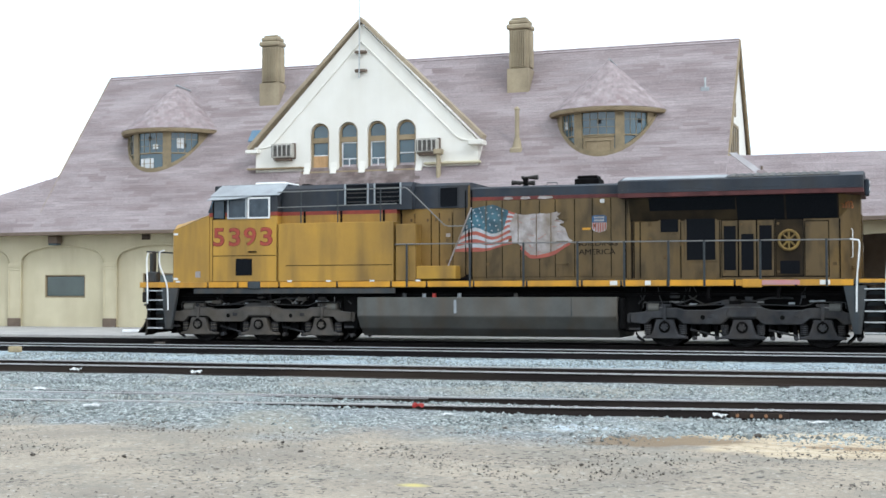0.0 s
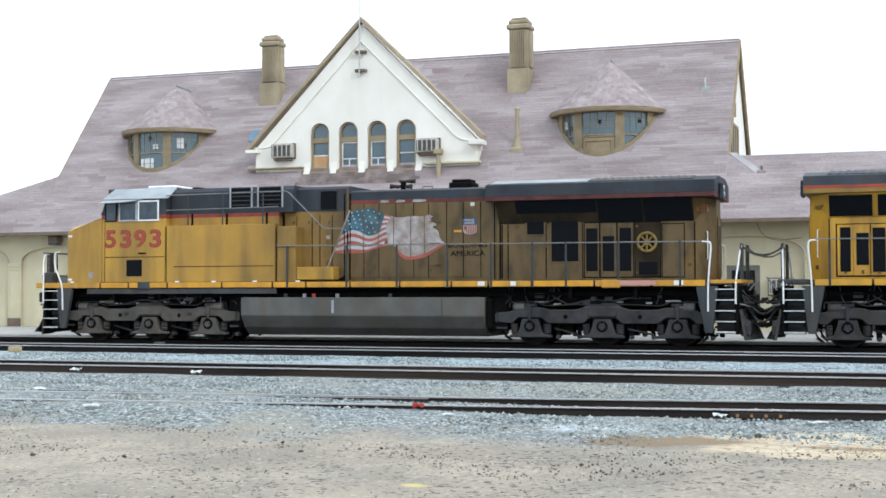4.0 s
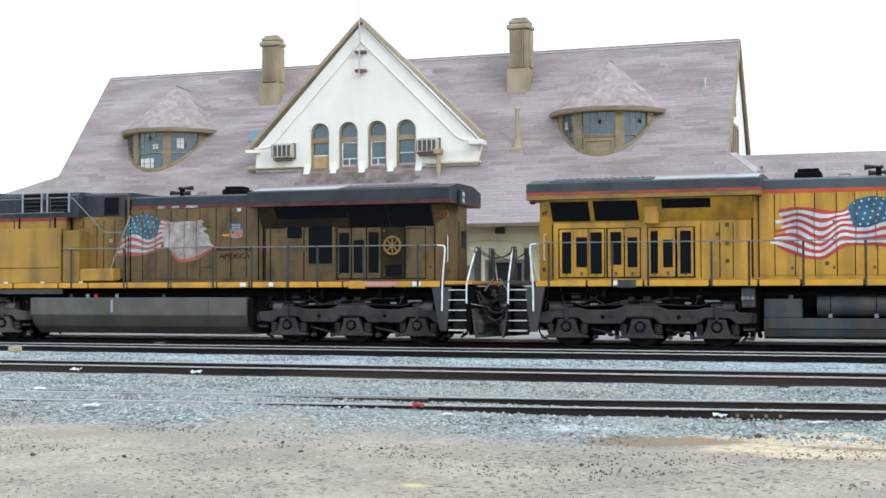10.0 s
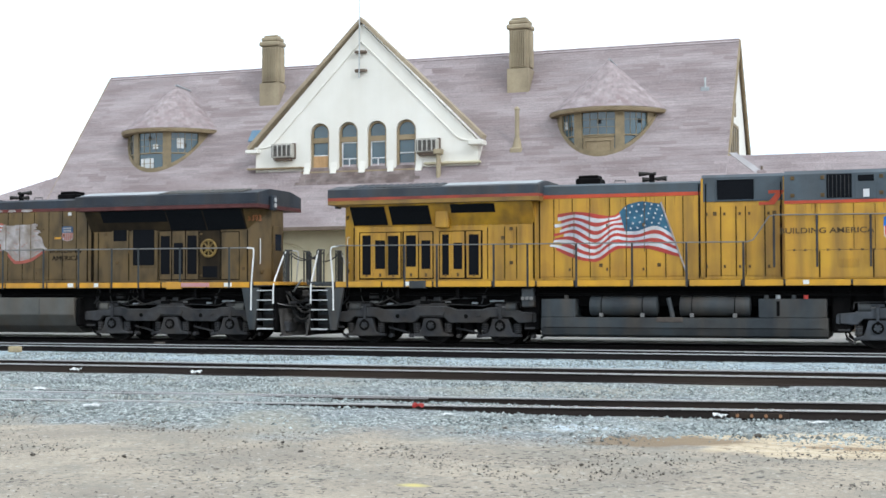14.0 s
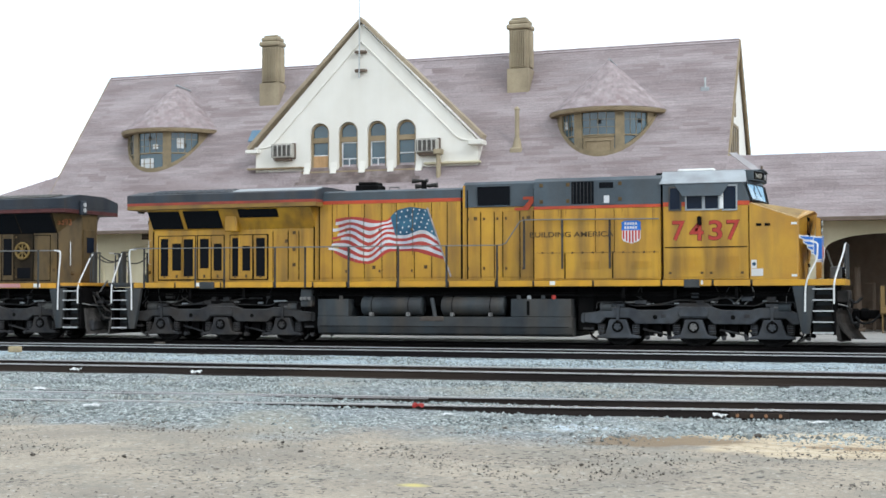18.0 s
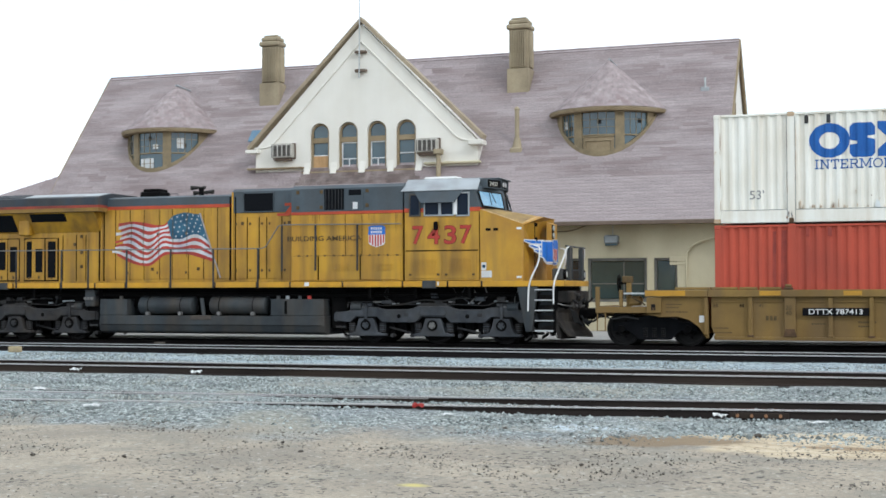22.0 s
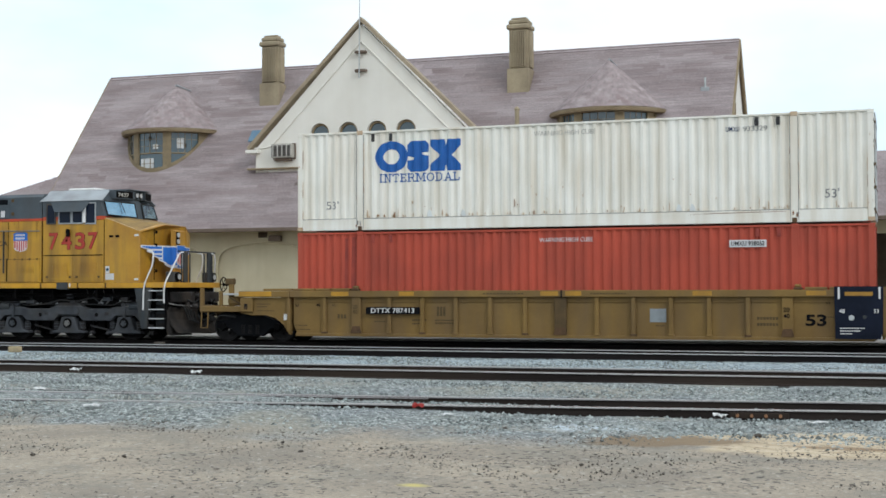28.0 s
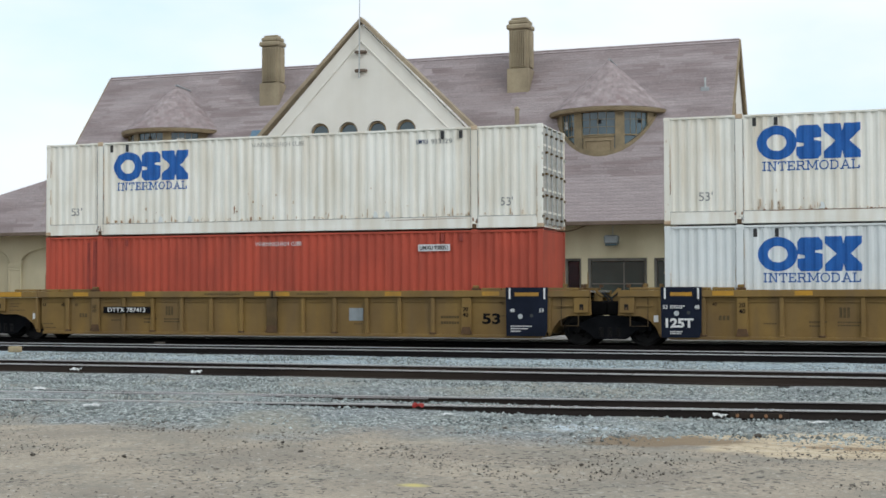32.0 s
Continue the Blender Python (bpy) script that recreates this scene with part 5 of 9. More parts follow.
                part("brake_pin", cyl((x + sx + 0.05, y - s * 0.2, 0.235), (x + sx + 0.05, y + s * 0.02, 0.235), 0.055, n=10), M_TRUCK, parent)
        for d in (-1, 1):
            ex = cx + d * 2.04
            # brake cylinder over the outer axle, its lever and its bracket
            bc = part("brake_cylinder", cyl((ex + d * 0.16, y + s * 0.02, 1.045), (ex + d * 0.44, y + s * 0.02, 1.045), 0.12, n=18), M_TANK_B if clean else M_TANK_A, parent)
            part("end_cap", cyl((ex + d * 0.445, y + s * 0.02, 1.045), (ex + d * 0.48, y + s * 0.02, 1.045), 0.13, n=18), cast, bc)
            part("push_rod", cyl((ex + d * 0.16, y + s * 0.02, 1.045), (ex, y + s * 0.05, 1.05), 0.03, n=8), M_PIPE, bc)
            part("brake_lever", prism([(ex - 0.05, 1.13), (ex + 0.05, 1.13), (ex + 0.035, 0.62), (ex - 0.035, 0.62)], y + s * 0.115, y + s * 0.155, b=0.006), cast, bc)
            part("lever_pin", cyl((ex, y + s * 0.10, 0.66), (ex, y + s * 0.185, 0.66), 0.05, n=10), M_TRUCK_DK, bc)
            part("lever_pin", cyl((ex, y + s * 0.10, 1.10), (ex, y + s * 0.175, 1.10), 0.045, n=10), M_TRUCK, bc)
            part("lever_bracket", box(ex - 0.17, ex + 0.17, y - 0.05, y + 0.08, 1.06, 1.15, 0.015), cast, bc)
            part("sand_pipe", tube(arc([(ex + d * 0.55, y + s * 0.02, 1.25), (ex + d * 0.70, y + s * 0.05, 0.75), (ex + d * 0.82, y, 0.35), (ex + d * 0.60, y - s * 0.2, 0.14)]), 0.024, 6), M_TRUCK_DK, parent)
            part("sand_nozzle", cyl((ex + d * 0.78, y - s * 0.1, 0.26), (ex + d * 0.60, y - s * 0.2, 0.12), 0.035, n=7), M_PIPE if clean else M_TRUCK, parent)
            part("frame_end", prism([(cx + d * 2.98, 0.92), (cx + d * 3.06, 0.86), (cx + d * 3.06, 0.66), (cx + d * 2.98, 0.62)], y - 0.07, y + 0.07), cast, parent)
            part("step_stirrup", box(*sorted((cx + d * 2.72, cx + d * 3.02)), y - 0.04, y + 0.06, 0.44, 0.50, 0.01), M_TRUCK, parent)
        run = [(cx - 2.62, 1.02), (cx - 2.62, 1.19), (cx - 1.85, 1.20), (cx - 1.62, 1.09), (cx - 0.7, 1.13), (cx + 0.7, 1.13), (cx + 1.62, 1.09), (cx + 1.85, 1.20), (cx + 2.62, 1.19), (cx + 2.62, 1.02)]
        part("brake_pipe", tube(arc([(a, y + s * 0.08, z) for a, z in run]), 0.013, 6), M_TRUCK, parent)
        part("traction_cable", tube(arc([(cx - 1.5, y - s * 0.02, 1.10), (cx - 0.9, y + s * 0.03, 1.12), (cx - 0.3, y + s * 0.02, 1.27), (cx + 0.25, y + s * 0.02, 1.20), (cx + 0.75, y + s * 0.02, 1.32), (cx + 1.3, y - s * 0.05, 1.30)]), 0.028, 6), M_TRUCK, parent)
        for k in range(8):
            gx = cx + rng.uniform(-2.7, 2.7)
            part("clutter_pipe", tube(arc([(gx, y - s * 0.05, 1.60), (gx + rng.uniform(-0.15, 0.15), y, 1.36), (gx + rng.uniform(-0.4, 0.4), y + s * 0.03, 1.14)]), rng.uniform(0.010, 0.024), 5), rng.choice((M_RUBBER, M_TRUCK, cast, M_PIPE)), parent)
        for k in range(6):
            gx = cx + rng.uniform(-2.5, 2.5)
            gw = rng.uniform(0.05, 0.16)
            part("junction_box", box(gx - gw, gx + gw, y - 0.12, y + 0.05, 1.14 + 0.08 * (k % 3), 1.24 + 0.1 * (k % 3), 0.015), rng.choice((M_TRUCK, cast, M_TRUCK_DK)), parent)
        for gx, gz, gw, m in ((-1.72, 1.19, 0.19, M_PIPE), (-1.22, 1.13, 0.10, M_ROOF), (-0.42, 1.14, 0.07, M_ROOF), (0.52, 1.19, 0.09, M_PIPE), (0.98, 1.30, 0.10, M_TANK_B), (1.20, 1.16, 0.08, M_ROOF), (1.95, 1.215, 0.20, M_ROOF)):
            gx += rng.uniform(-0.12, 0.12)
            part("bright_fitting", box(cx + gx - gw, cx + gx + gw, y - 0.02, y + 0.07, gz - 0.022, gz + 0.03, 0.012), m, parent)
        part("side_bearing", prism([(cx - 0.5, 1.075), (cx - 0.36, 1.17), (cx + 0.36, 1.17), (cx + 0.5, 1.075)], y - 0.09, y + 0.10), M_TRUCK, parent)
        part("brake_rod", tube([(cx - 1.40, y - s * 0.12, 0.47), (cx - 0.72, y - s * 0.12, 0.30)], 0.030, 6), M_TRUCK, parent)
        part("brake_rod", tube([(cx + 0.66, y - s * 0.12, 0.46), (cx + 1.36, y - s * 0.12, 0.31)], 0.030, 6), M_TRUCK, parent)
        for bx_ in (-1.02, 1.02):
            part("brake_shoe", box(cx + bx_ - 0.14, cx + bx_ + 0.14, y - 0.25 * s - 0.08, y - 0.25 * s + 0.08, 0.34, 0.68, 0.02), M_TRUCK_DK, parent)
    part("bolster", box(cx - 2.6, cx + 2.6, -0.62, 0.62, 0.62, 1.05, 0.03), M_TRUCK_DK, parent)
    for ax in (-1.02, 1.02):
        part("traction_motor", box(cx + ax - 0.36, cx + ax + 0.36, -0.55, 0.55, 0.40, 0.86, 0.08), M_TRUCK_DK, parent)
    for ax in (-2.04, 0, 2.04):
        wheelset(cx + ax, WHEEL_R, parent)


def handrail(pts, parent, r=0.022, m=None, name="handrail"):
    return part(name, tube(arc(pts), r, 7), m or M_RAILING, parent)


def steps(x0, x1, parent, tall=1.55):
    """A corner step well with five treads and its side plates, on both sides."""
    for s in (-1, 1):
        y0, y1 = sorted((s * 1.52, s * 1.10))
        st = part("step_well", box(min(x0, x1), max(x0, x1), *sorted((s * 1.08, s * 1.12)), 0.36, tall), M_TRUCK, parent)
        for k in range(5):
            z = 0.39 + k * 0.283
            tr = part("tread", box(min(x0, x1) + 0.01, max(x0, x1) - 0.01, y0, y1, z, z + 0.03, 0.004), M_FRAME, st)
            part("tread_edge", box(min(x0, x1) + 0.01, max(x0, x1) - 0.01, s * 1.54 - 0.012, s * 1.54 + 0.012, z - 0.002, z + (0.030 if k else 0.042)), M_NOSING, tr, "pale worn nosing")
            if k:
                part("riser", prism([(min(x0, x1) + 0.06, z - 0.13), (max(x0, x1) - 0.06, z - 0.13), (max(x0, x1) - 0.12, z - 0.03), (min(x0, x1) + 0.12, z - 0.03)], *sorted((s * 1.16, s * 1.20))), M_TANK_B, st)


def flag(x_pole, z_top, d, width, height, y, parent, worn=False):
    """A waving flag painted on the hood: d is the way it streams."""
    fl = new("flag_decal")
    fl.parent = parent
    fl["label"] = "half worn away painted flag" if worn else "painted waving flag with stripes and starred canton"
    n = 26

    def at(u, v):
        # the upper and lower edges sag and swell between the pole and the fly end
        us = (0.0, 0.19, 0.35, 0.42, 0.55, 0.70, 0.85, 1.0) if not worn else (0.0, 0.12, 0.237, 0.40, 0.525, 0.70, 0.93, 1.0)
        top = (0.0, 0.09, -0.02, -0.30, -0.29, -0.19, -0.16, -0.22) if not worn else (-0.09, -0.03, 0.03, -0.17, -0.29, -0.25, -0.205, -0.20)
        ls = (0.0, 0.12, 0.26, 0.50, 0.64, 0.78, 0.90, 1.0) if not worn else (0.0, 0.27, 0.475, 0.576, 0.642, 0.78, 0.874, 1.0)
        low = (-1.48, -1.36, -1.22, -1.22, -1.60, -1.55, -1.40, -1.20) if not worn else (-1.50, -1.51, -1.27, -1.31, -1.70, -1.66, -1.57, -1.24)
        e = 0.03
        tz = sum(float(np.interp(u + q * e, us, top)) for q in (-1, 0, 1)) / 3
        lz = sum(float(np.interp(u + q * e, ls, low)) for q in (-1, 0, 1)) / 3 * height / 1.2 * 0.98
        lean = 0.50 * v * (1 - u) - 0.12 * v * u
        x = x_pole + d * (u * width) - d * lean + d * 0.03 * math.sin(v * 8 + 1) * u
        z = z_top + tz + (lz - tz) * v + 0.095 * math.sin(u * 17 - v * 1.5 + 0.4) * math.sin(math.pi * min(max(v, 0), 1))
        return x, z

    def strip(u0, u1, v0, v1, m, name, lift):
        bm = bmesh.new()
        k = max(2, int(n * (u1 - u0)))
        rows = [[bm.verts.new((a, y - lift, c)) for a, c in (at(u0 + (u1 - u0) * i / k, v) for i in range(k + 1))] for v in (v0, v1)]
        for i in range(k):
            bm.faces.new((rows[0][i], rows[0][i + 1], rows[1][i + 1], rows[1][i]))
        bmesh.ops.recalc_face_normals(bm, faces=bm.faces[:])
        bmesh.ops.solidify(bm, geom=bm.faces[:], thickness=0.003)
        part(name, bm, m, fl)
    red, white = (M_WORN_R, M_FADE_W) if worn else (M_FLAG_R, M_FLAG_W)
    for k in range(13):
        v0, v1 = k / 13, (k + 1) / 13
        start = 0.40 if k < 7 else 0.0
        end = 0.50 + 0.04 * math.sin(k * 2.1) if worn else 1.0 + 0.035 * math.sin(k * 2.4) - 0.03 * (k % 3 == 1)
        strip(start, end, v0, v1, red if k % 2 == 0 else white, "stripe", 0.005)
    strip(0.0, 0.40, 0.0, 7 / 13, M_CANTON_A if worn else M_CANTON, "canton", 0.006)
    if worn:
        pr = random.Random(4)
        edge = [(0.47, 0.02), (0.60, 0.0), (0.75, 0.03), (0.90, 0.02), (0.93, 0.05), (0.90, 0.16), (0.97, 0.27), (0.93, 0.36), (1.0, 0.50), (0.98, 0.80), (1.02, 0.95), (0.90, 0.99), (0.75, 1.02), (0.62, 0.99), (0.50, 0.93), (0.46, 0.5)]
        pts = []
        for (u0, v0), (u1, v1) in zip(edge, edge[1:] + edge[:1]):
            for t in (0.0, 0.33, 0.66):
                pts.append(at(u0 + (u1 - u0) * t + pr.uniform(-0.008, 0.008), v0 + (v1 - v0) * t + pr.uniform(-0.018, 0.018)))
        part("bare_patch", prism(pts, y - 0.012, y - 0.009), M_WORN_W, fl)
        strip(0.58, 1.0, 0.96, 1.05, M_WORN_R, "stripe", 0.014)
        # rags of the stripes that still hold on the bare patch
        for k in range(16):
            u, v = pr.uniform(0.52, 0.96), pr.choice((0.12, 0.27, 0.42, 0.58, 0.73, 0.88)) + pr.uniform(-0.03, 0.03)
            w, h = pr.uniform(0.015, 0.05), pr.uniform(0.008, 0.022)
            rag = [at(u + w * math.cos(q) * pr.uniform(0.5, 1.2), v + h * math.sin(q) * pr.uniform(0.5, 1.2)) for q in (0, 0.9, 1.8, 2.7, 3.6, 4.5, 5.4)]
            part("stripe_rag", prism(rag, y - 0.0145, y - 0.0125), M_RAG, fl)
    for r in range(5):
        for c in range(6 if r % 2 == 0 else 5):
            x, z = at(0.035 + c * 0.062 + (0.03 if r % 2 else 0), 0.05 + r * 0.105)
            pts = [(x + (0.036, 0.015)[q % 2] * math.cos(math.pi / 2 + q * math.pi / 5), z + (0.036, 0.015)[q % 2] * math.sin(math.pi / 2 + q * math.pi / 5)) for q in range(10)]
            part("star", prism(pts, y - 0.013, y - 0.0095), M_FADE_W if worn else M_DECAL_W, fl)
    for q in (0.16, 0.33, 0.50, 0.69, 0.84):
        (xa, za), (xb, zb) = at(q, 0.0), at(q, 1.0)
        part("door_gap", box(xa - 0.009, xa + 0.009, y - 0.0195, y - 0.0155, min(za, zb), max(za, zb)), M_LATCH, fl)
    p0, p1 = at(0, -0.03), at(0, 1.34)
    part("flagpole", cyl((p0[0], y - 0.012, p0[1]), (p1[0] - d * 0.02, y - 0.012, p1[1]), 0.024, n=8), M_WORN_W, fl)


def shield(x, z, w, h, y, parent, field, bar, chief):
    """A heraldic shield: blue chief with bars of writing over red and white stripes."""
    sh = new("shield_emblem")
    sh.parent = parent
    sh["label"] = "blue chief over red and white striped shield"
    def outline(f):
        return [(x - w / 2 * f, z + h * 0.08), (x + w / 2 * f, z + h * 0.08), (x + w / 2 * f, z - h * 0.30), (x + w * 0.40 * f, z - h * 0.40), (x, z - h * 0.5), (x - w * 0.40 * f, z - h * 0.40), (x - w / 2 * f, z - h * 0.30)]
    part("field", prism(outline(1.0), y - 0.006, y), field, sh)
    for i in range(6):
        xx = x - w / 2 + w * (i + 0.5) / 6
        lo = -0.40 if 0 < i < 5 else -0.30
        if i in (2, 3):
            lo = -0.46
        part("stripe", box(xx - w * 0.045, xx + w * 0.045, y - 0.010, y - 0.0065, z + h * lo, z + h * 0.07), bar, sh)
    part("chief", prism([(x - w * 0.53, z + h * 0.08), (x + w * 0.53, z + h * 0.08), (x + w * 0.50, z + h * 0.30), (x + w * 0.53, z + h * 0.42), (x + w * 0.36, z + h * 0.5), (x - w * 0.36, z + h * 0.5), (x - w * 0.53, z + h * 0.42), (x - w * 0.50, z + h * 0.30)], y - 0.012, y), chief, sh)
    for zz in (0.14, 0.31):
        bm = bmesh.new()
        for i in range(5):
            xx = x - w * 0.36 + w * 0.72 * i / 5
            box(xx, xx + w * 0.10, y - 0.016, y - 0.0125, z + h * zz, z + h * (zz + 0.11), bm=bm)
        part("writing", bm, field, sh)


def locomotive(d, clean, label):
    """A six axle road diesel. d = 1: the cab end points to +x."""
    L = thing("locomotive", label, "locomotive", group="diesel locomotives pulling the train")
    Yl, Gr, Rd = (M_YEL_B, M_GREY_B, M_RED_B) if clean else (M_YEL_A, M_GREY_A, M_RED_A)
    sill = M_SILL_Y if clean else M_SILL_A
    Ny = M_NOSE if clean else Yl

    def X(*v):
        return sorted(d * a for a in v)

    def bx(a, c, y0, y1, z0, z1, b=0.0):
        p, q = X(a, c)
        return box(p, q, y0, y1, z0, z1, b)

    def section(a, c, pts, b=0.0):
        p, q = X(a, c)
        return prism(pts, p, q, "X", b)
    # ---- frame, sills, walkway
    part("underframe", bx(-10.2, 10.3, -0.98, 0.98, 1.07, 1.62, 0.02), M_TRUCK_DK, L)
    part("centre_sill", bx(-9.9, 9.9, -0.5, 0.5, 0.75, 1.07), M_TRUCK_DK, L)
    part("deck", bx(-10.55, 10.75, -1.50, 1.50, 1.66, 1.775, 0.01), M_FRAME, L)
    edges = [-9.9, -8.45, -6.9, -5.15, -3.9, -2.82, -1.27, 0.26, 1.65, 2.73, 4.4, 6.25, 7.6, 8.6, 10.0]
    for s in (-1, 1):
        for a, c in zip(edges, edges[1:]):
            part("sill_panel", bx(a + 0.03, c - 0.03, *sorted((s * 1.505, s * 1.545)), 1.625, 1.785, 0.006), sill, L)
        part("frame_web", bx(-10.0, 10.0, *sorted((s * 1.40, s * 1.50)), 1.60, 1.66), M_TRUCK_DK, L)
        # piping and cable trunk that hang under the walkway
        for q in range(3):
            yy = s * (1.05 + 0.12 * q)
            part("pipe", tube([(d * -9.6, yy, 1.50 - 0.05 * q), (d * -3.9, yy, 1.50 - 0.05 * q), (d * 3.9, yy, 1.48 - 0.05 * q), (d * 9.6, yy, 1.48 - 0.05 * q)], 0.025, 6), M_TRUCK_DK, L)
        for q in (-8.0, -6.2, 5.2, 6.6, 8.2):
            part("hanger", bx(q - 0.04, q + 0.04, *sorted((s * 1.0, s * 1.42)), 1.30, 1.62), M_TRUCK_DK, L)
        part("jack_pad", bx(6.85, 7.26, *sorted((s * 1.40, s * 1.58)), 1.58, 1.80, 0.02), M_TANK_B, L)
        part("jack_pad", bx(-7.6, -7.1, *sorted((s * 1.40, s * 1.58)), 1.58, 1.80, 0.02), M_FRAME if clean else sill, L)
    # ---- cab
    cabp = [(-1.53, 1.79), (-1.53, 3.74), (1.53, 3.74), (1.53, 1.79)]
    part("cab_body", section(6.31, 8.55, cabp, 0.02), Yl, L)
    part("cab_stripe", section(6.31, 8.56, [(-1.533, 3.742), (-1.533, 3.85), (1.533, 3.85), (1.533, 3.742)]), Rd, L)
    part("cab_upper", loft([[(d * 6.31, y, z) for y, z in ((-1.53, 3.852), (-1.53, 4.34), (-1.02, 4.69), (1.02, 4.69), (1.53, 4.34), (1.53, 3.852))],
                                    [(d * xx, y, z) for xx, y, z in ((8.56, -1.53, 3.852), (8.38, -1.53, 4.34), (8.30, -1.02, 4.69), (8.30, 1.02, 4.69), (8.38, 1.53, 4.34), (8.56, 1.53, 3.852))],
                                    [(d * xx, y, z) for xx, y, z in ((8.87, -0.15, 3.80), (8.77, -0.15, 4.30), (8.66, -0.15, 4.69), (8.66, 0.15, 4.69), (8.77, 0.15, 4.30), (8.87, 0.15, 3.80))]]), Gr, L)
    # roof panels paler than the cab: sheen of the sky is in their colour
    for s in (-1, 1):
        q = [Vector((d * a, s * b, c)) for a, b, c in ((6.22, 1.575, 4.345), (8.50, 1.575, 4.345), (8.42, 1.0, 4.705), (6.22, 1.0, 4.705))]
        part("roof_panel", slab(q, 0.02, bmesh.new()), M_ROOF, L, "sloping roof edge with sky sheen painted in")
    part("roof_panel", bx(6.22, 8.42, -0.99, 0.99, 4.69, 4.715), M_ROOF, L)
    part("air_conditioner", bx(6.55, 7.55, -0.55, 0.55, 4.716, 4.82, 0.04), M_WHITE, L, "white roof air conditioner")
    part("antenna", bx(5.9, 6.15, -0.2, 0.2, 4.62, 4.76, 0.02), M_TRUCK_DK, L)
    part("roof_visor", bx(8.30, 8.86, -0.60, 0.60, 4.70, 4.735, 0.01), Gr, L)
    part("number_box", bx(8.40, 8.80, -0.30, 0.30, 4.42, 4.70, 0.03), Gr, L)
    for s in (-1, 1):
        nb = part("number_box", loft([[(d * a, s * b, c) for a, b, c in ((8.40, 1.06, z), (8.62, 1.06, z), (8.84, 0.34, z), (8.56, 0.34, z))] for z in (4.42, 4.69)]), Gr, L)
        part("number_board", loft([[(d * a, s * b, c) for a, b, c in ((8.634, 1.02, z), (8.642, 1.02, z), (8.838, 0.38, z), (8.830, 0.38, z))] for z in (4.45, 4.66)]), M_TRUCK_DK, nb)
        part("headlight", cyl((d * 8.79, s * 0.11, 4.56), (d * 8.84, s * 0.11, 4.56), 0.070, n=14), M_LENS, L)
        part("headlight_rim", cyl((d * 8.78, s * 0.11, 4.56), (d * 8.815, s * 0.11, 4.56), 0.10, n=14), M_TRUCK_DK, L)
    # windscreens on the sloping front, each with its frame and wiper
    for s in (-1, 1):
        q = [Vector((d * a, b, c)) for a, b, c in ((8.890, s * 0.20, 3.85), (8.625, s * 1.44, 3.885), (8.475, s * 1.42, 4.32), (8.790, s * 0.20, 4.30))]
        w = part("windscreen", slab(q, 0.02, bmesh.new()), M_SCREENGLASS, L)
        part("gasket", tube([*q, q[0]], 0.022, 5), M_RUBBER, w)
        part("wiper", tube([q[3].lerp(q[2], 0.5) + Vector((d * 0.03, 0, 0)), q[0].lerp(q[1], 0.45) + Vector((d * 0.03, 0, 0.12))], 0.012, 4), M_RUBBER, w)
    # ---- nose
    r0 = [(8.555, -1.53, 1.79), (8.555, -1.53, 3.78), (8.555, -0.62, 3.86), (8.555, 0.62, 3.86), (8.555, 1.53, 3.78), (8.555, 1.53, 1.79)]
    r1 = [(9.76, -1.53, 1.79), (9.76, -1.53, 3.36), (9.90, -0.62, 3.62), (9.90, 0.62, 3.62), (9.76, 1.53, 3.36), (9.76, 1.53, 1.79)]
    r2 = [(9.80, -1.50, 1.79), (9.80, -1.50, 3.33), (10.15, -0.62, 3.58), (10.15, 0.62, 3.58), (9.80, 1.50, 3.33), (9.80, 1.50, 1.79)]
    part("nose", loft([[(d * a, b, c) for a, b, c in r] for r in (r0, r1, r2)]), Ny, L)
    part("nose_door", loft([[(d * 10.155, -0.30, 1.80), (d * 10.155, -0.30, 3.45), (d * 10.155, 0.42, 3.45), (d * 10.155, 0.42, 1.80)],
                            [(d * 10.28, -0.27, 1.84), (d * 10.28, -0.27, 3.40), (d * 10.28, 0.39, 3.40), (d * 10.28, 0.39, 1.84)]]), Ny, L)
    if clean:
        for s in (-1, 1):
            part("nose_edge", tube([(d * 8.60, s * 1.51, 3.79), (d * 9.77, s * 1.51, 3.372), (d * 9.85, s * 1.20, 3.45), (d * 10.02, s * 0.62, 3.60)], 0.016, 5), M_NOSE_EDGE, L, "pale nose edge line")
    part("anti_glare", loft([[(d * a, b, c + 0.006) for a, b, c in ((8.60, -1.50, 3.782), (8.60, -0.62, 3.86), (8.60, 0.62, 3.86), (8.60, 1.50, 3.782))],
                             [(d * a, b, c + 0.006) for a, b, c in ((9.76, -1.50, 3.372), (9.90, -0.62, 3.62), (9.90, 0.62, 3.62), (9.76, 1.50, 3.372))]], caps=False), M_NOSE_TOP if clean else Yl, L, "dusty nose top")
    hl = part("headlight_recess", bx(10.285, 10.30, -0.20, 0.0, 2.98, 3.38, 0.004), M_TRUCK_DK, L)
    for zz in (3.28, 3.08):
        part("nose_headlight", cyl((d * 10.30, -0.10, zz), (d * 10.33, -0.10, zz), 0.075, n=14), M_LENS, hl)
    for zz, a in ((3.345, 9.62), (1.86, 9.62)):
        part("reflector", bx(a, a + 0.14, -1.537, -1.53, zz - 0.14 if zz > 3 else zz, zz - 0.08 if zz > 3 else zz + 0.06), M_WHITE, L)
    # ---- equipment cab behind, hood and radiator house
    if clean:
        part("equipment_body", section(2.74, 6.24, [(-1.46, 1.79), (-1.46, 3.74), (1.46, 3.74), (1.46, 1.79)], 0.015), Yl, L)
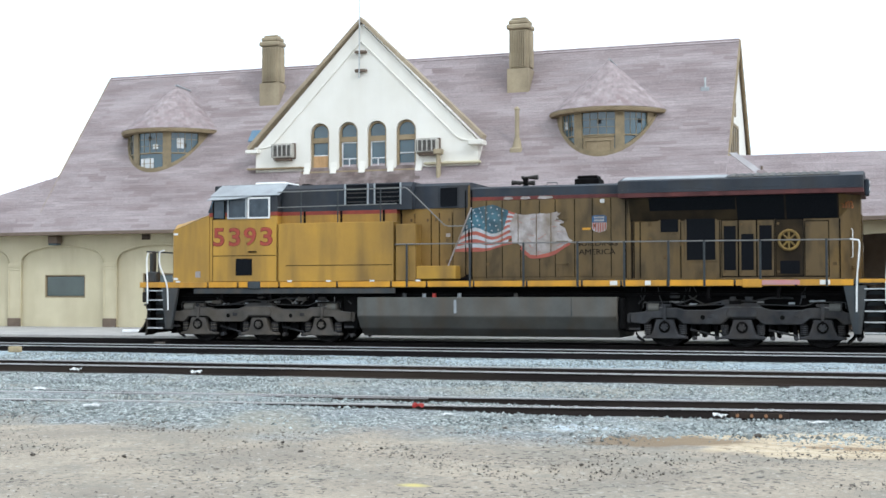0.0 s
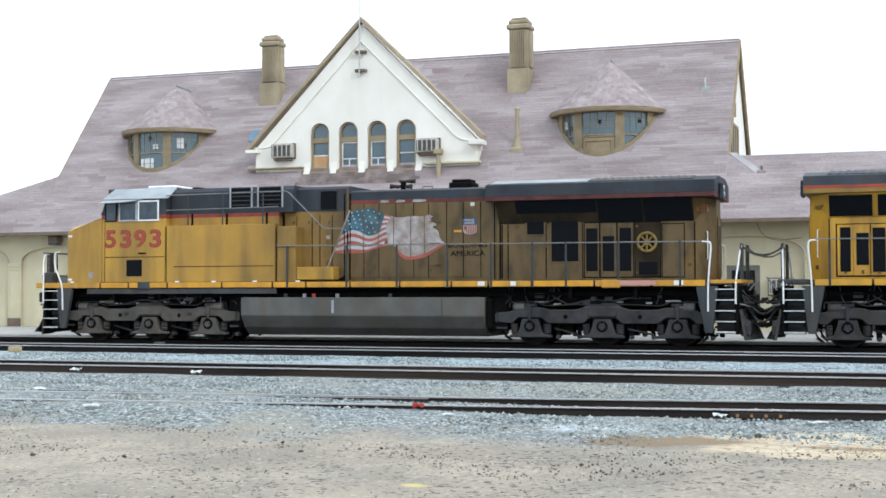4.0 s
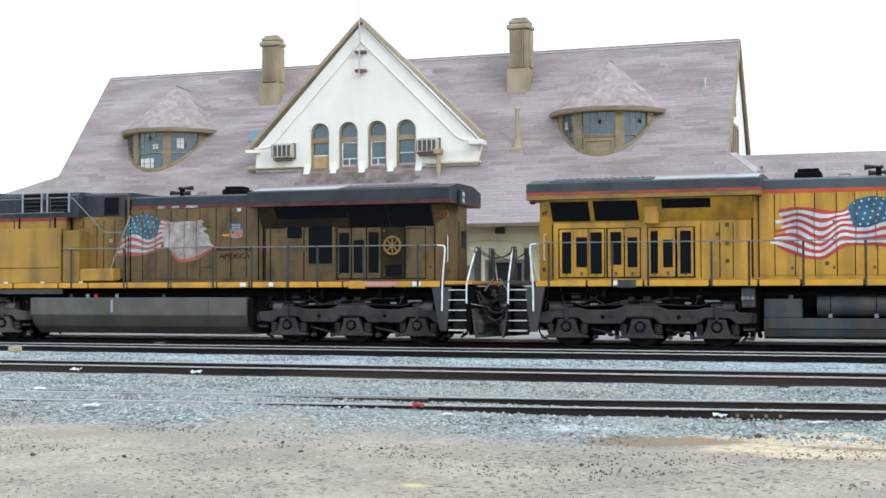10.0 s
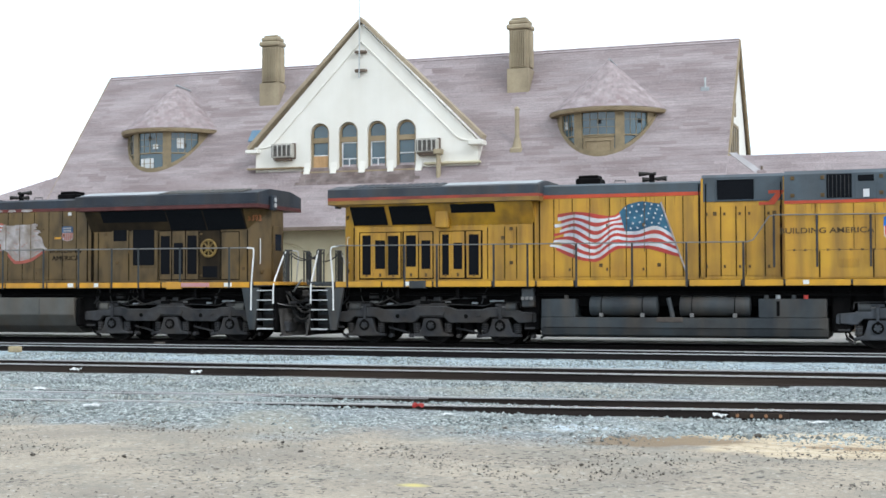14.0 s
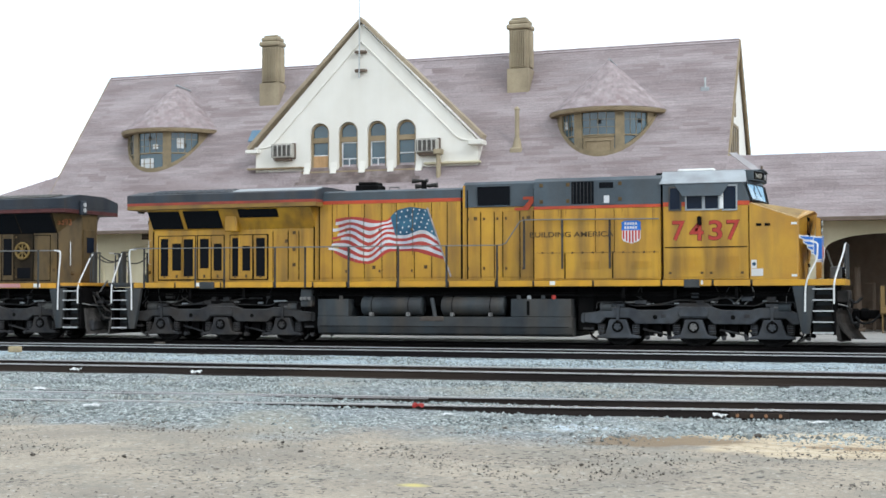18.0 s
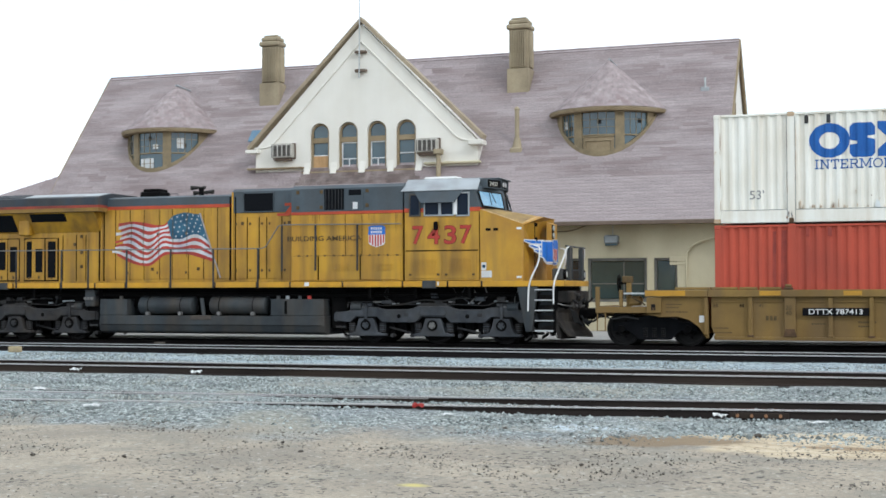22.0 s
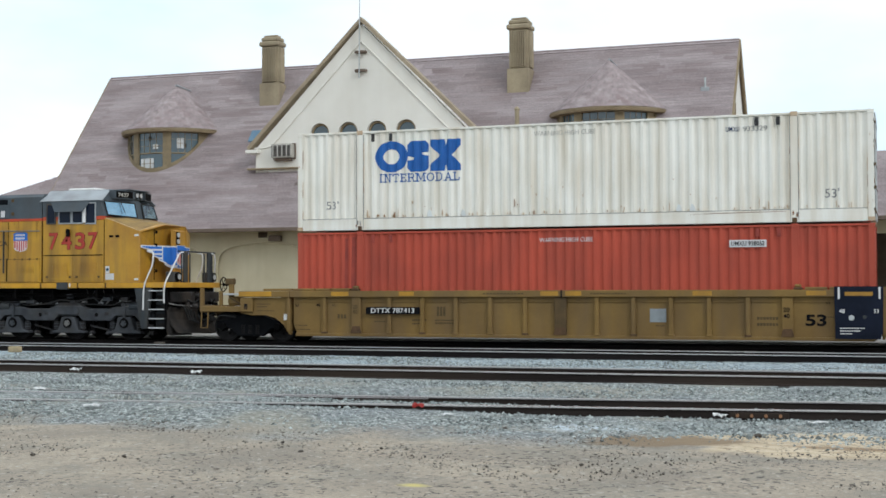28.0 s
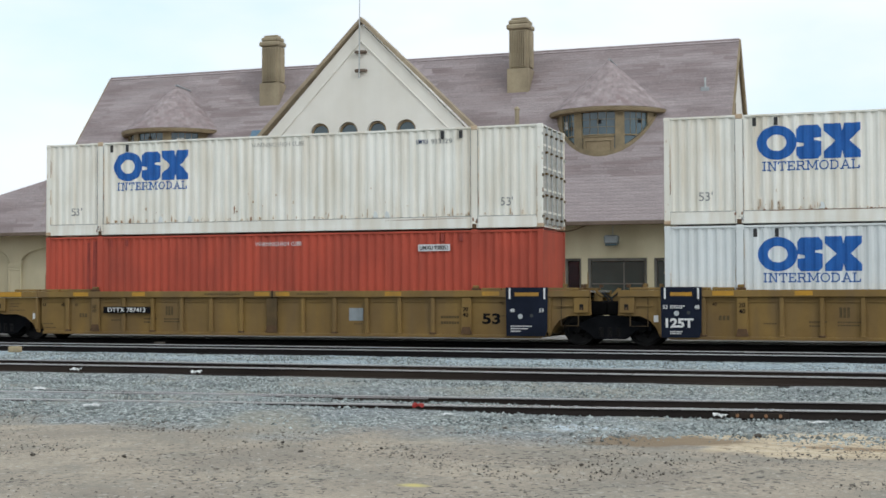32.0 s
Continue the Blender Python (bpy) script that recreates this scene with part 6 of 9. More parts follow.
        part("equipment_stripe", section(2.74, 6.24, [(-1.465, 3.742), (-1.465, 3.82), (1.465, 3.82), (1.465, 3.742)]), Rd, L)
        part("equipment_upper", section(2.74, 6.24, [(-1.46, 3.822), (-1.46, 4.50), (-1.30, 4.60), (1.30, 4.60), (1.46, 4.50), (1.46, 3.822)]), Gr, L)
    else:
        part("equipment_body", section(2.66, 6.28, [(-1.53, 1.79), (-1.53, 3.50), (1.53, 3.50), (1.53, 1.79)], 0.015), Yl, L)
        part("equipment_stripe", section(2.66, 6.28, [(-1.255, 3.742), (-1.255, 3.85), (1.255, 3.85), (1.255, 3.742)]), Rd, L)
        part("equipment_band", section(2.66, 6.28, [(-1.25, 3.502), (-1.25, 3.742), (1.25, 3.742), (1.25, 3.502)]), Yl, L)
        part("equipment_upper", section(2.20, 6.28, [(-1.25, 3.852), (-1.25, 4.52), (-1.1, 4.64), (1.1, 4.64), (1.25, 4.52), (1.25, 3.852)]), Gr, L)
    # blower housing, the taller first part of the hood
    part("hood_body", section(0.55, 2.73, [(-0.97, 1.79), (-0.97, 3.87), (0.97, 3.87), (0.97, 1.79)], 0.01), Yl, L)
    part("hood_upper", section(0.55, 2.20 if not clean else 2.73, [(-0.98, 3.872), (-0.98, 4.52), (-0.85, 4.60), (0.85, 4.60), (0.98, 4.52), (0.98, 3.872)]), Gr, L)
    ga, gb = (0.95, 1.93) if clean else (0.89, 1.43)
    part("intake_grille", bx(ga, gb, -1.0, -0.975, 3.90, 4.46, 0.005), M_SCREEN, L)
    part("grille_frame", tube([(d * ga, -1.0, 3.90), (d * gb, -1.0, 3.90), (d * gb, -1.0, 4.46), (d * ga, -1.0, 4.46), (d * ga, -1.0, 3.90)], 0.018, 4), Gr, L)
    # engine hood with doors
    part("hood_body", section(-4.05, 0.54, [(-0.97, 1.79), (-0.97, 4.06), (0.97, 4.06), (0.97, 1.79)], 0.01), Yl, L)
    part("hood_stripe", section(-4.05, 0.54, [(-0.973, 4.062), (-0.973, 4.16), (0.973, 4.16), (0.973, 4.062)]), Rd, L)
    part("hood_upper", section(-4.05, 0.54, [(-0.97, 4.162), (-0.97, 4.40), (-0.80, 4.46), (0.80, 4.46), (0.97, 4.40), (0.97, 4.162)]), Gr, L)
    doors = [-4.0, -3.52, -3.0, -2.5, -1.95, -1.5, -0.95, -0.42, 0.05, 0.5]
    for a, c in zip(doors, doors[1:]):
        dr = part("hood_door", bx(a + 0.012, c - 0.012, -0.985, -0.97, 1.90, 4.05, 0.004), Yl, L)
        part("door_gap", bx(c - 0.011, c + 0.011, -0.978, -0.97, 1.88, 4.05), M_TRUCK_DK, L)
        if round(a * 10) % 2:
            part("latch", bx(c - 0.10, c - 0.05, -1.0, -0.986, 2.05, 2.13, 0.004), M_LATCH, dr)
            part("latch", bx(c - 0.10, c - 0.05, -1.0, -0.986, 3.25, 3.33, 0.004), M_LATCH, dr)
    for a, c in ((0.60, 1.05), (1.07, 1.45), (1.47, 1.70), (1.72, 2.2), (2.22, 2.6)):
        dr = part("hood_door", bx(a + 0.012, c - 0.012, -0.985, -0.97, 1.90, 3.74, 0.004), Yl, L)
        part("door_gap", bx(c - 0.011, c + 0.011, -0.978, -0.97, 1.88, 3.74), M_TRUCK_DK, L)
        part("latch", bx(a + 0.05, a + 0.11, -1.0, -0.986, 2.1, 2.18, 0.004), M_LATCH, dr)
        part("latch", bx(a + 0.05, a + 0.11, -1.0, -0.986, 3.5, 3.58, 0.004), M_LATCH, dr)
    for a in (-4.10, -3.93, 0.48, 0.66, 2.62):
        part("door_gap", bx(a - 0.015, a + 0.015, -1.0, -0.97, 1.85, 4.36), M_TRUCK_DK, L)
    for a in (-4.03, 0.56, 2.70):
        part("hood_seam", bx(a - 0.03, a + 0.03, -0.995, -0.97, 1.85, 4.40 if a < 0.5 else 4.5, 0.004), Yl, L)
    # exhaust, horn
    ex = part("exhaust_outlet", bx(-3.05, -2.35, -0.35, 0.35, 4.46, 4.66, 0.03), M_TRUCK_DK, L)
    part("exhaust_rim", bx(-2.98, -2.42, -0.28, 0.28, 4.66, 4.75, 0.02), M_TRUCK_DK, ex)
    hb = part("horn_bracket", bx(-0.98, -0.84, -0.30, -0.20, 4.46, 4.72, 0.01), M_TRUCK_DK, L)
    for hx, hz, dd in ((-1.15, 4.74, -1), (-0.62, 4.60, 1), (-1.05, 4.58, -1)):
        part("horn", cyl((d * (hx - dd * 0.28), -0.25, hz), (d * (hx + dd * 0.12), -0.25, hz), 0.024, 0.075, 12), M_HORN, hb)
        part("horn_throat", cyl((d * (hx - dd * 0.36), -0.25, hz), (d * (hx - dd * 0.28), -0.25, hz), 0.05, 0.05, 10), M_HORN, hb)
    part("lifting_lug", tube([(d * -1.9, -0.5, 4.44), (d * -1.9, -0.5, 4.55), (d * -1.6, -0.5, 4.55), (d * -1.6, -0.5, 4.44)], 0.015, 5), M_FRAME, L)
    # radiator house: body, sloping screens, broad wings
    part("radiator_body", section(-9.52, -4.06, [(-0.97, 1.79), (-0.97, 3.38), (0.97, 3.38), (0.97, 1.79)], 0.01), Yl, L)
    # the sooty one's throat also carries the wing's shade in its black
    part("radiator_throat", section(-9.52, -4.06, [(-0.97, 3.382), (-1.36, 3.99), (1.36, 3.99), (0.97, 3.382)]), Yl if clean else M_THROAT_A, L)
    # the end of the house tapers in plan to the end door
    tail = part("radiator_end", loft([[(d * a, b, z) for a, b in ((-9.522, -0.97 - f), (-10.04, -0.42), (-10.04, 0.42), (-9.522, 0.97 + f))] for z, f in ((1.79, 0.0), (3.38, 0.0), (3.99, 0.30))]), Yl, L)
    for s in (-1, 1):
        part("grab_handle", tube([(d * -9.80, s * 0.68, 2.35), (d * -9.84, s * 0.74, 2.37), (d * -9.84, s * 0.74, 3.08), (d * -9.80, s * 0.68, 3.10)], 0.014, 6), M_WHITE, tail, "white grab handle")
        part("end_seam", box(*sorted((d * -9.545, d * -9.515)), *sorted((s * 0.965, s * 0.985)), 1.82, 3.36), M_TRUCK_DK, tail)
        part("drain_valve", box(*sorted((d * -9.90, d * -9.82)), *sorted((s * 0.60, s * 0.70)), 2.05, 2.16, 0.02), M_LATCH, tail)
    scr = ((-9.52, -8.45), (-8.32, -7.10), (-6.45, -5.15)) if clean else ((-9.48, -8.20), (-8.15, -6.93), (-6.90, -4.62))
    for i, (a, c) in enumerate(scr):
        lo, hi = (0.06, 0.92) if clean and i < 2 else (0.55, 0.95) if clean else (0.0, 1.0) if i < 2 else (0.44, 1.0)
        f = lambda t: (-0.97 - 0.39 * t - 0.012, 3.382 + 0.608 * t)
        p, q = X(a, c)
        part("radiator_screen", prism([f(lo), f(hi), (f(hi)[0] + 0.02, f(hi)[1]), (f(lo)[0] + 0.02, f(lo)[1])], p, q, "X"), M_SCREEN, L, "black intake screen")
    part("wing_edge", section(-10.14, -3.82, [(-1.50, 4.0), (-1.50, 4.12), (1.50, 4.12), (1.50, 4.0)], 0.008), M_WING_YEL if clean else M_RED_A, L)
    part("wing_stripe", section(-10.14, -3.82, [(-1.503, 4.122), (-1.503, 4.20), (1.503, 4.20), (1.503, 4.122)]), M_WING_RED if clean else M_GREY_A, L)
    part("wing", section(-10.14, -3.82, [(-1.50, 4.202), (-1.50, 4.44), (-1.38, 4.47), (-0.7, 4.60), (0.7, 4.60), (1.38, 4.47), (1.50, 4.44), (1.50, 4.202)]), M_WING_B if clean else Gr, L)
    for s in (-1, 1):
        for a, c, m in ((-9.55, -6.72, M_WING_B if clean else M_FRAME), (-6.66, -3.9, M_ROOF)):
            q = [Vector((d * a, s * 1.36, 4.49)), Vector((d * c, s * 1.36, 4.49)), Vector((d * c, s * 0.72, 4.615)), Vector((d * a, s * 0.72, 4.615))]
            part("radiator_top", slab(q, 0.012, bmesh.new()), m, L)
        for k in range(14):
            a = -9.5 + k * 0.2
            q = [Vector((d * a, s * 1.36, 4.50)), Vector((d * (a + 0.11), s * 1.36, 4.50)), Vector((d * (a + 0.11), s * 0.72, 4.635)), Vector((d * a, s * 0.72, 4.635))]
            part("radiator_louvre", slab(q, 0.012, bmesh.new()), M_WING_B if clean else M_TANK_A, L)
    part("tail_light", bx(-10.26, -10.14, -0.75, -0.45, 3.95, 4.40, 0.03), M_GREY_A, L)
    for zz in (4.10, 4.27):
        part("lens", cyl((d * -10.262, -0.60, zz), (d * -10.29, -0.60, zz), 0.07, n=12), M_LENS, L)
    part("end_door", bx(-10.075, -10.042, -0.35, 0.35, 1.85, 3.5, 0.01), Yl, L)
    part("door_window", bx(-10.085, -10.076, -0.20, 0.20, 2.75, 3.25), M_CABGLASS, L)
    # ---- ends: steps, railings, pilot, coupler
    for sgn, e in ((-1, -10.0), (1, 10.0)):
        steps(d * (e + sgn * 0.12), d * (e + sgn * 0.66), L)
        part("step_bracket", prism([(d * (e - sgn * 0.38), 1.62), (d * (e + sgn * 0.20), 1.62), (d * (e + sgn * 0.05), 0.38), (d * (e - sgn * 0.14), 0.38)], -1.53, -1.40, b=0.01), M_TANK_B, L)
        part("step_bracket", prism([(d * (e - sgn * 0.38), 1.62), (d * (e + sgn * 0.20), 1.62), (d * (e + sgn * 0.05), 0.38), (d * (e - sgn * 0.14), 0.38)], 1.40, 1.53, b=0.01), M_TANK_B, L)
        part("end_sill", bx(e + sgn * 0.003, e + sgn * (0.95 if sgn > 0 else 0.80), -1.515, 1.515, 1.63 if sgn > 0 else 1.69, 1.79, 0.01), sill if sgn > 0 or not clean else M_FRAME, L)
        part("pilot", bx(e + sgn * 0.62, e + sgn * 0.72, -1.45, 1.45, 0.35, 1.63, 0.02), M_TRUCK_DK, L)
        cp = part("coupler", bx(e + sgn * 0.7, e + sgn * 1.05, -0.12, 0.12, 0.72, 0.98, 0.03), M_TRUCK_DK, L)
        part("knuckle", bx(e + sgn * 1.02, e + sgn * 1.26, -0.22, 0.14, 0.68, 1.02, 0.06), M_TRUCK_DK, cp)
        part("draft_gear", bx(e + sgn * 0.3, e + sgn * 0.72, -0.35, 0.35, 0.6, 1.15, 0.03), M_TRUCK_DK, L)
        for s in (-1, 1):
            if sgn < 0:
                part("grab_rail", tube(arc([(d * (e + 0.06), s * 1.55, 0.95), (d * (e + 0.05), s * 1.55, 1.75), (d * (e - 0.03), s * 1.55, 2.62), (d * (e - 0.02), s * 1.54, 2.78), (d * (e + 0.20), s * 1.53, 2.80)]), 0.024, 7), M_WHITE, L)
            else:
                part("grab_rail", tube(arc([(d * (e - sgn * 0.06), s * 1.55, 0.95), (d * (e - sgn * 0.04), s * 1.55, 1.72), (d * (e + sgn * 0.26), s * 1.53, 2.32), (d * (e + sgn * 0.27), s * 1.50, 2.72), (d * (e + sgn * 0.10), s * 1.50, 2.76)]), 0.024, 7), M_WHITE, L)
            ro = 0.93 if sgn > 0 else 0.74
            part("grab_rail", tube(arc([(d * (e + sgn * 0.66), s * 1.54, 1.15), (d * (e + sgn * 0.66), s * 1.54, 1.72), (d * (e + sgn * (ro - 0.03)), s * (1.20 if sgn > 0 else 1.0), 2.50), (d * (e + sgn * ro), s * (1.08 if sgn > 0 else 0.86), 2.70), (d * (e + sgn * ro), s * (0.85 if sgn > 0 else 0.70), 2.72)]), 0.024, 7), M_WHITE, L)
            for q in range(3):
                part("end_post", cyl((d * (e + sgn * (ro - 0.01)), s * (0.45 + 0.25 * q), 1.7), (d * (e + sgn * (ro - 0.01)), s * (0.45 + 0.25 * q), 2.70), 0.024, n=8), M_RAILING, L)
            part("end_panel", bx(e + sgn * (ro - 0.03), e + sgn * (ro + 0.03), *sorted((s * 0.62, s * 0.86)), 1.785, 2.74, 0.015), M_TANK_B, L)
            for q in range(4):
                y0 = s * (0.35 + 0.16 * q)
                part("brake_hose", tube(arc([(d * (e + sgn * 0.72), y0, 1.05 + 0.1 * (q % 2)), (d * (e + sgn * 0.98), y0, 1.0), (d * (e + sgn * 1.08), y0 * 0.95, 0.62), (d * (e + sgn * 1.22), y0 * 0.9, 0.50 + 0.05 * q)]), 0.026, 6), M_RUBBER, L)
            part("mu_cable", tube(arc([(d * (e + sgn * 0.72), s * 0.8, 1.5), (d * (e + sgn * 1.0), s * 0.75, 1.25), (d * (e + sgn * 1.15), s * 0.55, 1.15), (d * (e + sgn * 1.3), s * 0.5, 1.3)]), 0.03, 6), M_RUBBER, L)
            part("uncoupling_lever", tube(arc([(d * (e + sgn * 0.75), s * 1.42, 1.15), (d * (e + sgn * 0.95), s * 1.3, 1.1), (d * (e + sgn * 0.98), s * 0.3, 1.05)]), 0.018, 5), M_PIPE, L)
        if sgn > 0:
            handrail([(d * (e + 0.92), -1.15, 2.74), (d * (e + 0.92), 1.15, 2.74)], L, 0.025)
        else:
            for s in (-1, 1):
                handrail([(d * (e - 0.73), s * 0.86, 2.74), (d * (e - 0.73), s * 0.40, 2.74)], L, 0.022)
    for s in (-1, 1):
        dl = part("ditch_light", bx(10.55, 10.85, *sorted((s * 0.95, s * 1.28)), 1.79, 2.12, 0.03), M_FRAME, L)
        part("bezel", cyl((d * 10.85, s * 1.1, 1.96), (d * 10.93, s * 1.1, 1.96), 0.14, n=16), M_TRUCK_DK, dl)
        part("lens", cyl((d * 10.93, s * 1.1, 1.96), (d * 10.94, s * 1.1, 1.96), 0.085, n=16), M_LENS, dl)
    # snow plough at the cab end
    rows = []
    for z, out in ((0.98, 0.0), (0.85, -0.05), (0.62, -0.02), (0.40, 0.10), (0.20, 0.28)):
        front = [(10.80 + out + 0.34 * (1 - abs(q)), 1.40 * q, z + 0.06 * abs(q)) for q in (-1, -0.6, -0.25, 0, 0.25, 0.6, 1)]
        rows.append([(d * a, b, c) for a, b, c in front] + [(d * (a - 0.05), b, c) for a, b, c in front[::-1]])
    part("plough", loft(rows), M_PLOUGH, L, "dished snow plough")
    # dusty drawgear boxes and guards between the plough and the frame
    for s in (-1, 1):
        part("guard_plate", loft([[(d * 10.66, s * 1.45, 0.95), (d * 10.72, s * 1.45, 0.95), (d * 10.72, s * 0.5, 0.95), (d * 10.66, s * 0.5, 0.95)], [(d * 10.72, s * 1.45, 0.22), (d * 10.82, s * 1.40, 0.18), (d * 11.05, s * 0.5, 0.18), (d * 10.95, s * 0.5, 0.22)]]), M_PLOUGH, L)
        part("anticlimber", bx(10.7, 11.0, *sorted((s * 0.25, s * 1.3)), 1.18, 1.5, 0.03), M_PLOUGH, L)
        part("coupler_pocket", bx(-10.72, -11.0, *sorted((s * 0.25, s * 1.2)), 0.30, 0.62, 0.04), M_TRUCK, L)
    # plain dark blocks, added to black out the gap between tank and truck
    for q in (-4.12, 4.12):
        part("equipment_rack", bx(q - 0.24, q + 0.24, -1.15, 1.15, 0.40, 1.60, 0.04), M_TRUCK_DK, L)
    part("rear_plough", loft([[(d * -10.72, y, 1.0) for y in (-1.30, 0, 1.30)] + [(d * -10.78, y, 1.0) for y in (1.30, 0, -1.30)],
                              [(d * x, y, 0.20) for x, y in ((-10.85, -1.35), (-11.18, 0), (-10.85, 1.35), (-10.91, 1.35), (-11.24, 0), (-10.91, -1.35))]]), M_DUSTY, L)
    rg = random.Random(12)
    for k in range(14):
        yy, zz = rg.uniform(-1.2, 1.0), rg.uniform(0.55, 1.5)
        part("drawgear_bracket", bx(-10.74, -10.98 - rg.uniform(0, 0.1), yy, yy + rg.uniform(0.1, 0.35), zz, zz + rg.uniform(0.08, 0.3), 0.03), rg.choice((M_DUSTY, M_DUSTY, M_TRUCK, M_TRUCK_DK)), L)
        part("drawgear_bracket", bx(10.74, 10.94 + rg.uniform(0, 0.1), yy, yy + rg.uniform(0.1, 0.3), max(1.0, zz), max(1.0, zz) + rg.uniform(0.08, 0.25), 0.03), rg.choice((M_DUSTY, M_TRUCK, M_TRUCK_DK)), L)
    truck(d * 7.05, L, 3, clean, clean, M_TRUCK_B if clean else M_TRUCK_A)
    truck(d * -7.05, L, 4, clean, False, M_TRUCK)
    return L


# ---------------------------------------------------------------- leading sooty locomotive, cab to -x
loco_a = locomotive(-1, False, "sooty yellow and grey diesel locomotive with half worn flag")
travelling.append((loco_a, -63.0))
Y0 = -1.53
# drooping chain and cables across to the next locomotive's end
for y, z0, sag in ((-0.72, 2.66, 0.24), (-0.45, 2.66, 0.20), (0.72, 2.66, 0.24)):
    part("safety_chain", tube([(10.76 + 1.02 * k / 10, y, z0 - sag * (1 - (2 * k / 10 - 1) ** 2)) for k in range(11)], 0.020, 6), M_DUSTY, loco_a)
for y, z0, sag, r in ((-0.62, 1.50, 0.62, 0.034), (-0.42, 1.46, 0.48, 0.030), (-0.80, 1.40, 0.72, 0.026), (0.5, 1.5, 0.55, 0.034)):
    part("jumper_cable", tube([(10.74 + 1.06 * k / 10, y, z0 - sag * (1 - (2 * k / 10 - 1) ** 2)) for k in range(11)], r, 7), M_DUSTY if y < -0.5 else M_RUBBER, loco_a)
for x, lean in ((10.90, 0.28), (11.62, -0.26)):
    part("hose_bracket", loft([[(x, -0.75, 1.50), (x + 0.05, -0.75, 1.50), (x + 0.05, -0.70, 1.50), (x, -0.70, 1.50)], [(x + lean, -0.75, 1.86), (x + lean + 0.05, -0.75, 1.86), (x + lean + 0.05, -0.70, 1.86), (x + lean, -0.70, 1.86)]]), M_PIPE, loco_a)
# skirt under the sill at the cab end
part("skirt", box(-9.1, -2.62, -1.50, -1.42, 1.44, 1.62, 0.01), M_FRAME, loco_a)
tank = part("fuel_tank", prism([(-1.48, 1.33), (-1.48, 0.80), (-1.25, 0.45), (-0.95, 0.22), (0.95, 0.22), (1.25, 0.45), (1.48, 0.80), (1.48, 1.33)], -3.79, 3.77, "X", 0.02), M_TANK_A, loco_a, "dusty grey fuel tank")
part("sight_glass", box(-0.86, -0.78, -1.50, -1.482, 0.88, 1.25, 0.005), M_ROOF, tank)
part("tank_seam", box(2.5, 2.53, -1.488, -1.48, 0.82, 1.30), M_FRAME, tank)
for fx, m in ((-2.4, M_FRAME), (-1.8, M_ROOF), (-1.5, M_DECAL_R), (-0.75, M_ROOF), (0.9, M_FRAME)):
    part("filler_cap", cyl((fx, -1.30, 1.33), (fx, -1.30, 1.44), 0.06, n=10), m, tank)
part("tank_end_plate", box(3.80, 3.95, -1.42, 1.42, 0.45, 1.30, 0.04), M_TRUCK_DK, loco_a)
# cab side windows: sliding pair with pale frames
for a, c, fr, m in ((-8.42, -8.02, 0.03, M_TRUCK_DK), (-7.94, -7.30, 0.045, M_ROOF), (-7.27, -6.54, 0.045, M_WHITE)):
    w = part("cab_window", box(a + fr, c - fr, -1.545, -1.535, 3.66 + fr, 4.29 - fr), M_CABGLASS_A, loco_a)
    bm = bmesh.new()
    for q in ((a, a + fr, 3.66, 4.29), (c - fr, c, 3.66, 4.29), (a + fr, c - fr, 3.66, 3.66 + fr), (a + fr, c - fr, 4.29 - fr, 4.29)):
        box(q[0], q[1], -1.56, -1.532, q[2], q[3], bm=bm)
    part("window_frame", bm, m, w)
part("sun_visor", slab([(-8.45, -1.54, 4.33), (-7.1, -1.54, 4.33), (-7.6, -1.80, 4.24), (-8.5, -1.80, 4.22)], 0.015, bmesh.new()), M_ROOF, loco_a)
def cab_number(text, places, z, h, m, parent, label):
    """Painted figures with a dark edge, each at its own place."""
    for ch, (a, c) in zip(text, places):
        letters(ch, a - 0.012, Y0 - 0.001, z - 0.012, h + 0.024, M_NUMBER_EDGE, parent, c - a + 0.024, "figure_edge", "", 0.03)
        letters(ch, a, Y0 - 0.006, z, h, m, parent, c - a, "cab_figure", label, 0.008)


cab_number("5393", ((-8.41, -8.06), (-7.885, -7.525), (-7.39, -7.0), (-6.855, -6.47)), 2.86, 0.53, M_NUMBER_A, loco_a, "dull red cab number")
part("cab_vent", box(-7.67, -7.13, Y0 - 0.012, Y0, 1.98, 2.48, 0.005), M_SCREEN, loco_a)
part("door_seam", box(-8.42, -6.35, Y0 - 0.004, Y0, 2.555, 2.575), M_TRUCK_DK, loco_a)
part("door_seam", box(-6.03, -2.70, Y0 - 0.004, Y0, 2.25, 2.27), M_TRUCK_DK, loco_a)
part("door_seam", box(-8.45, -8.43, Y0 - 0.003, Y0, 1.82, 3.70), M_TRUCK_DK, loco_a)
part("door_seam", box(-6.33, -6.31, Y0 - 0.003, Y0, 1.82, 3.48), M_TRUCK_DK, loco_a)
part("grab_handle", box(-7.25, -6.98, Y0 - 0.05, Y0, 2.66, 2.70, 0.01), M_TRUCK_DK, loco_a)
part("notice", box(-9.02, -8.85, Y0 - 0.006, Y0, 1.93, 2.11), M_WORN_W, loco_a)
for a in (-5.55, -4.38, -3.05):
    part("rib", box(a - 0.03, a + 0.03, -1.27, -1.25, 3.50, 3.85), M_TRUCK_DK, loco_a)
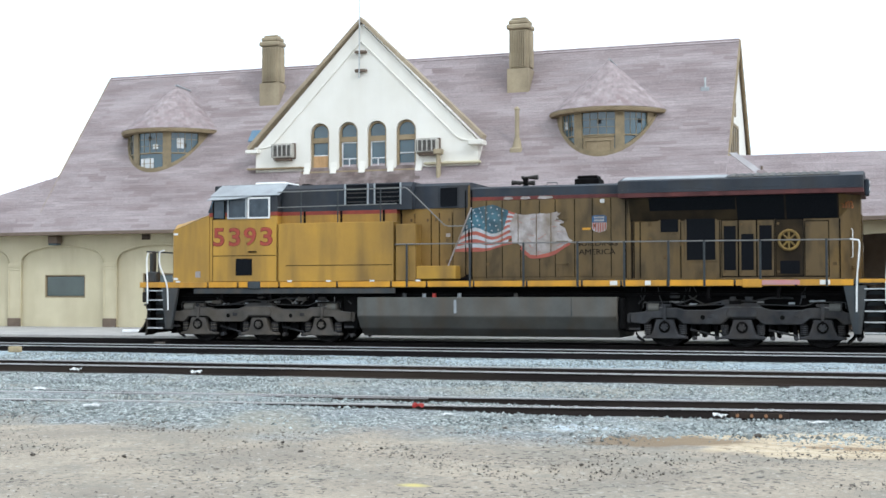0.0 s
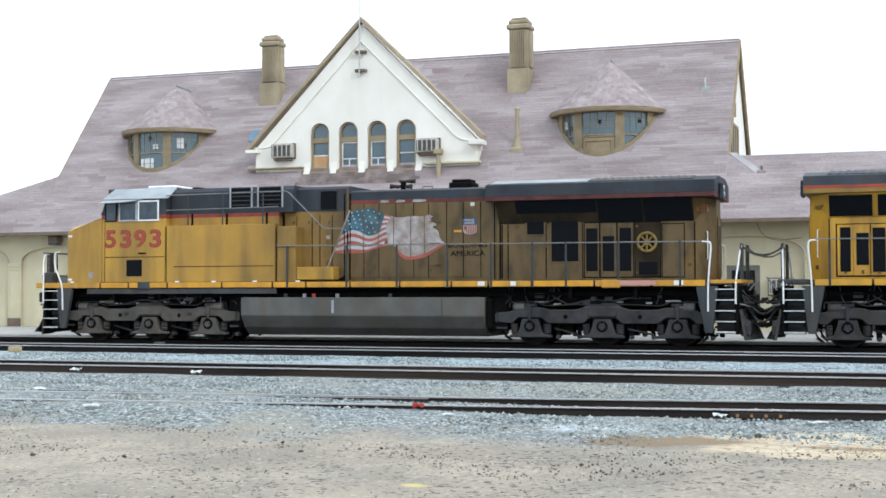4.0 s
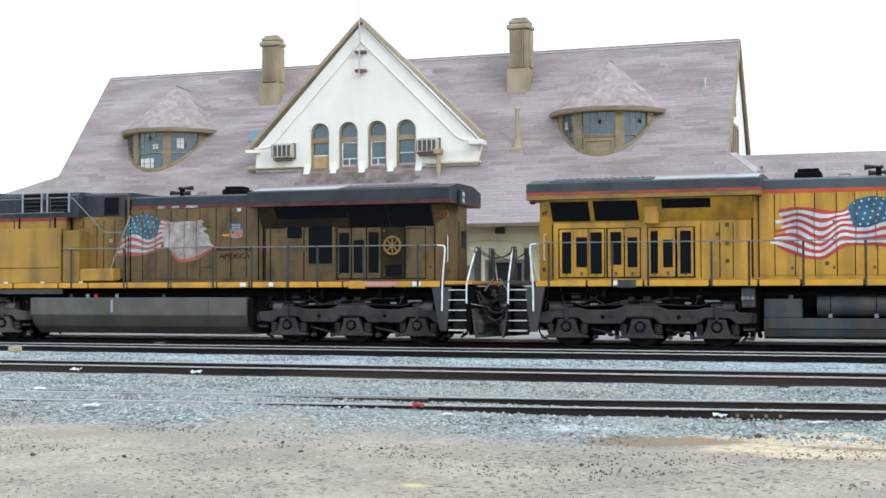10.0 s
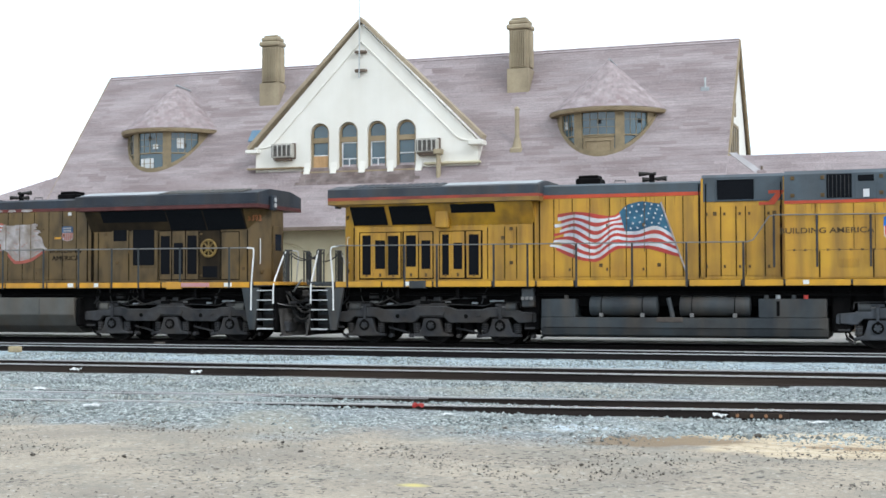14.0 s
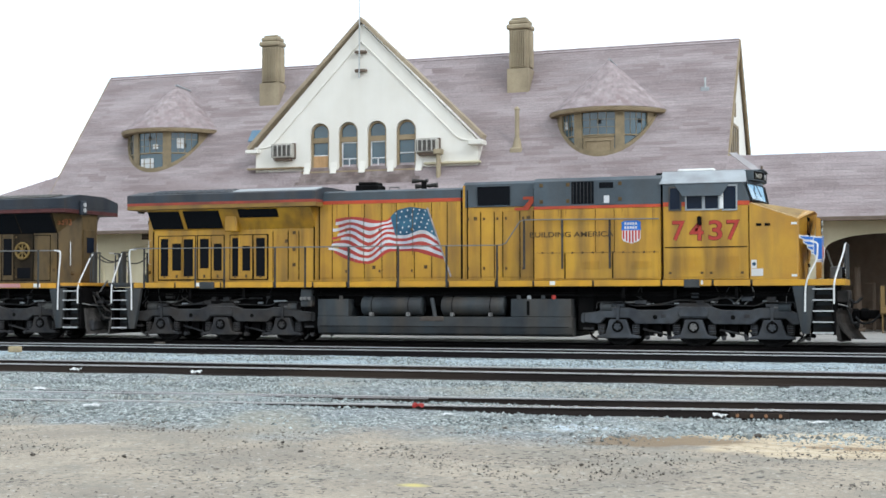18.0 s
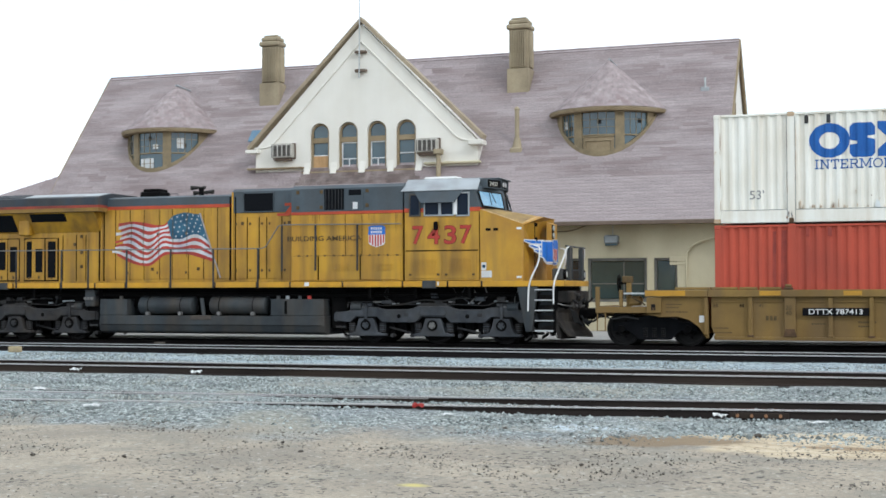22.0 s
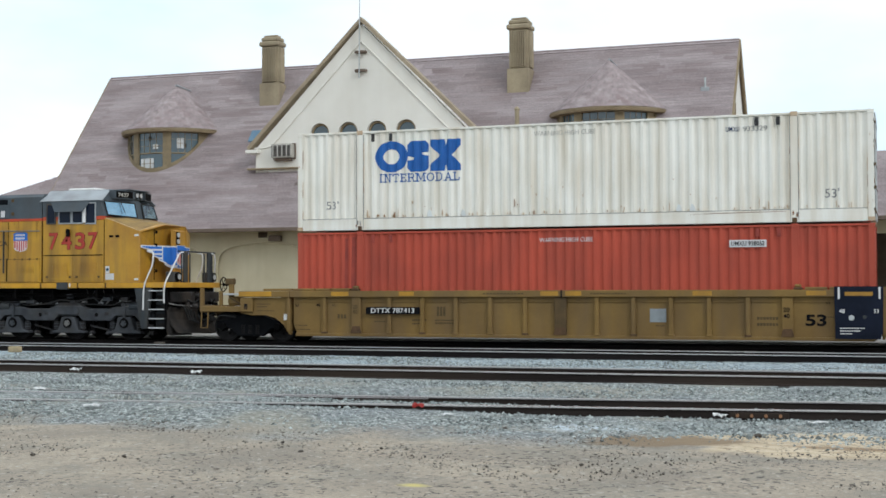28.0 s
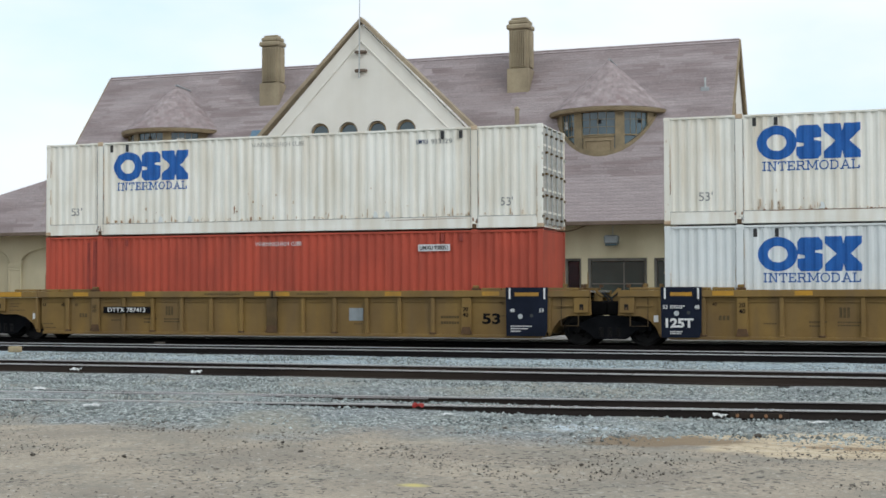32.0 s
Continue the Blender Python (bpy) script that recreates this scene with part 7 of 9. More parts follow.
for a, c in ((-4.25, -3.54), (-3.33, -2.53)):
    lv = part("louvred_vent", box(a, c, -1.262, -1.25, 4.02, 4.60, 0.004), M_SCREEN, loco_a)
    for k in range(4):
        part("slat", box(a + 0.06, c - 0.06, -1.285, -1.262, 4.08 + 0.13 * k, 4.11 + 0.13 * k), M_TRUCK, lv)
    for q in (a, c):
        part("slat_post", box(q - 0.02, q + 0.02, -1.30, -1.25, 4.0, 4.62), M_ROOF, lv)
# rails on the high walkway and the sloping rail down to the low one
part("handrail", tube([(-6.3, -1.52, 4.42), (-2.3, -1.52, 4.45), (-2.2, -1.52, 4.40), (-1.12, -1.50, 3.36), (-1.0, -1.50, 3.33), (-0.45, -1.45, 3.33)], 0.018, 7), M_PIPE, loco_a)
handrail([(-6.3, -1.52, 3.97), (-2.55, -1.52, 4.0)], loco_a, 0.016, M_PIPE)
for a in (-5.55, -4.38, -3.05):
    part("rail_post", cyl((a, -1.52, 3.50), (a, -1.52, 4.45), 0.022, n=6), M_RAILING, loco_a)
part("box_step", box(-2.60, -2.0, -1.50, -0.99, 1.79, 3.42, 0.02), M_YEL_A, loco_a)
part("sand_box", box(-2.0, -0.82, -1.45, -0.99, 1.84, 2.22, 0.02), M_BOX_A, loco_a)
part("sand_box_bracket", prism([(-0.82, 1.80), (-0.50, 1.80), (-0.50, 1.98)], -1.3, -1.2), M_TRUCK_DK, loco_a)
for a in (-9.6, -5.9, -4.66, -3.3, -1.9):
    part("reflector", box(a - 0.07, a + 0.07, -1.556, -1.546, 1.78, 1.83), M_WHITE, loco_a)
for a, c, m in ((7.58, 8.55, M_PINK), (9.05, 9.3, M_WHITE), (4.55, 4.7, M_WHITE), (3.6, 3.8, M_WHITE)):
    part("reflector", box(a, c, -1.556, -1.546, 1.65, 1.77), m, loco_a)
flag(-0.50, 3.92, 1, 2.75, 1.06, -0.99, loco_a, True)
shield(3.20, 3.34, 0.40, 0.48, -0.99, loco_a, M_FADE_W, M_WORN_R, M_SHIELD_A)
letters("BUILDING", 2.55, -0.988, 2.74, 0.13, M_BLACKTXT, loco_a, 1.15)
letters("AMERICA", 2.62, -0.988, 2.50, 0.15, M_BLACKTXT, loco_a, 1.02)
for a, c, lo, hi in ((4.88, 5.36, 3.08, 3.53), (5.58, 6.34, 2.32, 3.52)):
    w = part("intake_panel", box(a - 0.05, c + 0.05, -0.99, -0.972, lo - 0.05, hi + 0.05, 0.006), M_YEL_A, loco_a)
    part("screen", box(a, c, -0.998, -0.991, lo, hi), M_SCREEN, w)
for a, c, lo, hi in ((6.52, 6.92, 1.88, 3.36), (6.96, 7.40, 1.88, 3.36), (7.44, 7.86, 1.88, 3.36), (7.92, 8.60, 1.88, 3.36), (8.66, 9.24, 1.88, 3.30)):
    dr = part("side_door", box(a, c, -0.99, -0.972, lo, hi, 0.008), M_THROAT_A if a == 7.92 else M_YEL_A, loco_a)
    part("door_groove", box(a - 0.022, c + 0.022, -0.978, -0.9705, lo - 0.025, hi + 0.025), M_TRUCK_DK, dr)
    for hz in (lo + 0.12, hi - 0.10):
        part("hinge", box(a + 0.02, a + 0.09, -1.0, -0.99, hz - 0.03, hz + 0.03, 0.005), M_LATCH, dr)
    if a < 7.5:
        m = (a + c) / 2
        top = 3.22 if abs(a - 6.96) > 0.01 else 3.0
        part("door_screen", box(m - 0.16, m + 0.16, -0.998, -0.991, 2.04, top), M_SCREEN, dr)
wheel = part("brake_wheel", tube([(8.25 + 0.25 * math.cos(q * math.pi / 12), -1.05, 2.82 + 0.25 * math.sin(q * math.pi / 12)) for q in range(25)], 0.04, 7), M_WHEEL_A, loco_a, "dull yellow hand brake wheel")
for q in range(8):
    a = q * math.pi / 4
    part("spoke", cyl((8.25, -1.05, 2.82), (8.25 + 0.24 * math.cos(a), -1.05, 2.82 + 0.24 * math.sin(a)), 0.028, n=6), M_WHEEL_A, wheel)
part("hub", cyl((8.25, -0.99, 2.82), (8.25, -1.09, 2.82), 0.08, n=12), M_WHEEL_A, wheel)
part("brake_recess", box(8.02, 8.52, -0.998, -0.991, 1.94, 2.28), M_SCREEN, loco_a)
end_no = letters("5393", 0.0, 0.0, 0.0, 0.20, M_ENDNUM, loco_a, 0.46, "end_number", "dull orange end number", 0.02)
end_no.matrix_local = pose(9.59, -1.085, 3.63, -14, 0, 52)
handrail([(-2.62, -1.53, 2.84), (9.6, -1.53, 2.80), (9.95, -1.53, 2.80)], loco_a, 0.02, M_PIPE)
for a in (-2.24, -0.36, 1.19, 2.71, 3.99, 5.18, 6.12, 7.56, 9.22):
    part("rail_post", box(a - 0.03, a + 0.03, -1.57, -1.54, 1.60, 2.83, 0.01), M_RAILING, loco_a)
for k in range(3):
    part("ladder_rung", tube([(2.0, -0.98, 2.25 + k * 0.62), (2.0, -1.05, 2.25 + k * 0.62), (2.32, -1.05, 2.25 + k * 0.62), (2.32, -0.98, 2.25 + k * 0.62)], 0.014, 5), M_YEL_A, loco_a)

# ---------------------------------------------------------------- second, cleaner locomotive, cab to +x
loco_b = locomotive(1, True, "yellow and grey diesel locomotive with painted flag and red number")
travelling.append((loco_b, -40.47))
low = part("fuel_tank", prism([(-1.46, 0.78), (-1.46, 0.50), (-1.40, 0.30), (-1.25, 0.24), (1.25, 0.24), (1.40, 0.30), (1.46, 0.50), (1.46, 0.78)], -3.78, 3.80, "X", 0.015), M_TANK_B, loco_b, "blue grey fuel tank with cut outs for the air tanks")
part("tank_end", box(-3.77, -2.82, -1.45, 1.45, 0.782, 1.28, 0.02), M_TANK_B, low)
part("tank_end", box(2.06, 3.77, -1.45, 1.45, 0.782, 1.28, 0.02), M_TANK_B, low)
part("tank_back", box(-2.82, 2.06, -0.6, 0.6, 0.782, 1.30), M_TRUCK_DK, low)
part("tank_ledge", box(-0.62, 0.10, -1.475, -1.40, 0.66, 0.79, 0.01), M_GUSSET_T, low)
part("tank_seam", box(-3.7, 3.7, -1.466, -1.46, 0.50, 0.515), M_TRUCK_DK, low)
part("sight_glass", box(2.52, 2.60, -1.465, -1.451, 0.84, 1.22, 0.004), M_TRUCK_DK, low)
for a, c in ((-2.46, -0.59), (-0.02, 1.85)):
    rings = []
    for u, r in ((0.0, 0.05), (0.03, 0.16), (0.10, 0.25), (0.2, 0.275), (1, 0.275), (1.1, 0.25), (1.17, 0.16), (1.2, 0.05)):
        x = a + u * 0.2 if u <= 0.2 else c - (1.2 - u) * 0.2
        rings.append([(x, -1.15 + r * math.cos(k * math.pi / 10), 1.09 + r * math.sin(k * math.pi / 10)) for k in range(20)])
    res = part("air_tank", loft(rings), M_TANK_B, loco_b, "cylindrical air reservoir", True)
    for q in (a + 0.35, c - 0.4):
        part("clamp", box(q - 0.05, q + 0.05, -1.46, -1.30, 0.79, 0.90, 0.01), M_PIPE, res)
        part("strap", tube([(q, -1.15 + 0.28 * math.cos(k * math.pi / 8), 1.09 + 0.28 * math.sin(k * math.pi / 8)) for k in range(17)], 0.012, 5), M_TRUCK_DK, res)
part("drain_pipe", cyl((-0.3, -1.3, 1.3), (-0.15, -1.42, 0.7), 0.06, n=8), M_FRAME, loco_b)
for fx, m in ((-3.1, M_TANK_B), (2.25, M_FRAME), (2.55, M_ROOF), (2.95, M_FRAME), (3.25, M_DECAL_R)):
    part("filler_cap", cyl((fx, -1.30, 1.28), (fx, -1.30, 1.38), 0.06, n=10), m, low)
gear = part("valve_box", box(-4.35, -4.0, -1.40, -1.1, 1.05, 1.58, 0.03), M_FRAME, loco_b)
for k in range(3):
    part("valve", cyl((-4.30 + k * 0.12, -1.40, 1.3), (-4.30 + k * 0.12, -1.46, 1.3), 0.05, n=10), M_PIPE, gear)
# cab side: windows, armrests, number, doors, notice
for a, c, z0, z1, m, fm in ((6.46, 6.80, 3.62, 4.26, M_CABGLASS, M_FRAME), (6.90, 7.38, 3.62, 4.12, M_CABGLASS, M_ROOF), (7.38, 7.80, 3.62, 4.12, M_CABGLASS, M_ROOF), (7.86, 8.26, 3.60, 4.28, M_CABGLASS, M_ROOF)):
    fr = 0.04
    w = part("cab_window", box(a + fr, c - fr, -1.545, -1.535, z0 + fr, z1 - fr), m, loco_b)
    bm = bmesh.new()
    for q in ((a, a + fr, z0, z1), (c - fr, c, z0, z1), (a + fr, c - fr, z0, z0 + fr), (a + fr, c - fr, z1 - fr, z1)):
        box(q[0], q[1], -1.56, -1.532, q[2], q[3], bm=bm)
    part("window_frame", bm, fm, w)
part("wind_deflector", box(7.80, 7.90, -1.60, -1.562, 3.65, 4.13, 0.008), M_WHITE, loco_b)
part("sun_visor", slab([(6.60, -1.545, 4.33), (8.06, -1.545, 4.33), (7.86, -1.70, 3.99), (6.86, -1.70, 3.99)], 0.015, bmesh.new()), M_GREY_B, loco_b)
cab_number("7437", ((6.56, 6.88), (7.01, 7.37), (7.51, 7.86), (7.98, 8.31)), 2.83, 0.515, M_NUMBER, loco_b, "red cab number")
part("mirror", box(7.22, 7.33, -1.66, -1.54, 3.22, 3.46, 0.03), M_TRUCK_DK, loco_b)
for a, c in ((6.40, 7.42), (7.48, 8.46)):
    dr = part("cab_locker_door", box(a, c, Y0 - 0.014, Y0, 1.86, 2.60, 0.006), M_YEL_B, loco_b)
    for k in range(7):
        part("louvre", box(a + 0.16, c - 0.16, Y0 - 0.028, Y0 - 0.014, 2.02 + k * 0.062, 2.045 + k * 0.062), M_YEL_B, dr)
    part("latch", box(a + 0.05, a + 0.13, Y0 - 0.03, Y0 - 0.014, 1.94, 2.0, 0.01), M_LATCH, dr)
    part("latch", box(c - 0.13, c - 0.05, Y0 - 0.03, Y0 - 0.014, 1.94, 2.0, 0.01), M_LATCH, dr)
part("door_seam", box(6.35, 8.50, Y0 - 0.006, Y0, 2.63, 2.66), M_TRUCK_DK, loco_b)
for a in (6.29, 8.55):
    part("door_seam", box(a - 0.01, a + 0.01, Y0 - 0.004, Y0, 1.82, 3.72), M_TRUCK_DK, loco_b)
part("notice", box(8.60, 8.74, Y0 - 0.006, Y0, 2.08, 2.30), M_DECAL_W, loco_b)
part("notice", box(8.60, 8.90, Y0 - 0.006, Y0, 1.88, 2.07), M_DECAL_W, loco_b)
part("notice_mark", cyl((8.67, Y0 - 0.006, 2.19), (8.67, Y0 - 0.009, 2.19), 0.05, n=12), M_DECAL_B, loco_b)
for a in (8.80, 9.02):
    part("nose_vent", box(a - 0.07, a + 0.07, Y0 - 0.02, Y0, 3.18, 3.25, 0.01), M_TRUCK_DK, loco_b)
# winged emblem on the nose
em = new("wing_emblem")
em.parent = loco_b
em["label"] = "blue winged emblem edged in white"
def nose_x(y):
    return float(np.interp(y, [-1.50, -0.62, -0.31, -0.27, 0.39, 0.43, 0.62, 1.50], [9.80, 10.15, 10.155, 10.285, 10.285, 10.155, 10.15, 9.80]))


def on_nose(name, y0, y1, lo, hi, m, off):
    """A flat decal wrapped round the faceted nose; lo and hi give its lower and upper edge at y."""
    ys = sorted({y0, y1, *[q for q in (-0.62, -0.31, -0.27, 0.39, 0.43, 0.62) if y0 < q < y1], *np.linspace(y0, y1, 6)[1:-1]})
    rings = [[(nose_x(y) + off, y, lo(y)), (nose_x(y) + off + 0.006, y, lo(y)), (nose_x(y) + off + 0.006, y, hi(y)), (nose_x(y) + off, y, hi(y))] for y in ys]
    return part(name, loft(rings), m, em)


for sd in (-1, 1):
    # five feathers, each shorter and lower than the one above it, on a white ground
    for k in range(5):
        tip, top = 1.45 - 0.21 * k, 2.90 - 0.13 * k
        for name, m, grow, off in (("feather_edge", M_DECAL_W, 0.034, 0.004), ("feather", M_SHIELD_B, 0.0, 0.012)):
            ends = sorted((sd * (tip + grow), sd * 0.02))
            on_nose(name, ends[0], ends[1], lambda y, t=top, g=grow, tp=tip: t - 0.072 * min(1, (tp - abs(y)) * 4 + 0.25) - g - 0.12 * max(0, 0.5 - abs(y)), lambda y, t=top, g=grow: t + g, m, off + 0.0005 * k)
    ends = sorted((sd * 0.72, sd * 0.16))
    on_nose("wing_root_edge", ends[0] - 0.03, ends[1] + 0.03, lambda y: 2.29 + 0.45 * max(0, abs(y) - 0.42), lambda y: 2.93, M_DECAL_W, 0.0155)
    on_nose("wing_root", ends[0], ends[1], lambda y: 2.33 + 0.45 * max(0, abs(y) - 0.42), lambda y: 2.89, M_SHIELD_B, 0.0175)
on_nose("emblem_field", -0.20, 0.28, lambda y: 2.28 + 0.5 * abs(y - 0.04), lambda y: 2.96, M_DECAL_W, 0.026)
on_nose("emblem_chief", -0.19, 0.27, lambda y: 2.70, lambda y: 2.945, M_SHIELD_B, 0.034)
for k in range(4):
    on_nose("emblem_stripe", -0.15 + 0.11 * k, -0.10 + 0.11 * k, lambda y: 2.33 + 0.5 * abs(y - 0.04), lambda y: 2.69, M_DECAL_R, 0.034)
# number on the slanting boards, wiper marks, hinges of the nose door
nb_text = letters("7437", 0.0, 0.0, 0.0, 0.12, M_ACBOX, loco_b, 0.42, "board_number", "pale unit number", 0.01)
nb_text.matrix_local = pose(8.672, -0.955, 4.48, 0, 0, math.degrees(math.atan2(1.0, 0.3056)))
for z in (2.1, 2.9, 3.3):
    part("nose_hinge", box(9.99, 10.05, -0.97, -0.90, z, z + 0.10, 0.01), M_TRUCK_DK, loco_b)
part("nose_seam", loft([[(9.985, -1.02, 1.86), (9.995, -1.03, 1.86), (10.005, -1.0, 1.86), (9.995, -0.99, 1.86)], [(9.985, -1.02, 3.42), (9.995, -1.03, 3.42), (10.005, -1.0, 3.42), (9.995, -0.99, 3.42)]]), M_TRUCK_DK, loco_b)
# equipment side: doors, louvres, slogan, shield
for a, c in ((2.80, 3.60), (3.62, 4.92), (4.94, 6.18)):
    part("locker_door", box(a + 0.012, c - 0.012, -1.478, -1.46, 1.84, 2.52, 0.006), M_YEL_B, loco_b)
part("locker_seam", box(2.80, 6.18, -1.465, -1.46, 2.535, 2.545), M_LATCH, loco_b)
for k in range(12):
    part("hinge", box(2.95 + 0.28 * k, 3.01 + 0.28 * k, -1.482, -1.46, 2.515, 2.565, 0.006), M_LATCH, loco_b)
for a in (3.61, 4.93):
    part("locker_gap", box(a - 0.010, a + 0.010, -1.482, -1.46, 1.84, 2.52), M_TRUCK_DK, loco_b)
for a in (4.10, 5.45):
    lv = part("louvre_panel", box(a, a + 0.50, -1.484, -1.479, 2.10, 2.32), M_YEL_B, loco_b)
    for k in range(5):
        part("louvre", box(a + 0.02, a + 0.48, -1.498, -1.485, 2.12 + k * 0.042, 2.135 + k * 0.042), M_YEL_B, lv)
letters("BUILDING AMERICA", 2.62, -1.462, 2.97, 0.145, M_STENCIL_B, loco_b, 2.34, bold=0.012)
shield(5.44, 3.08, 0.50, 0.62, -1.462, loco_b, M_DECAL_W, M_DECAL_R, M_SHIELD_B)
for a in (4.46, 4.98):
    part("door_seam", box(a - 0.006, a + 0.006, -1.466, -1.46, 2.55, 3.72), M_TRUCK_DK, loco_b)
part("barred_vent", box(3.80, 4.42, -1.475, -1.46, 3.87, 4.48, 0.004), M_SCREEN, loco_b)
for k in range(6):
    part("bar", box(3.84 + k * 0.10, 3.86 + k * 0.10, -1.488, -1.476, 3.89, 4.46), M_TRUCK, loco_b)
part("vent_door", box(4.50, 5.02, -1.475, -1.46, 3.84, 4.46, 0.006), M_GREY_B, loco_b)
part("vent_slot", box(4.57, 4.96, -1.482, -1.476, 4.28, 4.44), M_SCREEN, loco_b)
part("notice", box(4.70, 4.85, -1.482, -1.476, 3.88, 4.08), M_DECAL_W, loco_b)
for a, z in ((2.95, 4.40), (2.95, 3.95), (3.70, 4.40), (3.70, 3.95), (5.14, 4.40), (5.14, 3.98)):
    part("latch", box(a - 0.05, a + 0.05, -1.478, -1.46, z - 0.05, z + 0.05, 0.01), M_LATCH, loco_b)
part("stripe_jog", prism([(2.05, 3.76), (2.45, 3.76), (2.72, 4.14), (2.30, 4.14), (2.30, 4.06), (2.50, 4.06), (2.30, 3.84), (2.05, 3.84)], -0.998, -0.985), M_RED_B, loco_b)
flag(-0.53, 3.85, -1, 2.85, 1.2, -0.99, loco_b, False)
end_no = letters("7437", 0.0, 0.0, 0.0, 0.13, M_STENCIL_B, loco_b, 0.36, "end_number", "faded black end number", 0.02)
end_no.matrix_local = pose(-9.93, -0.66, 3.60, -14, 0, -52)
# radiator end doors with black screens
for a, c, lo, hi in ((-9.26, -9.00, 1.98, 3.13), (-8.86, -8.55, 2.15, 2.98), (-8.46, -8.14, 1.97, 3.11), (-7.90, -7.60, 2.21, 3.11), (-7.43, -7.16, 2.14, 2.96), (-6.80, -6.60, 1.96, 3.12), (-6.46, -6.20, 2.13, 2.88), (-6.0, -5.71, 1.96, 3.11)):
    dr = part("side_door", box(a - 0.075, c + 0.06, -0.99, -0.972, 1.88, 3.20, 0.008), M_YEL_B, loco_b)
    part("latch", box((a + c) / 2 - 0.035, (a + c) / 2 + 0.035, -1.0, -0.99, 1.92, 1.985 if lo < 2.1 else 2.02, 0.006), M_LATCH, dr)
    part("door_screen", box(a, c, -0.998, -0.991, lo, hi), M_SCREEN, dr)
for a, c in ((-9.37, -8.05), (-8.02, -7.07), (-6.90, -5.60)):
    part("door_groove", box(a, c, -0.978, -0.9705, 1.845, 3.225), M_TRUCK_DK, loco_b)
part("filter_box", box(-6.95, -6.55, -1.22, -0.98, 3.30, 3.95, 0.03), M_YEL_B, loco_b)
part("handrail", tube([(-9.85, -1.55, 2.82), (1.80, -1.55, 2.77), (1.95, -1.55, 2.82), (2.36, -1.55, 3.42), (2.50, -1.55, 3.46), (6.20, -1.55, 3.42)], 0.018, 7), M_PIPE, loco_b)
for a, z in ((-9.5, 2.82), (-7.74, 2.82), (-6.77, 2.81), (-5.10, 2.80), (-4.13, 2.80), (-2.76, 2.79), (-1.23, 2.79), (0.22, 2.78), (1.70, 2.78), (2.48, 3.44), (3.555, 3.43), (4.87, 3.42)):
    part("rail_post", box(a - 0.03, a + 0.03, -1.57, -1.54, 1.60 if z < 3 else 2.1, z, 0.01), M_TRUCK, loco_b)
for a, c in ((-7.75, -7.5), (6.9, 7.05), (7.3, 7.35), (3.2, 3.35)):
    part("reflector", box(a, c, -1.558, -1.546, 1.66, 1.77), M_WHITE, loco_b)
# worn white remains along the hood top, small plates and marks
for a, c in ((0.45, 0.75), (0.95, 1.25), (1.45, 1.9)):
    part("worn_mark", prism([(a, 4.08), (a + 0.06, 4.15), (c - 0.04, 4.14), (c, 4.09), ((a + c) / 2, 4.06)], -0.995, -0.985), M_WORN_W, loco_a)
part("builder_plate", box(2.72, 2.95, -0.995, -0.985, 3.18, 3.24), M_SILL_A, loco_a)
part("notice", box(3.22, 3.34, -0.995, -0.985, 3.92, 4.02), M_DECAL_W, loco_a)
for a, z in ((-1.2, 2.95), (-1.2, 2.35), (0.0, 2.25), (4.6, 3.3), (4.6, 2.9), (5.0, 2.4), (5.45, 2.75), (9.4, 2.2)):
    part("latch", box(a - 0.05, a + 0.05, -1.0, -0.985, z - 0.05, z + 0.05, 0.01), M_LATCH, loco_a)
part("notice", box(-1.25, -1.12, -0.998, -0.985, 3.05, 3.15), M_WORN_W, loco_a)
for a in (4.15, 4.32, 5.42, 6.46):
    part("door_gap", box(a - 0.012, a + 0.012, -0.985, -0.97, 1.85, 3.36), M_TRUCK_DK, loco_a)
for a in (-5.45, -4.95, -4.6):
    part("door_gap", box(a - 0.01, a + 0.01, -0.982, -0.97, 1.85, 3.30), M_TRUCK_DK, loco_b)
for a, z in ((-5.0, 3.0), (-4.75, 3.25), (-4.75, 2.75), (-4.75, 2.3), (-2.2, 2.2), (-0.6, 2.2), (0.9, 3.55), (2.45, 3.55)):
    part("latch", box(a - 0.05, a + 0.05, -1.0, -0.985, z - 0.05, z + 0.05, 0.01), M_LATCH, loco_b)
# grime runs below the hood top, round the doors and on the cab side
rng_g = random.Random(31)
for k in range(46):
    zone = k % 3
    if zone == 0:
        gx, gy, gz = rng_g.uniform(-3.9, 0.4), -0.9865, 4.05
    elif zone == 1:
        gx, gy, gz = rng_g.uniform(-9.5, -4.2), -0.9925, 3.19
    else:
        gx, gy, gz = rng_g.uniform(2.9, 6.1), -1.4625, 3.73
    gw, gh = rng_g.uniform(0.006, 0.022), rng_g.uniform(0.15, 0.75)
    part("grime_run", prism([(gx - gw, gz), (gx + gw, gz), (gx + gw * 0.5, gz - gh * 0.6), (gx, gz - gh), (gx - gw * 0.6, gz - gh * 0.5)], gy - 0.0015, gy + 0.001), M_GRIME_RUN, loco_b)
# ---------------------------------------------------------------- articulated well wagon and its containers
M_GUSSET = mat("worn brown gusset", (0.12, 0.068, 0.034), (0.08, 0.048, 0.026), scale=5, rough=0.8)
M_WELL_DK = mat("brown stained wagon steel", (0.135, 0.088, 0.036), (0.085, 0.056, 0.026), scale=2.5, rough=0.75, dirt=(0.04, 0.03, 0.02), dirt_amount=0.6)
M_STENCIL = mat("worn black stencil", (0.075, 0.052, 0.022), (0.11, 0.075, 0.03), scale=12, rough=0.7)
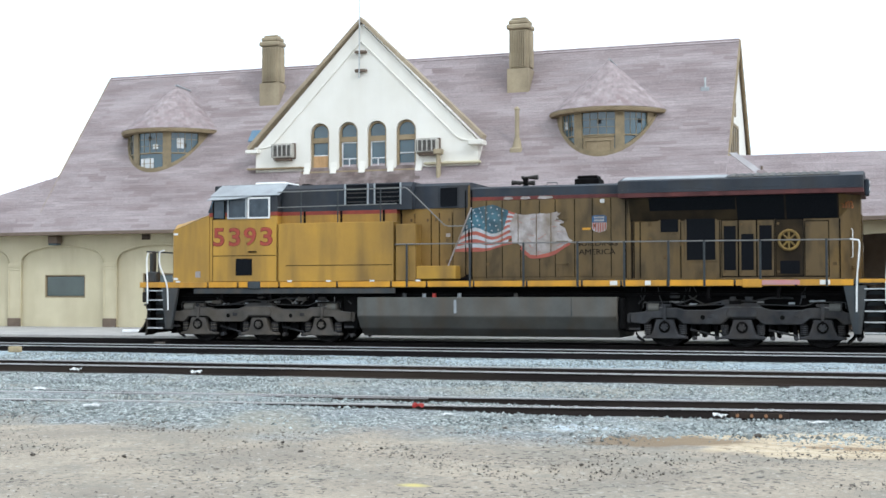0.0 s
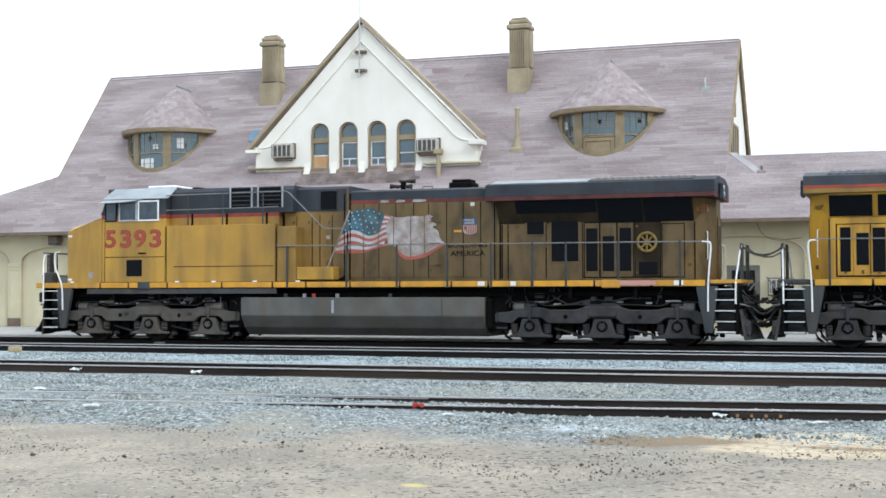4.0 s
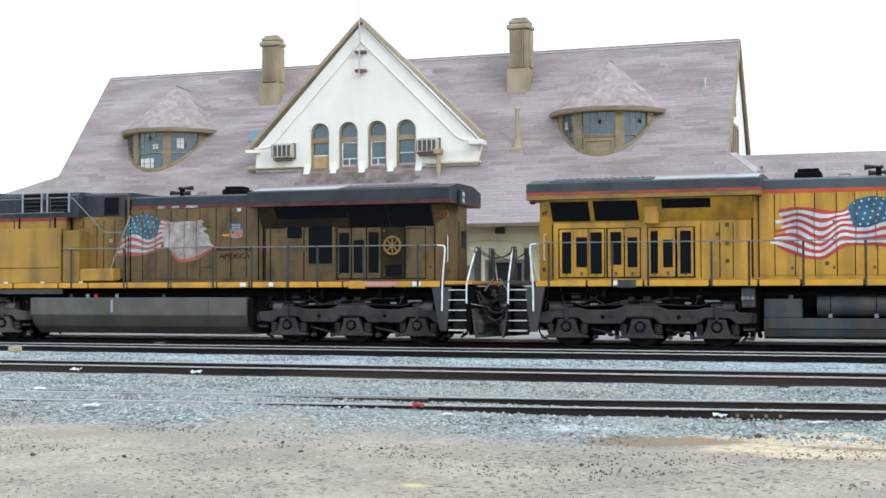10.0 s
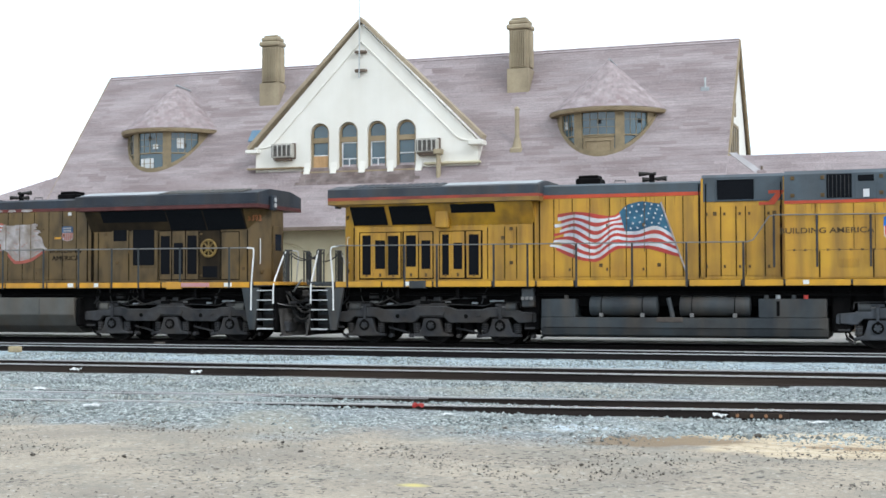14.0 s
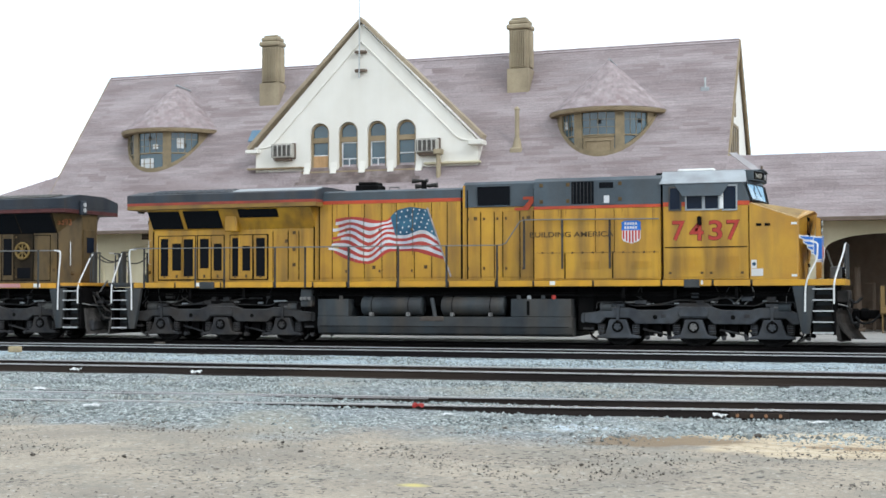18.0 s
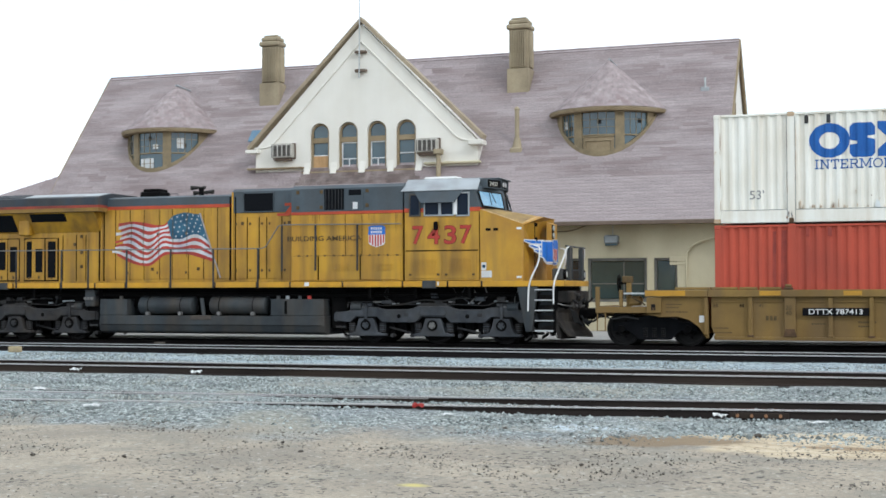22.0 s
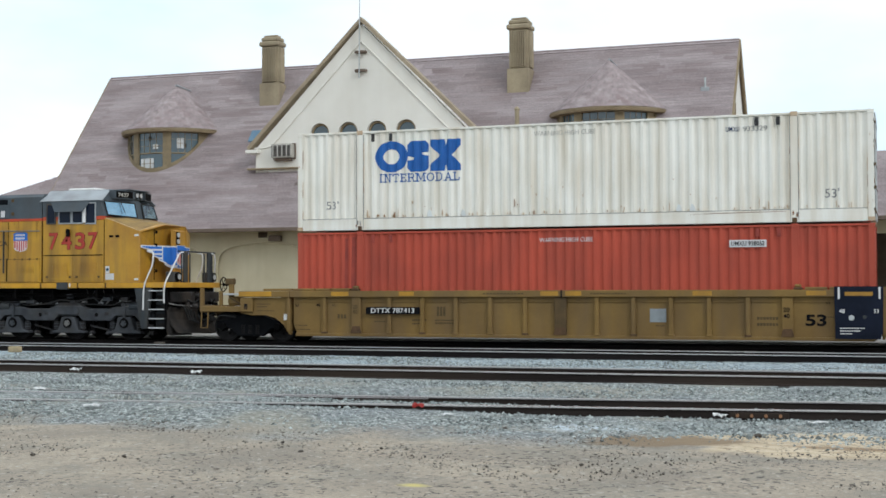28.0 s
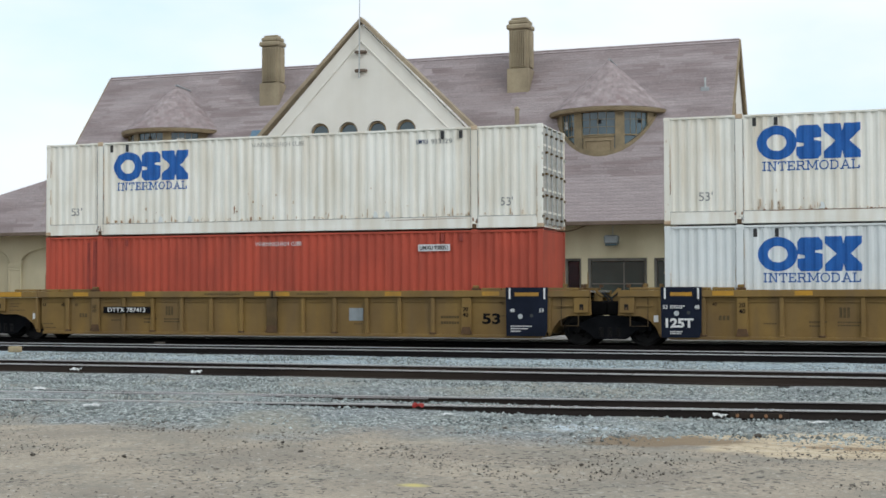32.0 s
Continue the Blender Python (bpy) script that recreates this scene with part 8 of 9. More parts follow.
M_RED_SOOT = mat("sooty red container steel", (0.33, 0.062, 0.042), (0.23, 0.048, 0.038), scale=2.5, rough=0.7)


# blue casting taken to near black for the shade under the wagon
M_TRUCK_N = mat("blue truck casting with wagon shade", (0.007, 0.0075, 0.009), (0.0035, 0.004, 0.005), scale=3, rough=0.75, spec=0.07, bump=0.2, fine=40)


def wagon_truck(cx, parent, r=0.46):
    for s in (-1, 1):
        y = s * 1.0
        fr = part("side_frame", prism([(cx - 1.15, 0.62), (cx - 0.75, 0.66), (cx - 0.38, 0.82), (cx + 0.38, 0.82), (cx + 0.75, 0.66), (cx + 1.15, 0.62), (cx + 1.15, 0.40), (cx + 0.72, 0.42), (cx + 0.42, 0.18), (cx - 0.42, 0.18), (cx - 0.72, 0.42), (cx - 1.15, 0.40)], y - 0.09, y + 0.09, b=0.015), M_TRUCK_N, parent)
        for q in (-0.24, 0.0, 0.24):
            part("spring", cyl((cx + q, y + s * 0.02, 0.24), (cx + q, y + s * 0.02, 0.52), 0.075, n=10), M_TRUCK_DK, fr)
            for j in range(5):
                part("spring_coil", cyl((cx + q, y + s * 0.02, 0.25 + j * 0.055), (cx + q, y + s * 0.02, 0.28 + j * 0.055), 0.10, n=10), M_WHEEL, fr)
        for q in (-0.9, 0.9):
            part("journal_cap", cyl((cx + q, y, r), (cx + q, y + s * 0.16, r), 0.12, 0.10, 12), M_TRUCK_DK, fr)
    part("bolster", box(cx - 0.25, cx + 0.25, -0.9, 0.9, 0.45, 0.78, 0.02), M_TRUCK_DK, parent)
    for q in (-0.9, 0.9):
        wheelset(cx + q, r, parent)


def well_unit(x0, x1, left_end, right_end, label):
    """One well between x0 and x1, with platforms over the trucks at its ends."""
    W = thing("well_wagon", label, "container wagon", group="articulated well wagon units")
    for s in (-1, 1):
        y0, y1 = sorted((s * 1.33, s * 1.37))
        side = part("side_plate", prism([(x0 + 0.05, 1.44), (x1 - 0.05, 1.44), (x1 - 0.05, 0.55), (x1 - 0.18, 0.24), (x0 + 0.18, 0.24), (x0 + 0.05, 0.55)], y0, y1), M_WELL, W)
        part("top_chord", box(x0 - 0.02, x1 + 0.02, *sorted((s * 1.28, s * 1.50)), 1.33, 1.52, 0.014), M_WELL, W)
        part("bottom_sill", box(x0 + 0.15, x1 - 0.15, *sorted((s * 1.28, s * 1.46)), 0.20, 0.29, 0.012), M_WELL, W)
        part("stiffener", box(x0 + 0.1, x1 - 0.1, *sorted((s * 1.37, s * 1.40)), 1.19, 1.22, 0.004), M_WELL, side)
        for k in range(14):
            x = x0 + 1.06 + 1.005 * k
            wide = 0.14 if k in (1, 13) else 0.165 if k == 7 else 0.058
            part("rib", box(x - wide, x + wide, *sorted((s * 1.37, s * 1.46)), 0.29, 1.33, 0.014), M_WELL_DK if k == 7 else M_WELL, side)
            if k in (1, 7, 13):
                part("bottom_gusset", prism([(x - wide - 0.03, 0.30), (x + wide + 0.03, 0.30), (x + wide * 0.8, 0.50), (x - wide * 0.8, 0.50)], *sorted((s * 1.46, s * 1.475))), M_GUSSET, side)
            else:
                part("rib_foot", box(x - 0.085, x + 0.085, *sorted((s * 1.37, s * 1.475)), 0.29, 0.34, 0.01), M_GUSSET if k % 3 == 0 else M_WELL, side)
        for a, c in ((1.3, 1.85), (3.4, 3.85), (7.55, 8.05), (8.25, 8.7), (11.7, 12.2), (14.6, 15.1)):
            part("safety_stripe", box(x0 + a, x0 + c, *sorted((s * 1.501, s * 1.507)), 1.37, 1.49), M_WELL_Y, side)
        part("chord_joint", box(x0 + 8.12, x0 + 8.16, *sorted((s * 1.495, s * 1.512)), 1.32, 1.53), M_DARK, side)
        for a, c in ((x0 - 0.9, x0 + 0.03), (x0 + 0.07, x0 + 0.74), (x0 + 0.79, x0 + 1.24), (x0 + 1.30, x0 + 1.85), (x1 - 1.85, x1 - 1.30), (x1 - 1.24, x1 - 0.79), (x1 - 0.74, x1 - 0.07), (x1 - 0.03, x1 + 0.9)):
            part("lid_strip", box(a, c, *sorted((s * 1.27, s * 1.47)), 1.522, 1.59, 0.012), M_WELL, W)
        for a in (x0 + 2.03, x1 - 2.03):
            part("cone_lock", box(a - 0.12, a + 0.12, *sorted((s * 1.26, s * 1.48)), 1.522, 1.58, 0.02), M_GUSSET, W)
            part("cone_lock", box(a - 0.08, a + 0.08, *sorted((s * 1.30, s * 1.46)), 1.582, 1.66, 0.02), M_WELL, W)
    part("floor_plate", box(x0 + 0.1, x1 - 0.1, -1.30, 1.30, 0.22, 0.32, 0.01), M_WELL, W)
    for e, sg, kind in ((x0, -1, left_end), (x1, 1, right_end)):
        def bx(a, c, *rest):
            return box(min(e + sg * a, e + sg * c), max(e + sg * a, e + sg * c), *rest)
        part("bulkhead", bx(0.03, 0.12, -1.27, 1.27, 0.35, 1.50, 0.01), M_WELL, W)
        for s in (-1, 1):
            ya, yb = sorted((s * 1.28, s * 1.37))
            if kind == "shared":
                prof = [(0.03, 1.325), (1.22, 1.325), (1.24, 0.84), (0.62, 0.82), (0.36, 0.70), (0.19, 0.50), (0.07, 0.24), (0.03, 0.24)]
            else:
                prof = [(0.03, 1.325), (1.66, 1.325), (1.66, 0.88), (1.32, 0.80), (0.84, 0.81), (0.52, 0.72), (0.26, 0.53), (0.07, 0.24), (0.03, 0.24)]
            sh = part("end_side", prism([(e + sg * q, z) for q, z in prof], ya, yb, b=0.008), M_WELL, W)
            lip = [(q, z) for q, z in prof[2:-1]]
            part("shroud_lip", tube([(e + sg * q, s * 1.385, z + 0.012) for q, z in lip], 0.02, 5), M_WELL, sh)
            reach = 1.22 if kind == "shared" else 1.70
            part("end_chord", bx(0.03, reach, *sorted((s * 1.28, s * 1.49)), 1.335, 1.515, 0.012), M_WELL, W)
            part("post_box", bx(reach - 0.44, reach - 0.04, *sorted((s * 1.372, s * 1.46)), 0.90, 1.325, 0.015), M_WELL, W)
            part("post_slot", bx(reach - 0.28, reach - 0.17, *sorted((s * 1.461, s * 1.466)), 0.98, 1.14), M_DARK, W)
            part("slot_latch", bx(reach - 0.25, reach - 0.20, *sorted((s * 1.466, s * 1.474)), 0.98, 1.05), M_GUSSET, W)
            if sg < 0:
                part("reflector", bx(0.14, 0.27, *sorted((s * 1.372, s * 1.38)), 0.66, 0.84), M_WHITE, W)
            part("end_rib", bx(0.03, 0.13, *sorted((s * 1.372, s * 1.46)), 0.34, 1.325, 0.01), M_WELL, W)
            if kind == "shared":
                part("grab_hoop", tube([(e + sg * 0.42, s * 1.40, 1.30), (e + sg * 0.42, s * 1.42, 0.55), (e + sg * 0.90, s * 1.42, 0.55), (e + sg * 0.90, s * 1.40, 1.30)], 0.016, 5), M_WELL_DK, W)
                part("lug", bx(0.45, 0.55, *sorted((s * 1.15, s * 1.35)), 1.592, 1.70, 0.01), M_WELL, W)
                part("lug", bx(0.95, 1.02, *sorted((s * 1.0, s * 1.30)), 1.592, 1.68, 0.01), M_GUSSET, W)
                part("step_ledge", bx(0.30, 1.0, *sorted((s * 1.372, s * 1.43)), 1.08, 1.11), M_WELL, W)
            else:
                part("safety_stripe", bx(0.62, 1.69, *sorted((s * 1.491, s * 1.497)), 1.36, 1.50), M_WELL_Y, W)
        if kind == "shared":
            part("centre_sill", bx(0.1, 1.55, -0.45, 0.45, 0.84, 1.15, 0.02), M_WELL_DK, W)
            part("platform", bx(0.12, 1.2, -1.27, 1.27, 1.46, 1.51), M_GALV, W)
            part("articulation_joint", bx(1.0, 1.62, -1.0, 1.0, 0.84, 1.22, 0.04), M_TRUCK_DK, W)
            part("loose_strap", prism([(e + sg * 1.20, 1.56), (e + sg * 1.30, 1.58), (e + sg * 1.52, 1.36), (e + sg * 1.46, 1.34)], -1.05, -1.02), M_WELL, W)
            for y in (-0.6, -0.2):
                part("air_hose", tube(arc([(e + sg * 1.1, y, 1.42), (e + sg * 1.30, y - 0.05, 1.46), (e + sg * 1.5, y, 1.36), (e + sg * 1.6, y + 0.05, 1.15)]), 0.022, 6), M_RUBBER if y > -0.9 else M_PIPE, W)
            part("bracket", prism([(e + sg * 1.24, 1.45), (e + sg * 1.46, 1.30), (e + sg * 1.46, 1.0), (e + sg * 1.24, 0.90)], -0.95, -0.90), M_WELL, W)
        else:
            part("centre_sill", bx(0.1, 3.1, -0.40, 0.40, 0.80, 1.06, 0.02), M_WELL_DK, W)
            part("end_beam", bx(1.66, 3.07, -1.36, -1.24, 0.90, 1.07, 0.012), M_WELL, W)
            part("end_beam", bx(1.66, 3.07, 1.24, 1.36, 0.90, 1.07, 0.012), M_WELL, W)
            part("end_sill", bx(2.95, 3.07, -1.23, 1.23, 0.88, 1.09, 0.01), M_WELL, W)
            part("platform", bx(1.68, 2.94, -1.23, 1.23, 1.02, 1.06), M_GALV, W)
            part("end_post", bx(2.96, 3.07, -1.355, -1.25, 1.072, 1.61, 0.01), M_WELL, W)
            part("middle_post", bx(2.33, 2.42, -1.355, -1.26, 1.072, 1.52, 0.01), M_WELL, W)
            part("crossover_step", bx(1.72, 2.30, -1.34, -0.70, 1.40, 1.45, 0.006), M_GALV, W)
            part("brake_valve", bx(1.85, 2.2, -1.25, -0.85, 1.10, 1.36, 0.06), M_WELL, W)
            part("brake_rod", cyl((e + sg * 1.72, -1.3, 1.12), (e + sg * 2.1, -1.3, 1.34), 0.025, n=6), M_WELL_DK, W)
            bp = part("brake_stand", bx(2.16, 2.29, -1.0, -0.86, 1.062, 1.90, 0.012), M_WELL, W)
            part("stand_cap", bx(2.12, 2.40, -1.02, -0.84, 1.72, 1.90, 0.02), M_WELL_DK, bp)
            bw = part("brake_wheel", tube([(e + sg * 2.50, -0.93 + 0.21 * math.cos(q * math.pi / 12), 1.72 + 0.21 * math.sin(q * math.pi / 12)) for q in range(25)], 0.018, 6), M_TRUCK_DK, bp)
            for q in range(6):
                a = q * math.pi / 3
                part("spoke", cyl((e + sg * 2.50, -0.93, 1.72), (e + sg * 2.50, -0.93 + 0.20 * math.cos(a), 1.72 + 0.20 * math.sin(a)), 0.012, n=5), M_TRUCK_DK, bw)
            part("brake_shaft", cyl((e + sg * 2.3, -0.93, 1.72), (e + sg * 2.52, -0.93, 1.72), 0.04, n=8), M_TRUCK_DK, bp)
            cp = part("coupler", bx(3.0, 3.4, -0.12, 0.12, 0.75, 0.98, 0.03), M_TRUCK_DK, W)
            part("knuckle", bx(3.35, 3.62, -0.2, 0.14, 0.70, 1.02, 0.06), M_TRUCK_DK, cp)
            part("stirrup", tube([(e + sg * 3.02, -1.33, 0.9), (e + sg * 3.02, -1.36, 0.42), (e + sg * 2.80, -1.36, 0.42), (e + sg * 2.80, -1.33, 0.9)], 0.02, 5), M_WELL, W)
            part("brake_pipe", tube(arc([(e + sg * 2.9, -1.3, 0.85), (e + sg * 2.6, -1.34, 0.72), (e + sg * 2.3, -1.3, 0.80), (e + sg * 1.9, -1.3, 0.74)]), 0.02, 5), M_RUBBER, W)
            part("air_hose", tube(arc([(e + sg * 3.0, -0.4, 0.95), (e + sg * 3.3, -0.45, 0.65), (e + sg * 3.55, -0.4, 0.62), (e + sg * 3.7, -0.35, 0.8)]), 0.03, 6), M_RUBBER, W)
            for z, wd in ((1.12, 0.45), (1.04, 0.35), (0.92, 0.6)):
                bars(e - 1.15 if sg < 0 else e + 0.6, -1.374, z, wd, 0.028, 7, M_STENCIL, W)
    return W


def wagon_marks(W, x0, x1, y=-1.372):
    """Stencilled writing on the side of the well."""
    for x, z, w, h, n in ((0.10, 0.50, 0.4, 0.03, 6), (0.10, 0.38, 0.5, 0.03, 7), (1.45, 0.72, 0.3, 0.12, 3), (2.6, 0.62, 0.35, 0.035, 5), (3.75, 0.66, 0.45, 0.05, 8), (3.75, 0.56, 0.3, 0.04, 5), (4.5, 0.80, 0.28, 0.26, 3),
                          (4.45, 0.66, 0.6, 0.04, 9), (4.45, 0.58, 0.55, 0.04, 8), (13.35, 0.74, 0.55, 0.07, 7), (13.35, 0.58, 0.55, 0.07, 7), (10.7, 0.55, 0.25, 0.03, 5), (15.0, 0.8, 0.3, 0.03, 5)):
        bars(x0 + x, y, z, w, h, n, M_STENCIL, W)
    for x, w in ((5.9, 1.2), (8.95, 1.0)):
        bars(x0 + x, -1.503, 1.41, w, 0.04, 12, M_STENCIL, W)


wagon1 = well_unit(-25.62, -9.20, "end", "shared", "weathered yellow articulated well wagon with ribbed sides")
wagon2 = well_unit(-5.98, 10.30, "shared", "shared", "weathered yellow well wagon unit with navy end plates")
# grab irons over the shared truck
for gx in (-8.72, -8.05):
    part("grab_iron", cyl((gx, -1.32, 1.52), (gx, -1.32, 2.02), 0.014, n=5), M_WELL, wagon1)
wagon_truck(-27.13, wagon1)
wagon_truck(-7.50, wagon1)
wagon_truck(11.95, wagon2)
travelling += [(wagon1, 0.0), (wagon2, 0.0)]
wagon_marks(wagon1, -25.62, -9.2)
wagon_marks(wagon2, -5.98, 10.3)
# reporting plate, marking plates, stencilled figures
part("reporting_plate", box(-23.24, -21.60, -1.485, -1.462, 0.85, 1.05), M_BLACKTXT, wagon1, "black plate with white characters")
letters("DTTX 787413", -23.08, -1.487, 0.885, 0.135, M_WHITE, wagon1, 1.32, bold=0.006)
letters("53", -11.05, -1.374, 0.58, 0.30, M_BLACKTXT, wagon1, 0.52, bold=0.03)
letters("20", -11.60, -1.462, 0.94, 0.12, M_BLACKTXT, wagon1, bold=0.012)
letters("40", -11.60, -1.462, 0.78, 0.12, M_BLACKTXT, wagon1, bold=0.012)
letters("20", -23.66, -1.462, 1.0, 0.11, M_STENCIL, wagon1, bold=0.01)
letters("40", -23.66, -1.462, 0.86, 0.11, M_STENCIL, wagon1, bold=0.01)
letters("45", -24.35, -1.374, 1.06, 0.09, M_STENCIL, wagon1)
letters("45", -10.55, -1.374, 1.14, 0.09, M_BLACKTXT, wagon1)
letters("53", -25.52, -1.374, 1.06, 0.09, M_BLACKTXT, wagon1)
letters("48", -24.85, -1.374, 1.06, 0.09, M_BLACKTXT, wagon1)
part("poster", box(-15.08, -14.64, -1.38, -1.372, 0.66, 1.02), M_LAMPBOX, wagon1)
for W, a, b in ((wagon1, -10.33, -9.13), (wagon2, -6.04, -4.95)):
    pl = part("marking_plate", prism([(a, 1.60), (b, 1.60), (b - 0.02, 0.42), (b - 0.08, 0.26), (a + 0.02, 0.26)], -1.52, -1.50), M_PLATE, W, "navy marking plate")
    zr = 0.80 if W is wagon1 else 0.90
    for q in (a + 0.09, b - 0.12):
        part("white_tick", box(q, q + 0.05, -1.526, -1.52, 1.28, 1.58), M_WHITE, pl)
    part("tick_panel", box(a + 0.26, b - 0.26, -1.526, -1.52, 1.36, 1.46), M_WELL_Y, pl)
    part("round_mark", cyl((a + 0.42, -1.52, zr), (a + 0.42, -1.524, zr), 0.07, n=14), M_GALV, pl)
    part("round_mark", cyl((a + 0.74, -1.52, zr + 0.02), (a + 0.74, -1.524, zr + 0.02), 0.05, n=14), M_FRAME, pl)
    if W is wagon1:
        letters("48", a + 0.12, -1.521, 0.92, 0.10, M_WHITE, pl, bold=0.02)
        letters("53", b - 0.24, -1.521, 0.92, 0.10, M_WHITE, pl, bold=0.02)
        for z, w in ((0.52, 0.62), (0.45, 0.5), (0.38, 0.3)):
            bars(a + 0.14, -1.521, z, w, 0.03, 9, M_WHITE, pl)
    else:
        letters("53", a + 0.06, -1.521, 1.02, 0.10, M_WHITE, pl, bold=0.02)
        letters("48", b - 0.2, -1.521, 1.02, 0.10, M_WHITE, pl, bold=0.02)
        letters("125T", a + 0.13, -1.521, 0.52, 0.25, M_WHITE, pl, 0.74, bold=0.04)
        for z, w in ((1.08, 0.40), (1.03, 0.34), (0.40, 0.34), (0.35, 0.3)):
            bars(a + 0.25, -1.521, z, w, 0.03, 7, M_WHITE, pl)
letters("45", -4.7, -1.374, 1.10, 0.09, M_BLACKTXT, wagon2)
letters("20", -4.0, -1.462, 1.06, 0.12, M_BLACKTXT, wagon2, bold=0.012)
letters("40", -4.0, -1.462, 0.90, 0.12, M_BLACKTXT, wagon2, bold=0.012)


def corrugated(x0, x1, z0, z1, y, pitch, depth, bm):
    """A trapezoidal corrugated side sheet that faces -y."""
    n = max(1, round((x1 - x0) / pitch))
    p = (x1 - x0) / n
    pts = []
    for i in range(n):
        a = x0 + i * p
        pts += [(a, y), (a + 0.27 * p, y), (a + 0.50 * p, y + depth), (a + 0.77 * p, y + depth)]
    pts.append((x1, y))
    lo = [bm.verts.new((a, b, z0)) for a, b in pts]
    hi = [bm.verts.new((a, b, z1)) for a, b in pts]
    for i in range(len(pts) - 1):
        bm.faces.new((lo[i], lo[i + 1], hi[i + 1], hi[i]))
    return bm


PITCH_C, DEPTH_C = 0.262, 0.047


def press(ob, a, b, sheet_y=-1.273):
    """Lays flat paint work on to the corrugated sheet that runs from a to b."""
    n = max(1, round((b - a) / PITCH_C))
    p = (b - a) / n
    bm = bmesh.new()
    bm.from_mesh(ob.data)
    xs = [v.co.x for v in bm.verts]
    back = max(v.co.y for v in bm.verts)
    for i in range(n):
        for f in (0, 0.27, 0.5, 0.77):
            x = a + p * (i + f)
            if min(xs) < x < max(xs):
                bmesh.ops.bisect_plane(bm, geom=bm.verts[:] + bm.edges[:] + bm.faces[:], plane_co=(x, 0, 0), plane_no=(1, 0, 0))
    for v in bm.verts:
        v.co.y += sheet_y - 0.001 - back + DEPTH_C * float(np.interp(((v.co.x - a) / p) % 1.0, [0, 0.27, 0.5, 0.77, 1], [0, 0, 1, 1, 0]))
    bm.to_mesh(ob.data)
    bm.free()


def slab_word(word, x, y, z, h, width, material, parent):
    """A word in slab serif capitals built of strokes, its lower left corner at (x, y, z)."""
    strokes = {
        "I": (0.5, [((0.25, 0), (0.25, 1))], [(0.25, 0), (0.25, 1)]),
        "N": (1.0, [((0.2, 0), (0.2, 1)), ((0.2, 1), (0.8, 0)), ((0.8, 0), (0.8, 1))], [(0.2, 0), (0.2, 1), (0.8, 1)]),
        "T": (0.9, [((0.45, 0), (0.45, 1)), ((0.08, 0.95), (0.82, 0.95)), ((0.1, 0.95), (0.1, 0.72)), ((0.8, 0.95), (0.8, 0.72))], [(0.45, 0)]),
        "E": (0.86, [((0.2, 0), (0.2, 1)), ((0.08, 0.05), (0.76, 0.05)), ((0.08, 0.95), (0.74, 0.95)), ((0.2, 0.5), (0.55, 0.5)), ((0.74, 0.05), (0.74, 0.28)), ((0.72, 0.95), (0.72, 0.74))], []),
        "R": (0.96, [((0.2, 0), (0.2, 1)), ((0.08, 0.95), (0.6, 0.95)), ((0.6, 0.95), (0.75, 0.85)), ((0.75, 0.85), (0.75, 0.62)), ((0.75, 0.62), (0.6, 0.5)), ((0.6, 0.5), (0.2, 0.5)), ((0.5, 0.5), (0.82, 0.02))], [(0.2, 0), (0.84, 0)]),
        "M": (1.2, [((0.2, 0), (0.2, 1)), ((0.2, 1), (0.6, 0.2)), ((0.6, 0.2), (1.0, 1)), ((1.0, 1), (1.0, 0))], [(0.2, 0), (1.0, 0), (0.14, 1), (1.06, 1)]),
        "D": (1.0, [((0.2, 0), (0.2, 1)), ((0.08, 0.05), (0.55, 0.05)), ((0.08, 0.95), (0.55, 0.95)), ((0.55, 0.95), (0.8, 0.75)), ((0.8, 0.75), (0.8, 0.25)), ((0.8, 0.25), (0.55, 0.05))], []),
        "A": (1.02, [((0.16, 0), (0.5, 1)), ((0.5, 1), (0.86, 0)), ((0.3, 0.34), (0.72, 0.34))], [(0.16, 0), (0.86, 0)]),
        "L": (0.82, [((0.2, 0), (0.2, 1)), ((0.08, 0.05), (0.74, 0.05)), ((0.74, 0.05), (0.74, 0.32))], [(0.2, 1)])}
    ring = [(0.5 + 0.40 * math.cos(2 * math.pi * k / 12), 0.5 + 0.47 * math.sin(2 * math.pi * k / 12)) for k in range(13)]
    strokes["O"] = (1.0, list(zip(ring, ring[1:])), [])
    total = sum(strokes[c][0] for c in word)
    k = width / total
    bm = bmesh.new()
    at_x = x
    for c in word:
        w, lines, feet = strokes[c]
        for (a0, b0), (a1, b1) in lines + [((a - 0.15, 0.04 if b < 0.5 else 0.96), (a + 0.15, 0.04 if b < 0.5 else 0.96)) for a, b in feet]:
            p, q = Vector((at_x + a0 * k, z + b0 * h)), Vector((at_x + a1 * k, z + b1 * h))
            dv = (q - p).normalized()
            nv = Vector((-dv.y, dv.x)) * 0.015
            p, q = p - dv * 0.008, q + dv * 0.008
            prism([tuple(p + nv), tuple(p - nv), tuple(q - nv), tuple(q + nv)], y - 0.006, y + 0.0, bm=bm)
        at_x += w * k
    return part("lettering", bm, material, parent, "blue slab serif lettering")


